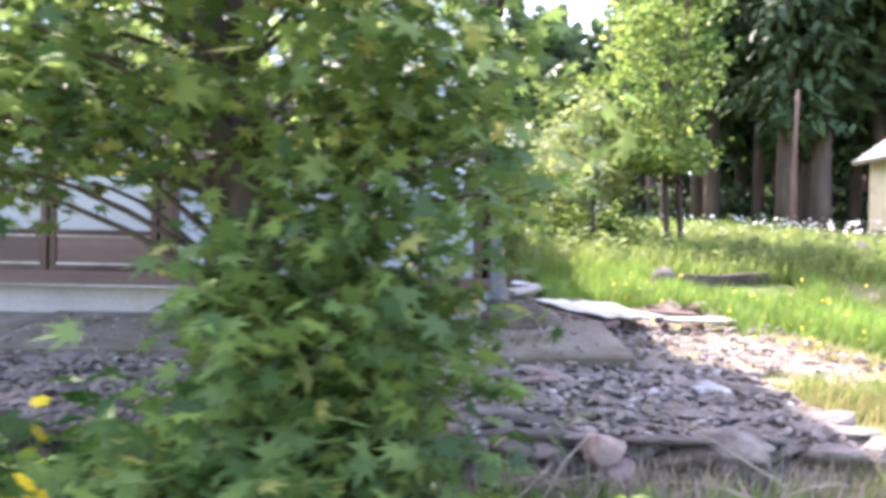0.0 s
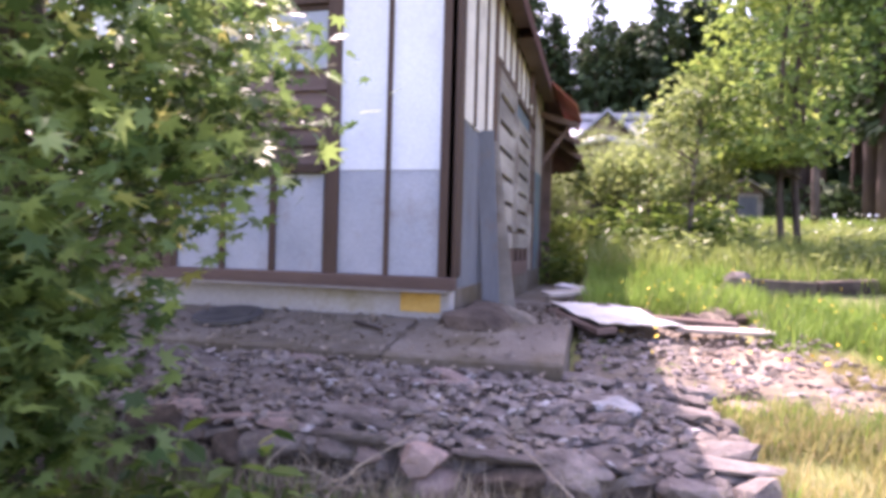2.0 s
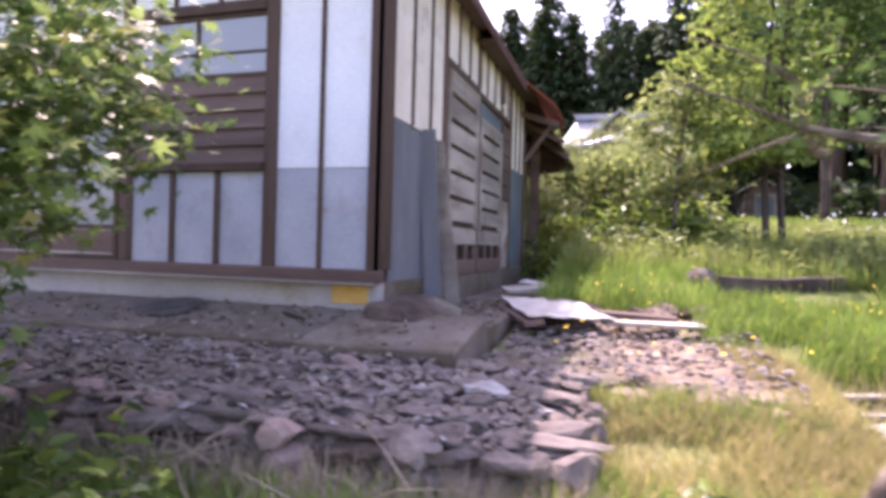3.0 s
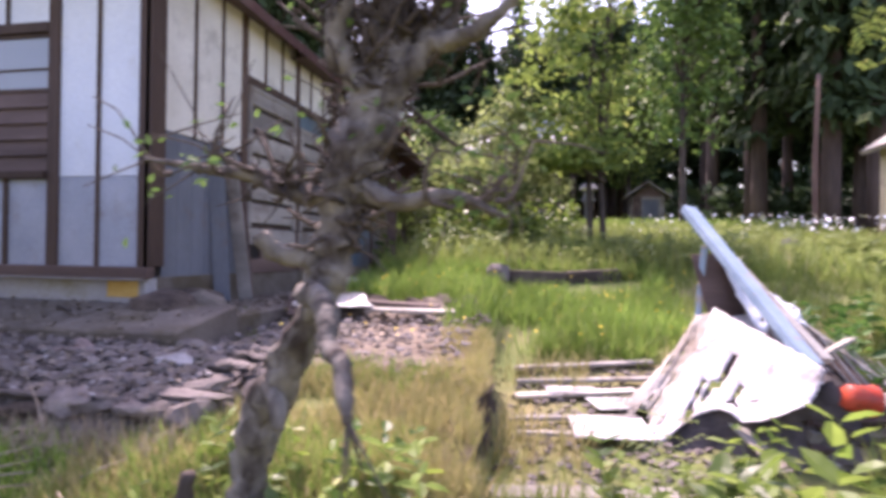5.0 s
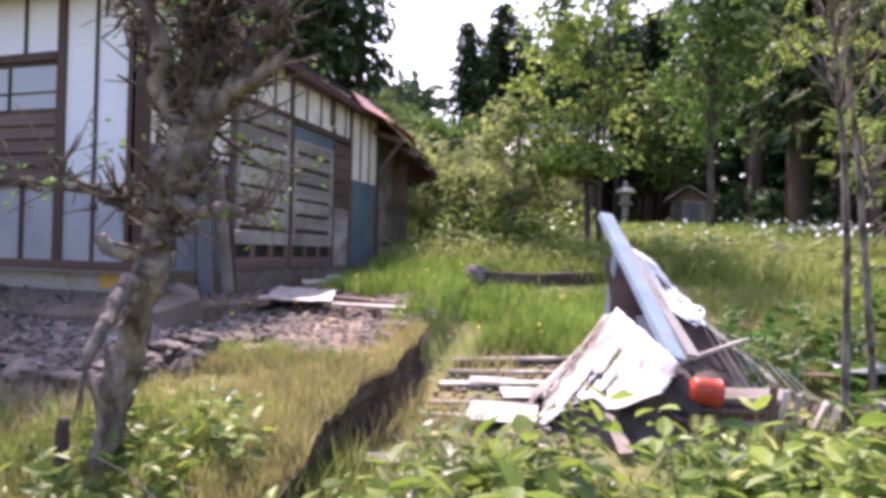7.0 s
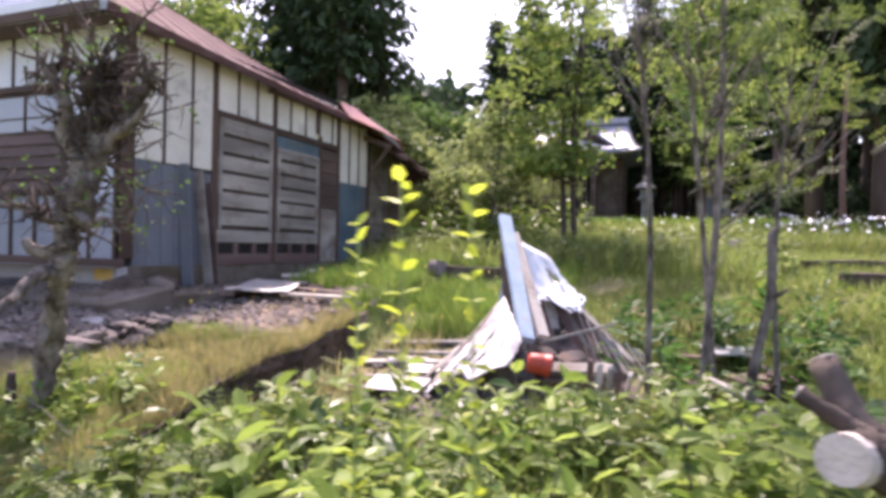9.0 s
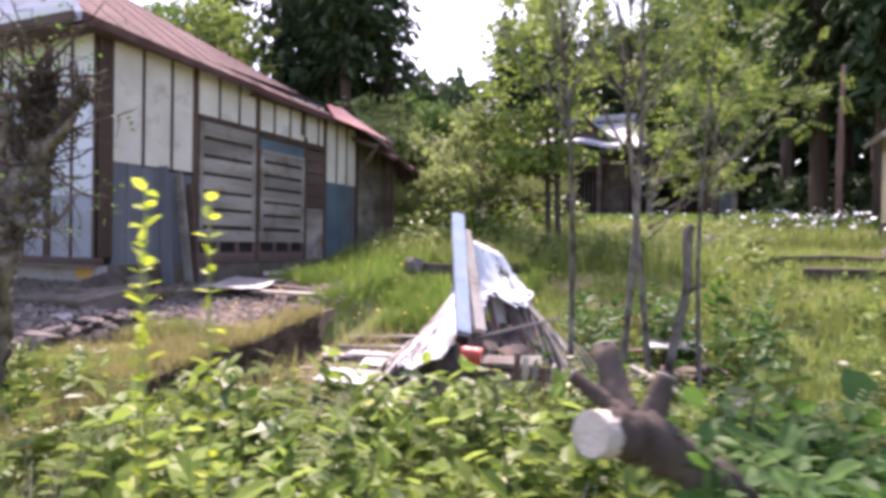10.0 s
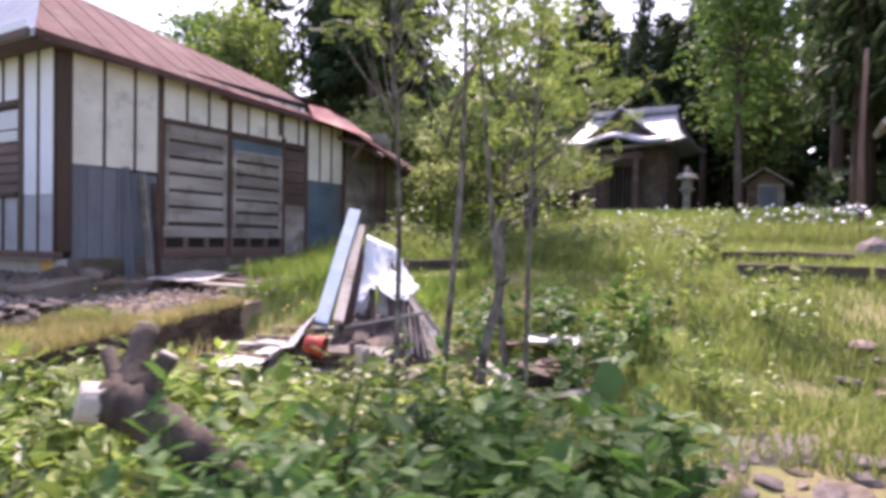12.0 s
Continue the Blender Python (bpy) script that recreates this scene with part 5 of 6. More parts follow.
def timber_edge(a, b, h, label, n=1):
    """Old dark timbers laid as the riser of a terrace."""
    a, b = np.array(a, float), np.array(b, float)
    for k in range(n):
        p, q = a + (b - a) * k / n, a + (b - a) * (k + 0.97) / n
        t = thing("terrace_timber", label, "timber", (p[0], p[1], float(land(p[0], p[1]))), "terrace edge timbers")
        zp, zq = float(land(p[0], p[1])) + h * 0.4, float(land(q[0], q[1])) + h * 0.4
        one_plank("beam", (p[0], p[1], zp), (q[0], q[1], zq), 0.12, h, M_BARKDARK, t, "", 0.03, 0.015)


timber_edge((8.1, 9.75), (9.7, 10.05), 0.16, "dark rotten timber edging a grass step", 2)
timber_edge((8.4, 8.6), (12.5, 8.1), 0.2, "dark rotten timber edging a grass step", 3)
timber_edge((3.25, 8.3), (4.7, 8.75), 0.17, "dark rotten timber edging a grass step", 2)


# ---- shrine, lantern, shed and store house beyond the grass ----
def shrine():
    cx, cy = 1.4, 31.5
    z = 2.6
    t = thing("shrine", "old timber shrine with a sweeping grey metal roof and front gable", "shrine", (cx, cy, z))
    one_box("plinth", (cx - 2.6, cy - 2.4, z - 0.3), (cx + 2.6, cy + 3.2, z + 0.45), M_LANTERN, t)
    one_box("wall", (cx - 2.0, cy - 0.6, z + 0.45), (cx + 2.0, cy + 2.8, z + 3.4), M_SHRINEWOOD, t)
    for x in (-2.0, -0.75, 0.75, 2.0):
        one_box("pillar", (cx + x - 0.12, cy - 0.82, z + 0.45), (cx + x + 0.12, cy - 0.58, z + 3.4), M_BOARD, t)
    for x in (-0.95, 0.95):
        one_box("porch_pillar", (cx + x - 0.12, cy - 2.2, z + 0.4), (cx + x + 0.12, cy - 1.96, z + 3.1), M_BOARD, t)
    one_box("porch_beam", (cx - 1.3, cy - 2.22, z + 2.75), (cx + 1.3, cy - 1.95, z + 3.05), M_BOARD, t)
    # Black box behind the lattice: the shade inside is painted on.
    d = one_box("door", (cx - 0.66, cy - 0.66, z + 0.5), (cx + 0.66, cy - 0.6, z + 2.6), M_DARK, t, "doorway with its inner shade painted black")
    for k in range(7):
        one_box("lattice_bar", (cx - 0.62 + 0.2 * k, cy - 0.7, z + 0.55), (cx - 0.58 + 0.2 * k, cy - 0.66, z + 2.55), M_SHRINEWOOD, d)
    for k in range(4):
        one_box("step", (cx - 0.9, cy - 3.2 + 0.28 * k, z - 0.25), (cx + 0.9, cy - 2.9 + 0.28 * k, z + 0.0 + 0.12 * k), M_LANTERN, t)
    # sweeping roof: eave rectangle to ridge, curved in section
    n, m = 14, 24
    def surf(sign):
        v = []
        for i in range(n + 1):
            s = i / n
            zz = z + 3.45 + 2.0 * (s ** 1.55)
            yy = cy + 1.1 + sign * (3.0 * (1 - s))
            half = 3.15 - 1.0 * s ** 0.8
            for j in range(m + 1):
                u = j / m * 2 - 1
                lift = 0.28 * abs(u) ** 3 * (1 - s)
                v.append((cx + u * half, yy, zz + lift))
        f = [[i * (m + 1) + j, i * (m + 1) + j + 1, (i + 1) * (m + 1) + j + 1, (i + 1) * (m + 1) + j] for i in range(n) for j in range(m)]
        return v, f
    v, f = joined([surf(-1), surf(1)])
    rf = solid("roof", v, f, M_TILE, t, "grey metal roof with swept eaves", True)
    so = rf.modifiers.new("thick", "SOLIDIFY")
    so.thickness = 0.14
    rd = one_box("ridge", (cx - 2.2, cy + 0.9, z + 5.38), (cx + 2.2, cy + 1.3, z + 5.62), M_TILE, t, "", 0.03)
    one_box("ridge_cap", (cx - 2.3, cy + 0.95, z + 5.62), (cx + 2.3, cy + 1.25, z + 5.7), M_TILE, rd)
    # front gable
    g = [(cx - 1.75, cy - 1.5, z + 3.75), (cx, cy - 1.5, z + 5.15), (cx + 1.75, cy - 1.5, z + 3.75)]
    gv = g + [(x, cy - 1.42, zz) for x, y, zz in g]
    ga = solid("gable", gv, [[0, 1, 2], [5, 4, 3], [0, 3, 4, 1], [1, 4, 5, 2], [2, 5, 3, 0]], M_BOARD, t, "dark timber gable")
    for sgn in (-1, 1):
        pts = [(cx + sgn * 2.05, cy, z + 3.62), (cx + sgn * 1.1, cy, z + 4.28), (cx, cy, z + 5.3)]
        v = []
        for x, y, zz in pts:
            v += [(x, cy - 1.75, zz), (x, cy + 1.0, zz + 0.02)]
        s = solid("gable_roof", v, [[0, 2, 3, 1], [2, 4, 5, 3]], M_TILE, ga)
        th = s.modifiers.new("thick", "SOLIDIFY")
        th.thickness = 0.12
    # curved eave over the porch
    v = []
    for j in range(m + 1):
        u = j / m * 2 - 1
        zz = z + 3.45 + 0.42 * math.exp(-(u * 2.4) ** 2) + 0.16 * abs(u) ** 3
        v += [(cx + u * 2.6, cy - 2.75, zz), (cx + u * 2.6, cy - 1.7, zz + 0.32), (cx + u * 2.6, cy - 2.75, zz - 0.14)]
    f = []
    for j in range(m):
        f += [[j * 3, j * 3 + 3, j * 3 + 4, j * 3 + 1], [j * 3 + 2, j * 3 + 5, j * 3 + 3, j * 3]]
    solid("porch_roof", v, f, M_TILE, t, "bowed porch eave", True)


shrine()


def lantern(x, y):
    z = float(land(x, y))
    t = thing("stone_lantern", "weathered granite lantern beside the shrine path", "lantern", (x, y, z), "stone lanterns")
    def turned(name, prof, seg):
        v, f = [], []
        for r, h in prof:
            for k in range(seg):
                a = 6.2832 * (k + 0.5) / seg
                v.append((x + r * math.cos(a), y + r * math.sin(a), z + h))
        for i in range(len(prof) - 1):
            for k in range(seg):
                f.append([i * seg + k, i * seg + (k + 1) % seg, (i + 1) * seg + (k + 1) % seg, (i + 1) * seg + k])
        f.append([(len(prof) - 1) * seg + k for k in range(seg)])
        solid(name, v, f, M_LANTERN, t)
    turned("base", [(0.42, -0.1), (0.42, 0.18), (0.3, 0.3)], 6)
    turned("shaft", [(0.2, 0.3), (0.15, 0.7), (0.15, 1.0), (0.2, 1.25)], 12)
    turned("fire_box", [(0.34, 1.25), (0.36, 1.36), (0.24, 1.4), (0.24, 1.7)], 6)
    turned("cap", [(0.25, 1.7), (0.52, 1.78), (0.3, 1.98), (0.1, 2.06)], 6)
    turned("finial", [(0.1, 2.06), (0.13, 2.16), (0.02, 2.32)], 10)


lantern(4.75, 28.3)
lantern(-1.4, 28.3)


def shed():
    x0, x1, y0, y1 = 6.85, 8.3, 31.0, 33.0
    z = 2.45
    t = thing("shed", "small weathered timber shed with a gabled roof", "shed", ((x0 + x1) / 2, (y0 + y1) / 2, z))
    one_box("wall", (x0, y0, z), (x1, y1, z + 1.75), M_GREYWOOD, t)
    one_box("stone_footing", (x0 - 0.1, y0 - 0.1, z - 0.3), (x1 + 0.1, y1 + 0.1, z + 0.06), M_LANTERN, t)
    one_box("door", (x0 + 0.45, y0 - 0.05, z + 0.08), (x0 + 1.2, y0 - 0.004, z + 1.6), M_TIN, t, "grey door leaf")
    for k in range(4):
        one_box("board", (x0 + 0.02 + 0.1 * k, y0 - 0.02, z + 0.06), (x0 + 0.11 + 0.1 * k, y0 - 0.003, z + 1.75), M_BOARD, t)
    m = (x0 + x1) / 2
    v = [(x0, y0 + 0.01, z + 1.75), (m, y0 + 0.01, z + 2.3), (x1, y0 + 0.01, z + 1.75), (x0, y0 + 0.08, z + 1.75), (m, y0 + 0.08, z + 2.3), (x1, y0 + 0.08, z + 1.75)]
    solid("gable", v, [[0, 2, 1], [3, 4, 5], [0, 1, 4, 3], [1, 2, 5, 4]], M_BOARD, t)
    for sgn in (-1, 1):
        e = m + sgn * 1.05
        v = [(m, y0 - 0.4, z + 2.42), (e, y0 - 0.4, z + 1.72), (e, y1 + 0.3, z + 1.72), (m, y1 + 0.3, z + 2.42)]
        s = solid("roof", v, [[0, 1, 2, 3]], M_GREYWOOD, t)
        th = s.modifiers.new("thick", "SOLIDIFY")
        th.thickness = 0.07


shed()


def store():
    x0, x1, y0, y1 = 10.6, 15.0, 14.3, 15.4
    z = 1.6
    t = thing("store_house", "plastered store house with a low tiled roof by the wood", "house", ((x0 + x1) / 2, 14.8, z))
    one_box("wall", (x0, y0, z), (x1, y1, z + 2.3), M_PLASTER, t)
    one_box("skirting", (x0 - 0.03, y0 - 0.03, z - 0.2), (x1 + 0.03, y1 + 0.03, z + 0.5), M_BOARD, t)
    one_box("corner_post", (x0 - 0.03, y0 - 0.04, z + 0.5), (x0 + 0.12, y0 + 0.1, z + 2.3), M_BOARD, t)
    m = (x0 + x1) / 2
    v = [(x0, y0 + 0.02, z + 2.3), (m, y0 + 0.02, z + 3.7), (x1, y0 + 0.02, z + 2.3), (x0, y0 + 0.12, z + 2.3), (m, y0 + 0.12, z + 3.7), (x1, y0 + 0.12, z + 2.3)]
    solid("gable", v, [[0, 2, 1], [3, 4, 5], [0, 1, 4, 3], [1, 2, 5, 4]], M_PLASTER, t)
    for sgn in (-1, 1):
        e = m + sgn * 2.5
        v = [(m, y0 - 0.5, z + 3.85), (e, y0 - 0.5, z + 2.1), (e, y1 + 0.15, z + 2.1), (m, y1 + 0.15, z + 3.85)]
        s = solid("roof", v, [[0, 1, 2, 3]], M_GREYWOOD, t)
        th = s.modifiers.new("thick", "SOLIDIFY")
        th.thickness = 0.1
    one_plank("barge_board", (x0 - 0.3, y0 - 0.48, z + 2.1), (m, y0 - 0.48, z + 3.74), 0.04, 0.16, M_BOARD, t)
    w = one_box("window", (x0 + 1.0, y0 - 0.03, z + 1.0), (x0 + 2.0, y0 - 0.003, z + 1.7), M_BROWN, t)
    one_box("pane", (x0 + 1.06, y0 - 0.04, z + 1.06), (x0 + 1.94, y0 - 0.032, z + 1.64), M_GLASS, w)


store()
st = thing("stone_post", "square grey stone post standing in shrubs", "post", (-0.28, 18.0, float(land(-0.28, 18.0))))
one_box("shaft", (-0.48, 17.8, 1.8), (-0.08, 18.2, 3.15), M_LANTERN, st, "", 0.04)


# ---- undergrowth ----
def in_house(x, y):
    return (x < 1.42) & (y > 3.95) & (y < 13.2)


def grass(name, label, material, x0, x1, y0, y1, n, height, width=1.0, seed=0, mask=None, patchy=0.0, ground=None):
    rng = np.random.default_rng(seed)
    x, y = rng.uniform(x0, x1, n), rng.uniform(y0, y1, n)
    keep = ~in_house(x, y) & ~((x < 2.05) & (y > 2.9) & (y < 4.4))
    if mask is not None:
        keep &= mask(x, y)
    if patchy:
        p = np.array([noise.noise(Vector((a * 1.3, b * 1.3, seed))) for a, b in zip(x, y)])
        keep &= p + rng.normal(0, 0.15, n) > patchy - 0.5
    x, y = x[keep], y[keep]
    n = len(x)
    P = np.stack([x, y, (ground or land)(x, y) - 0.02], 1)
    tall = height * rng.uniform(0.45, 1.25, n)
    R = rotations(n, rng, 0.22)
    t = np.array(BLADE) * np.array([1, 1, 1])
    R = R * np.ones((n, 1, 1))
    R[:, :, 0] *= (width / height)
    v, f = scatter(t, BLADE_F, P, R, tall)
    g = solid(name, v, f, material)
    return tagged(g, label, "grass", kind="stuff")


def off_boards(x, y):
    return ~((x > 3.55) & (x < 5.6) & (y > 3.3) & (y < 6.0))


grass("lush_grass", "lush bright green grass beside the farmhouse", M_LUSH, 1.35, 5.2, 5.6, 9.0, 26000, 0.26, 0.28, 1, lambda x, y: ~((x < 2.9) & (y < 6.8)) & ~((x > 3.4) & (x < 5.9) & (y < 5.95)) & ~((x > 3.1) & (x < 4.9) & (y > 8.0) & (y < 8.7)), 0.15)
grass("dry_grass", "thin dry grass on the terrace", M_DRYGRASS, 1.9, 3.6, 1.7, 4.3, 34000, 0.14, 0.2, 2, lambda x, y: (x < terrace_edge(y) - 0.03) & ~((x > 1.9) & (x < 3.3) & (y > 4.2)), 0.1)
grass("dry_grass", "tufts of dry grass at the terrace edge", M_DRYGRASS, 3.4, 4.2, 3.3, 5.9, 1500, 0.3, 0.2, 3, lambda x, y: x > terrace_edge(y) + 0.16, 0.5)
grass("edge_grass", "dry grass hanging over the terrace edge", M_DRYGRASS, 3.0, 3.9, 1.9, 5.5, 26000, 0.15, 0.2, 15, lambda x, y: (x > terrace_edge(y) - 0.28) & (x < terrace_edge(y) + 0.1), 0.2, lambda x, y: land(x - 0.4, y))
grass("terrace_grass", "green tufts of grass on the terrace", M_LUSH, 2.0, 3.6, 2.0, 4.3, 9000, 0.17, 0.2, 13, lambda x, y: x < terrace_edge(y) - 0.03, 0.45)
grass("meadow_grass", "sunlit meadow grass", M_GRASS, 4.6, 13.5, 5.8, 13.5, 76000, 0.17, 0.34, 4, lambda x, y: ~((x > 4.7) & (x < 6.3) & (y < 6.0)) & ~((x < 4.9) & (y > 7.8) & (y < 8.75)), 0.1)
grass("meadow_grass", "sunlit grass near the path", M_GRASS, 6.9, 12.5, 2.3, 6.2, 46000, 0.13, 0.3, 5, lambda x, y: ~((x > 8.85) & (x < 9.6) & (y > 3.3) & (y < 4.25)), 0.25)
grass("tall_grass", "tall grass along the rise", M_GRASS, -0.5, 13.5, 8.6, 19.0, 60000, 0.42, 0.42, 6, lambda x, y: ~((x > 7.6) & (y < 12.2)) & ~((x > 10) & (y > 13)))
grass("far_grass", "rough grass towards the shrine", M_LUSH, -4, 12, 18.5, 31, 26000, 0.5, 0.7, 7, lambda x, y: ~((x > 10) & (y < 20)))
grass("verge_grass", "green grass below the stones", M_LUSH, -3.0, 3.2, 1.0, 2.75, 26000, 0.17, 0.22, 8, None, 0.25)
grass("path_grass", "short grass by the footpath", M_GRASS, -5.0, 12.0, -4.0, 1.4, 32000, 0.1, 0.3, 9, None, 0.3)
grass("weedy_grass", "mixed grass among weeds", M_GRASS, 3.6, 9.0, 0.9, 4.2, 22000, 0.34, 0.25, 10, lambda x, y: off_boards(x, y) & ~((x > 8.2) & (y > 2.8)))


def weed_shape(seed, pairs, tall, leaf, template=None):
    """One upright plant with pairs of pointed leaves, as verts and faces of leaves and of stem."""
    rng = np.random.default_rng(seed)
    P, yaw, size, pit = [], [], [], []
    for i in range(pairs):
        h = tall * (0.25 + 0.75 * (i + 1) / pairs)
        a = i * 1.57 + rng.normal(0, 0.3)
        for s in (0, math.pi):
            P.append((0.02 * rng.normal(), 0.02 * rng.normal(), h))
            yaw.append(a + s)
            size.append(leaf * (1.15 - 0.5 * i / pairs) * rng.uniform(0.8, 1.2))
            pit.append(rng.normal(0.15, 0.35))
    tv, tf = template or (OVAL, OVAL_F)
    v, f = scatter(tv, tf, np.array(P), rotations(len(P), rng, 0.3, np.array(yaw), np.array(pit)), np.array(size))
    sv, sf = tube_data([(0, 0, 0), (0.01, 0, tall * 0.5), (0, 0.01, tall)], [0.006, 0.005, 0.002], 4)
    return (v, f), (sv, sf)


def weeds(name, label, material, spots, seed, tall=0.5, leaf=0.14, pairs=5, template=None):
    rng = np.random.default_rng(seed)
    protos = [weed_shape(seed * 7 + k, pairs, 1.0, leaf / tall, template) for k in range(5)]
    x, y = spots
    kind = rng.integers(0, 5, len(x))
    size = tall * rng.uniform(0.35, 1.35, len(x))
    leaves, stems = [], []
    for k in range(5):
        i = kind == k
        P = np.stack([x[i], y[i], land(x[i], y[i]) - 0.02], 1)
        R = rotations(int(i.sum()), rng, 0.16)
        leaves.append(scatter(protos[k][0][0], protos[k][0][1], P, R, size[i]))
        stems.append(scatter(protos[k][1][0], protos[k][1][1], P, R, size[i]))
    v, f = joined(leaves)
    g = solid(name, v, f, material)
    tagged(g, label, "weeds", kind="stuff")
    v, f = joined(stems)
    under(solid("stems", v, f, M_STEM), g)


def band(n, x0, x1, y0, y1, seed, mask=None):
    rng = np.random.default_rng(seed)
    x, y = rng.uniform(x0, x1, n), rng.uniform(y0, y1, n)
    if mask is not None:
        k = mask(x, y)
        x, y = x[k], y[k]
    return x, y


def patches(x, y, scale, level, shift=0):
    """Where a coarse random field lies above a level."""
    return np.array([noise.noise(Vector((a * scale, b * scale, shift))) > level for a, b in zip(x, y)])


def not_log(x, y):
    return ~((np.abs(y - 1.45) < 0.3) & (x > 6.8) & (x < 7.45)) & off_boards(x, y) & ~((x > 5.3) & (x < 6.4) & (y > 3.6))


weeds("nettles", "dense bright green nettles along the path", M_WEED, band(700, 4.2, 7.6, 1.05, 3.2, 61, lambda x, y: not_log(x, y) & patches(x, y, 1.7, 0.02)), 3, 0.46, 0.125, 6)
weeds("mugwort", "feathery pale green mugwort in the weeds", M_SHRUB, band(170, 4.2, 8.3, 1.0, 3.2, 81, lambda x, y: not_log(x, y) & patches(x, y, 2.3, 0.0, 9)), 21, 0.5, 0.17, 6, FERN)
weeds("ground_ivy", "low round-leaved ground cover", M_YOUNGWEED, band(520, 4.2, 8.4, 0.95, 2.4, 82, lambda x, y: patches(x, y, 2.0, 0.0, 4)), 22, 0.16, 0.05, 4)
weeds("shaded_weeds", "dark leafy weeds under the maple", M_DOCK, band(150, -2.3, -0.5, 1.45, 2.5, 83), 23, 0.5, 0.11, 6)
weeds("tall_weeds", "tall broad-leaved weeds with pale green leaves", M_YOUNGWEED, band(130, 4.3, 7.5, 1.1, 2.8, 71, not_log), 13, 0.55, 0.14, 5)
weeds("tall_weeds", "tall leafy weeds beside the felled trunk", M_DOCK, band(110, 7.55, 8.7, 1.4, 2.0, 72), 14, 0.62, 0.11, 7)
weeds("tall_weeds", "dark weeds below the felled trunk", M_DOCK, band(80, 7.35, 8.15, 1.15, 1.55, 77), 17, 0.52, 0.11, 7)
weeds("tall_weeds", "tall leafy weeds before the felled trunk", M_WEED, band(46, 7.28, 7.62, 1.12, 1.4, 78), 18, 0.62, 0.1, 8)
weeds("tall_weeds", "tall dark weeds leaning on the felled trunk", M_DOCK, band(36, 7.42, 7.85, 1.3, 1.52, 79), 19, 0.78, 0.1, 9)
weeds("tall_weeds", "tall rank weeds standing in clumps in the meadow", M_WEED, band(150, 7.3, 9.2, 4.0, 7.5, 75, lambda x, y: patches(x, y, 1.3, 0.05, 2)), 15, 0.55, 0.1, 7)
weeds("bed_weeds", "sparse weeds growing through the stone bed", M_SHRUB, band(90, 0.9, 2.2, 3.2, 5.8, 76, lambda x, y: patches(x, y, 2.0, 0.0, 6)), 16, 0.16, 0.06, 4)
weeds("nettles", "bright green nettles round the heap", M_WEED, band(260, 4.4, 7.6, 3.0, 4.3, 62, not_log), 4, 0.42, 0.1, 6)
weeds("broad_weeds", "dark broad-leaved weeds beside the felled trunk", M_DOCK, band(200, 7.45, 8.7, 1.6, 3.4, 63, not_log), 5, 0.55, 0.13, 7)
weeds("broad_weeds", "dark broad-leaved weeds in the grass", M_DOCK, band(70, 6.0, 8.0, 4.3, 7.0, 64), 6, 0.42, 0.13, 6)
def stalks():
    """Dead pale stalks, bent and tangled, standing in the weeds."""
    rng = np.random.default_rng(89)
    data = []
    for k in range(520):
        x, y = rng.uniform(4.3, 8.0), rng.uniform(0.95, 2.6)
        z = float(land(x, y))
        a, L = rng.uniform(0, 6.28), rng.uniform(0.25, 0.75)
        up = rng.uniform(0.2, 1.0)
        p = np.array([x, y, z])
        q = p + np.array([math.cos(a) * (1 - up), math.sin(a) * (1 - up), up * 0.85]) * L
        m = (p + q) / 2 + np.array([0, 0, 0.12 * L]) + rng.normal(0, 0.03, 3)
        r = rng.uniform(0.0025, 0.006)
        pts, rad = smooth_line([p, m, q], [r, r * 0.8, r * 0.4], 6)
        data.append(tube_data(pts, rad, 4))
    v, f = joined(data)
    tagged(solid("dead_stalks", v, f, M_STRAWSTALK), "pale dead stalks tangled in the weeds", "stalks", kind="stuff")
    for k, (x, y, h, lx) in enumerate(((6.75, 1.75, 0.95, -0.1), (6.2, 1.5, 0.75, 0.12), (5.4, 1.9, 0.8, -0.08), (7.45, 2.3, 0.9, 0.1))):
        z = float(land(x, y))
        t = thing("dark_sapling", "thin dark-stemmed sapling with a few green leaves", "sapling", (x, y, z), "dark saplings")
        pts, rad = smooth_line([(x, y, z - 0.02), (x + lx * 0.2, y, z + h * 0.5), (x + lx, y + 0.02, z + h)], [0.009, 0.007, 0.003], 10)
        v, f = tube_data(pts, rad, 6)
        solid("stem", v, f, M_BARKDARK, t, "", True)
        P = np.repeat(pts[4:], 4, 0) + rng.normal(0, 0.035, (24, 3))
        v, f = scatter(OVAL, OVAL_F, P, rotations(24, rng, 0.5), rng.uniform(0.06, 0.11, 24))
        solid("leaves", v, f, M_YOUNGWEED, t)


stalks()
weeds("low_weeds", "low leafy weeds below the maple", M_WEED, band(300, -2.2, 0.9, 1.3, 2.4, 65), 7, 0.34, 0.1, 5)
weeds("low_weeds", "low leafy weeds round the gnarled tree", M_WEED, band(150, 2.5, 4.2, 1.5, 2.7, 66), 8, 0.24, 0.08, 4)
weeds("meadow_weeds", "leafy weeds across the meadow", M_SHRUB, band(420, 1.5, 8.0, 8.8, 14, 67), 9, 0.42, 0.15, 5)
weeds("edge_weeds", "green shrubs of the meadow edge", M_WEED, band(260, -0.3, 4.0, 10.5, 17, 68), 10, 0.75, 0.2, 6)


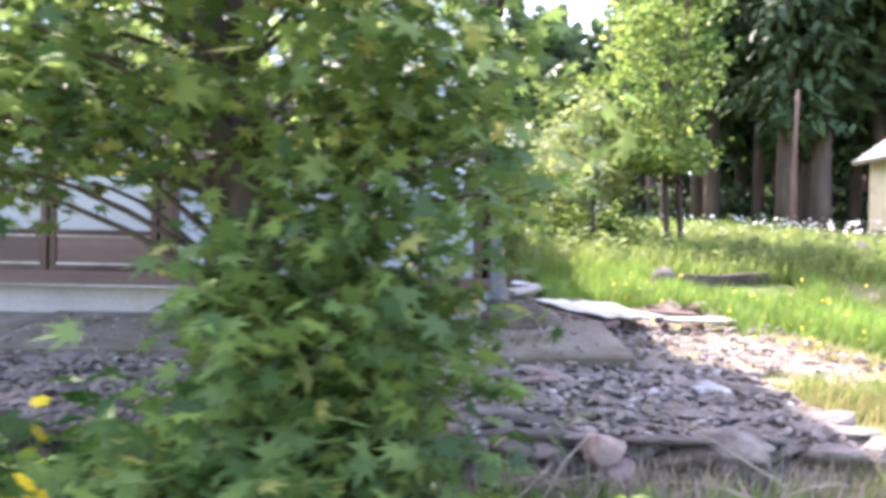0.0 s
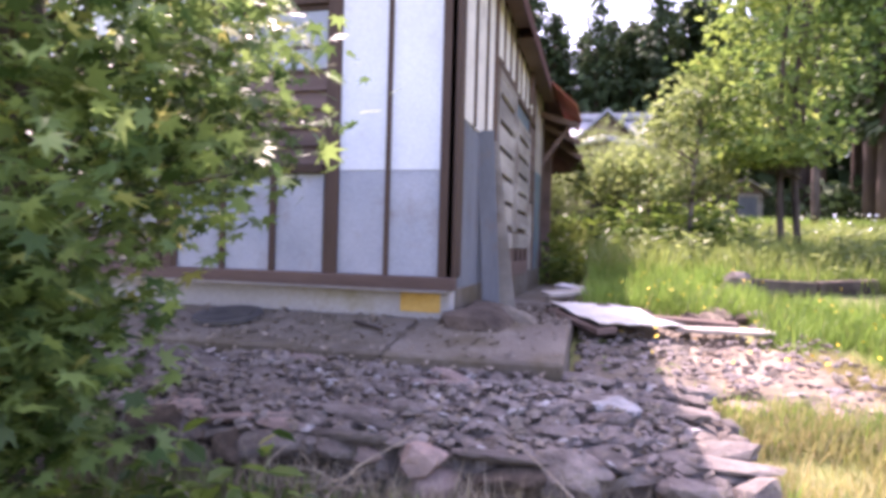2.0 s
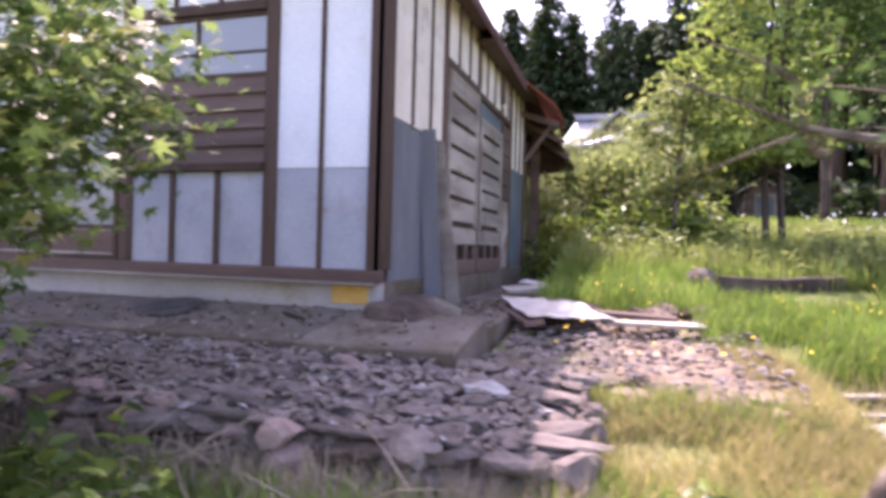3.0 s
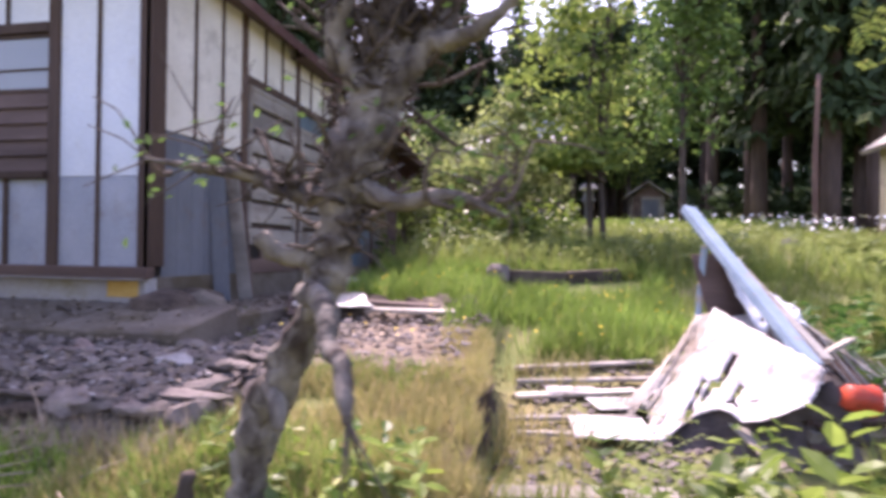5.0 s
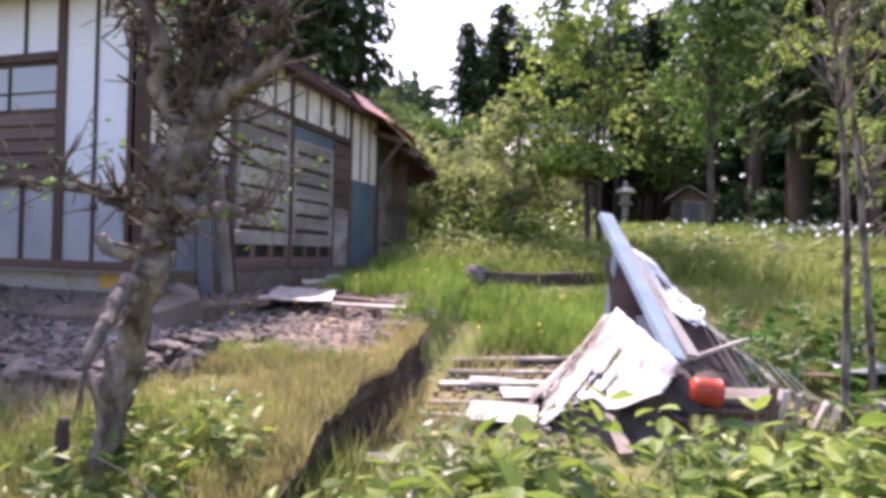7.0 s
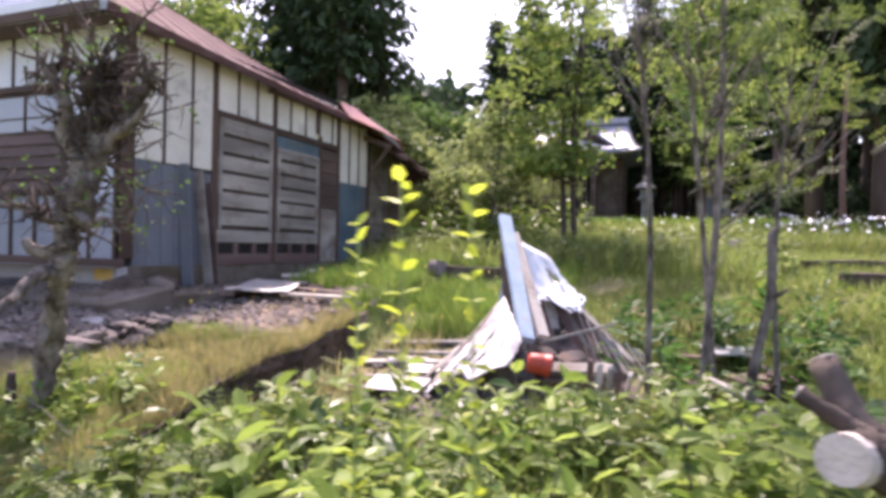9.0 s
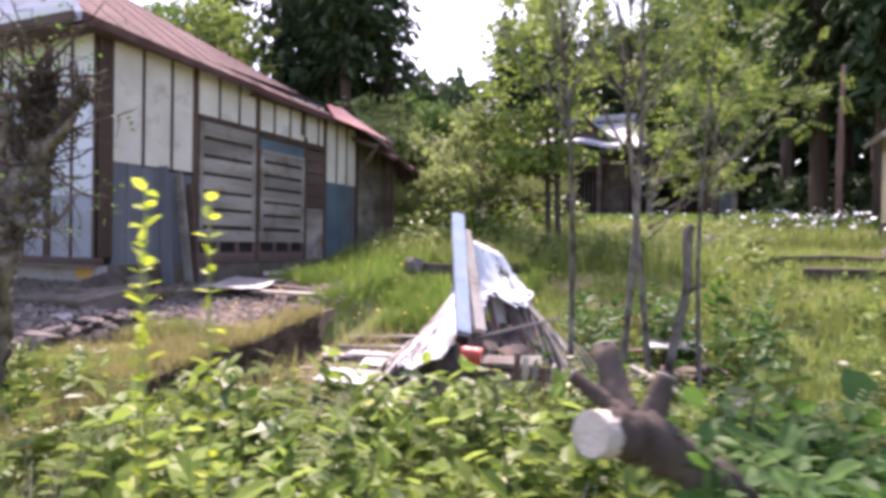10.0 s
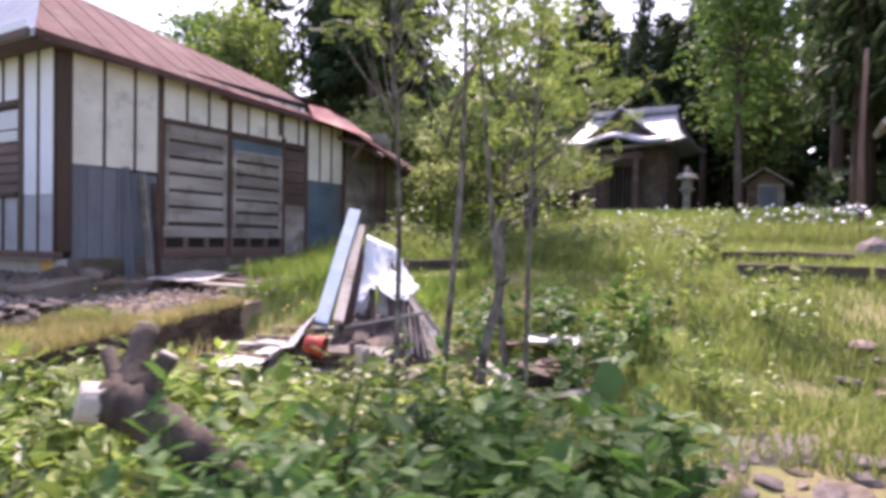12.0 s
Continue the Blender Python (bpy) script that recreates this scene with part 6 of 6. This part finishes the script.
def shoots():
    """Three slim shoots with bright young leaves beside the path."""
    rng = np.random.default_rng(77)
    for k, (x, y, h) in enumerate(((5.96, 0.8, 1.56), (6.17, 0.66, 1.64), (6.29, 0.74, 1.62))):
        z = float(land(x, y))
        t = thing("young_shoot", "slim upright shoot with bright yellow-green leaves", "shoot", (x, y, z), "young shoots")
        top = np.array([x + rng.normal(0, 0.03), y + 0.02, h])
        p, r = smooth_line([(x, y, z - 0.02), ((x + top[0]) / 2 + 0.02, y, (z + h) / 2), top], [0.007, 0.005, 0.002], 12)
        v, f = tube_data(p, r, 6)
        solid("stem", v, f, M_STEM, t, "", True)
        P, yaw = [], []
        for i, zz in enumerate(np.linspace(0.62, h, 24)):
            q = np.array([np.interp(zz, p[:, 2], p[:, 0]), np.interp(zz, p[:, 2], p[:, 1]), zz])
            for s in range(2):
                P.append(q)
                yaw.append(i * 2.2 + s * 3.14 + rng.normal(0, 0.3))
        v, f = scatter(OVAL, OVAL_F, np.array(P), rotations(len(P), rng, 0.3, np.array(yaw), rng.normal(0.5, 0.35, len(P))), rng.uniform(0.03, 0.056, len(P)))
        solid("leaves", v, f, M_YOUNG, t)


shoots()


def rosette(x, y, tall, seed):
    """A plant with large round dark leaves."""
    rng = np.random.default_rng(seed)
    z = float(land(x, y))
    t = thing("broad_leaf_plant", "upright plant with large round dark green leaves", "plant", (x, y, z), "broad-leaved plants")
    for k in range(9):
        a = k * 2.4
        d = np.array([math.cos(a), math.sin(a), 0]) * rng.uniform(0.06, 0.2)
        e = np.array([x, y, z]) + d + np.array([0, 0, tall * rng.uniform(0.55, 1)])
        v, f = tube_data([(x, y, z - 0.02), (x + d[0] * 0.4, y + d[1] * 0.4, z + tall * 0.4), tuple(e)], [0.006, 0.005, 0.003], 5)
        s = solid("stalk", v, f, M_STEM, t, "", True)
        lv = np.array(OVAL) * np.array([1.5, 1, 1])
        v, f = scatter(lv, OVAL_F, e[None, :], rotations(1, rng, 0.25, np.array([a - 1.57]), np.array([rng.normal(0.6, 0.3)])), np.array([rng.uniform(0.16, 0.24)]))
        solid("leaf", v, f, M_DOCK, s)


for k, (x, y, h) in enumerate(((8.45, 3.1, 0.62), (8.05, 2.6, 0.55), (8.25, 3.6, 0.5), (7.75, 3.3, 0.5))):
    rosette(x, y, h, 200 + k)


def daisies():
    """White flower heads over the far grass, and their stalks."""
    rng = np.random.default_rng(31)
    n = 1500
    x = rng.uniform(4.5, 14, n)
    y = rng.uniform(12.6, 19, n)
    k = (rng.uniform(0, 1, n) < np.clip((x - 6) / 7, 0.04, 0.8)) & ~((x > 10.3) & (y > 13.7))
    x, y = x[k], y[k]
    h = rng.uniform(0.35, 0.65, len(x))
    P = np.stack([x, y, land(x, y) + h], 1)
    disc = [(0, 0, 0.15)] + [(math.cos(a), math.sin(a), 0) for a in np.linspace(0, 6.2832, 9)[:-1]]
    v, f = scatter(disc, [[0, i, i % 8 + 1] for i in range(1, 9)], P, rotations(len(P), rng, 0.5), rng.uniform(0.025, 0.05, len(P)))
    g = solid("white_flowers", v, f, M_PETALW)
    tagged(g, "small white daisies over tall grass", "flowers", kind="stuff")


daisies()


def yellow_flowers():
    rng = np.random.default_rng(32)
    disc = [(0, 0, 0.2)] + [((1.0 if i % 2 else 0.72) * math.cos(a), (1.0 if i % 2 else 0.72) * math.sin(a), 0.05) for i, a in enumerate(np.linspace(0, 6.2832, 13)[:-1])]
    df = [[0, i, i % 12 + 1] for i in range(1, 13)]
    for k, (x, y) in enumerate(((-0.55, 1.62), (-0.82, 1.75), (-0.66, 1.45), (-1.0, 1.9))):
        z = float(land(x, y))
        t = thing("yellow_flower_plant", "leafy plant with golden yellow flowers", "flower", (x, y, z), "yellow flowers")
        P, stems = [], []
        for j in range(6):
            q = np.array([x + rng.normal(0, 0.08), y + rng.normal(0, 0.08), z + rng.uniform(0.55, 0.95)])
            stems.append(tube_data([(x, y, z), tuple((np.array([x, y, z]) + q) / 2 + np.array([0.01, 0, 0])), tuple(q)], [0.004, 0.003, 0.002], 4))
            P.append(q)
        for sv, sf in stems:
            solid("stem", sv, sf, M_STEM, t)
        P = np.array(P)
        for q in P:
            v, f = scatter(disc, df, q[None, :], rotations(1, rng, 0.3, None, rng.normal(0.6, 0.3, 1)), np.array([rng.uniform(0.022, 0.032)]))
            solid("flower_head", v, f, M_PETALY, t, "golden yellow flower")
        L = np.repeat(P, 4, 0) * np.array([1, 1, 0.8]) + rng.normal(0, 0.05, (24, 3))
        v, f = scatter(OVAL, OVAL_F, L, rotations(24, rng, 0.6), rng.uniform(0.05, 0.09, 24))
        solid("leaves", v, f, M_WEED, t)
    n = 130
    x, y = rng.uniform(1.6, 5.5, n), rng.uniform(4.5, 8.3, n)
    k = ~in_house(x, y) & off_boards(x, y)
    x, y = x[k], y[k]
    P = np.stack([x, y, land(x, y) + rng.uniform(0.15, 0.32, len(x))], 1)
    v, f = scatter(disc, df, P, rotations(len(P), rng, 0.4), rng.uniform(0.012, 0.02, len(P)))
    tagged(solid("buttercups", v, f, M_PETALY), "tiny yellow buttercups in the grass", "flowers", kind="stuff")


yellow_flowers()


def twigs():
    rng = np.random.default_rng(88)
    data = []
    for k in range(420):
        x, y = (rng.uniform(3.4, 8.2), rng.uniform(0.85, 2.2)) if k < 330 else (rng.uniform(0.2, 2.0), rng.uniform(2.3, 2.9))
        z = float(land(x, y))
        a, L = rng.uniform(0, 6.28), rng.uniform(0.15, 0.5)
        p = np.array([x, y, z + rng.uniform(0, 0.12)])
        q = p + np.array([math.cos(a), math.sin(a), rng.uniform(-0.1, 0.6)]) * L
        data.append(tube_data([p, (p + q) / 2 + rng.normal(0, 0.02, 3), q], [0.005, 0.004, 0.002], 4))
    v, f = joined(data)
    tagged(solid("dry_twigs", v, f, M_TWIG), "dry fallen twigs and stalks among weeds", "twigs", kind="stuff")


twigs()

# ---- stones ----
# uneven stone bed with a rough retaining face before the apron
bed = thing("stone_bed", "bed of rough flat field stones with a low retaining face", "stonework", (0, 3.4, 0.5), kind="structure")


def rough_face(line, top, foot, parent, material, name="bank_face", seed=0, rows=9, amp=1.0, lip=0.0):
    """A ragged upright face of earth and stone below a line in the plan: top and foot give its heights."""
    v, f = [], []
    rows += bool(lip)
    for i, (x, y, nx, ny) in enumerate(line):
        if lip:
            v.append((x - nx * lip, y - ny * lip, top(x, y) - 0.03))
        for j in range(rows + (0 if lip else 1)):
            b = j / (rows - bool(lip))
            p = Vector((x * 4.5, y * 4.5, b * 2.4 + seed))
            d = amp * (0.11 * noise.noise(p) + 0.08 * noise.noise(p * 2.7) + 0.03 * noise.noise(p * 6)) + 0.04 * (1 - b) ** 2 + 0.1 * b ** 4
            v.append((x + nx * d, y + ny * d, top(x, y) * (1 - b) + foot(x, y) * b + (0.03 * noise.noise(p * 1.7) if j else 0)))
    for i in range(len(line) - 1):
        for j in range(rows):
            f.append([i * (rows + 1) + j, i * (rows + 1) + j + 1, (i + 1) * (rows + 1) + j + 1, (i + 1) * (rows + 1) + j])
    return solid(name, v, f, material, parent)


def bed_heap():
    """The earth body of the bed, its top broken up between the stones."""
    xs, ys = np.arange(-8, 2.14, 0.06), np.arange(2.94, 4.12, 0.06)
    v = [(x, y, 0.672 + 0.11 * (y - 3) + 0.028 * noise.noise(Vector((x * 6, y * 9, 1))) + 0.018 * noise.noise(Vector((x * 17, y * 17, 2))) - 0.1 * max(0, x - 1.9)) for y in ys for x in xs]
    n = len(xs)
    f = [[j * n + i, j * n + i + 1, (j + 1) * n + i + 1, (j + 1) * n + i] for j in range(len(ys) - 1) for i in range(n - 1)]
    solid("bed_fill", v, f, M_BEDEARTH, bed, "stony earth between the stones", True)


bed_heap()
low_ground = lambda x, y: float(land(x, y)) - 0.04
bed_rim = lambda x, y: 0.68 + 0.02 * noise.noise(Vector((x * 5, y * 5, 0)))
rough_face([(x, 2.98 + 0.07 * noise.noise(Vector((x * 3.3, 0, 5))), 0, -1) for x in np.arange(-8, 2.1, 0.04)], bed_rim, lambda x, y: low_ground(x, 2.8), bed, M_BEDEARTH, seed=1)
rough_face([(2.1, y, 1, 0) for y in np.arange(2.96, 4.12, 0.05)], lambda x, y: 0.655 + 0.11 * (y - 3), low_ground, bed, M_BEDEARTH, seed=2)
y = 3.0
while y < 4.02:
    x = -2.7 + RNG.uniform(0, 0.15)
    while x < 2.06:
        w = RNG.uniform(0.1, 0.34)
        m = M_STONE if RNG.uniform() < 0.86 else (M_STONERUST if w > 0.2 or RNG.uniform() < 0.6 else M_STONEPALE)
        if RNG.uniform() < 0.86:
            rock(x + w / 2, y + RNG.uniform(-0.06, 0.06), 0.678 + 0.11 * (y - 3) + RNG.uniform(-0.018, 0.014), (w * 1.5, RNG.uniform(0.1, 0.26), RNG.uniform(0.04, 0.095)), bed, m, yaw=RNG.normal(0, 0.35))
        x += w
    y += 0.145
# Some face stones carry the face's shade in their dark colour.
x = -2.7
while x < 2.1:
    w = RNG.uniform(0.12, 0.36)
    for z in (0.40, 0.54, 0.645):
        if RNG.uniform() < 0.9:
            rock(x + w / 2 + RNG.uniform(-0.08, 0.08), 2.93 - 0.25 * (0.65 - z) + RNG.uniform(-0.02, 0.05), z + RNG.uniform(-0.04, 0.02), (w * RNG.uniform(0.9, 1.4), RNG.uniform(0.2, 0.32), RNG.uniform(0.08, 0.18)), bed, (M_STONE, M_DARKEARTH, M_DARKEARTH, M_STONE, M_STONERUST)[int(RNG.integers(0, 5))], yaw=RNG.normal(0, 0.5))
    x += w
for k in range(12):
    rock(2.1 + RNG.uniform(-0.1, 0.12), 3.0 + 0.09 * k, 0.58 + RNG.uniform(-0.07, 0.05), (0.28, 0.24, 0.22), bed, M_STONE)
rock(1.7, 3.6, 0.76, (0.26, 0.2, 0.09), bed, M_STONEPALE, yaw=0.1)

terr = thing("earth_terrace", "bare earth terrace edged with broken slabs", "terrace", (2.5, 4.9, 0.6), kind="structure")


def rough_slab(x0, x1, y0, y1, h, material):
    """A broken slab with an uneven top and ragged sides."""
    n = 12
    bm = bmesh.new()
    bmesh.ops.create_grid(bm, x_segments=n, y_segments=n, size=0.5)
    r = bmesh.ops.extrude_face_region(bm, geom=list(bm.faces))
    for v in r["geom"]:
        if isinstance(v, bmesh.types.BMVert):
            v.co.z = -1
    for v in bm.verts:
        p = Vector((x0 + (v.co.x + 0.5) * (x1 - x0), y0 + (v.co.y + 0.5) * (y1 - y0), 0))
        e = max(abs(v.co.x), abs(v.co.y)) > 0.49
        w = 0.07 if e else 0.03
        p += Vector((noise.noise(p * 5 + Vector((3, 0, 0))), noise.noise(p * 5 + Vector((0, 9, 0))), 0)) * w
        p.z = h + 0.05 * noise.noise(p * 4) + 0.03 * noise.noise(p * 11) - (0.03 if e else 0) if v.co.z > -0.5 else 0.3
        v.co = p
    part("slab", bm, material, terr)


for k, (x0, x1, y0, y1, h) in enumerate(((1.48, 2.3, 4.2, 5.25, 0.75), (2.28, 3.35, 4.25, 5.0, 0.73), (1.45, 2.25, 5.2, 5.95, 0.79), (2.2, 3.28, 4.95, 5.85, 0.76), (1.5, 2.75, 5.9, 6.6, 0.83))):
    rough_slab(x0, x1, y0, y1, h, M_DIRT if k in (1, 3, 4) else M_CONC)
high_ground = lambda x, y: float(land(x - 0.3, y)) + 0.012
# Bank face: its shaded side is painted in with the dark earth colour.
rough_face([(float(terrace_edge(y)) + 0.06, y, 1, 0) for y in np.arange(1.9, 5.5, 0.05)], high_ground, lambda x, y: float(land(x + 0.25, y)) - 0.05, terr, M_DARKEARTH, seed=3, amp=0.45, lip=0.24)
for k in range(40):
    a = RNG.uniform(0, 1)
    if k < 20:
        x, y = 1.6 + 1.75 * a, 4.2 + RNG.normal(0, 0.05)
    else:
        x, y = 1.5 + 1.6 * a, 6.7 + RNG.normal(0, 0.15)
    s = RNG.uniform(0.1, 0.26)
    rock(x, y, float(land(x, y)) + 0.02, (s * 1.6, s * 1.5, s * 0.9), terr, (M_STONE, M_DIRT, M_DIRT, M_STONERUST, M_DARKEARTH)[k % 5])


def bits(name, label, category, material, seed, n, areas, size, flat=0.4, shape=None):
    """Small broken pieces strewn over patches: (x0, x1, y0, y1, height or None)."""
    rng = np.random.default_rng(seed)
    out = []
    for x0, x1, y0, y1, h in areas:
        x, y = rng.uniform(x0, x1, n), rng.uniform(y0, y1, n)
        z = land(x, y) + 0.01 if h is None else h(x, y)
        P = np.stack([x, y, z + rng.uniform(0, 0.02, n)], 1)
        if shape == "leaf":
            out.append(scatter(SIMPLE, SIMPLE_F, P, rotations(n, rng, 0.35), rng.uniform(size * 0.5, size * 1.4, n)))
        else:
            t = [(0.5, 0, 0), (0.1, 0.45, 0.05), (-0.45, 0.2, 0), (-0.3, -0.4, 0.04), (0.3, -0.35, 0), (0.05, 0.02, 0.5 * flat), (0.0, 0.0, -0.3)]
            f = [[0, 1, 5], [1, 2, 5], [2, 3, 5], [3, 4, 5], [4, 0, 5], [1, 0, 6], [2, 1, 6], [3, 2, 6], [4, 3, 6], [0, 4, 6]]
            out.append(scatter(t, f, P, rotations(n, rng, 0.3), rng.uniform(size * 0.4, size * 1.5, n)))
    v, f = joined(out)
    tagged(solid(name, v, f, material), label, category, kind="stuff")


bed_top = lambda x, y: 0.69 + 0.11 * (y - 3)
apron_top = lambda x, y: 0.865 + 0.13 * (y - 4.0) / 0.85
bits("stone_chips", "small stone chips filling the gaps of the stone bed", "gravel", M_STONE, 301, 1500, [(-2.6, 2.05, 2.95, 4.0, bed_top)], 0.06)
bits("stone_chips", "pale stone chips on the stone bed", "gravel", M_STONEPALE, 302, 110, [(-2.6, 2.05, 2.95, 4.0, bed_top)], 0.05)
bits("earth_crumbs", "crumbled earth and gravel on the terrace", "gravel", M_STONE, 303, 700, [(1.45, 3.3, 4.2, 6.6, lambda x, y: 0.75 + 0.045 * (y - 4.2)), (3.6, 5.0, 3.4, 5.9, None)], 0.05)
bits("leaf_litter", "dry brown leaf litter on stones and concrete", "litter", M_LITTER, 304, 900, [(-2.5, 2.0, 2.9, 4.0, lambda x, y: bed_top(x, y) + 0.03), (-2.5, 1.35, 4.02, 4.78, apron_top), (3.5, 8.2, 0.9, 2.2, None), (0.65, 1.35, 4.85, 7.0, lambda x, y: 0.92 + 0 * x)], 0.045, shape="leaf")
grass("dead_grass", "dead straw hanging over the stone face", M_STRAW, -2.4, 2.3, 2.6, 2.98, 5200, 0.22, 0.14, 12)
grass("dry_grass", "thin dry grass growing between the bed stones", M_DRYGRASS, 0.7, 2.15, 3.1, 4.4, 2600, 0.16, 0.15, 14, None, 0.5)
bigs = rock(8.95, 4.45, float(land(8.95, 4.45)) - 0.02, (0.75, 0.6, 0.12), thing("flat_stone", "large brownish flat stone in the footpath", "rock", (8.95, 4.45, 0.3)), M_STONE)

# stony footpath near the end
pth = thing("stone_path", "brownish flat stones of a half-buried footpath", "path", (9.2, 4.6, 0.3), kind="structure")
for k in range(70):
    x, y = RNG.uniform(8.6, 10.2), RNG.uniform(3.2, 4.7)
    s = RNG.uniform(0.1, 0.3)
    rock(x, y, float(land(x, y)) + 0.005, (s, s, s * 0.25), pth, (M_STONE, M_DIRT, M_STONE)[k % 3])
for k in range(9):
    x, y = RNG.uniform(9.3, 10.2), RNG.uniform(5.7, 6.6)
    s = RNG.uniform(0.15, 0.36)
    rock(x, y, float(land(x, y)) + 0.01, (s, s, s * 0.35), pth, (M_STONERUST, M_STONE)[k % 2])
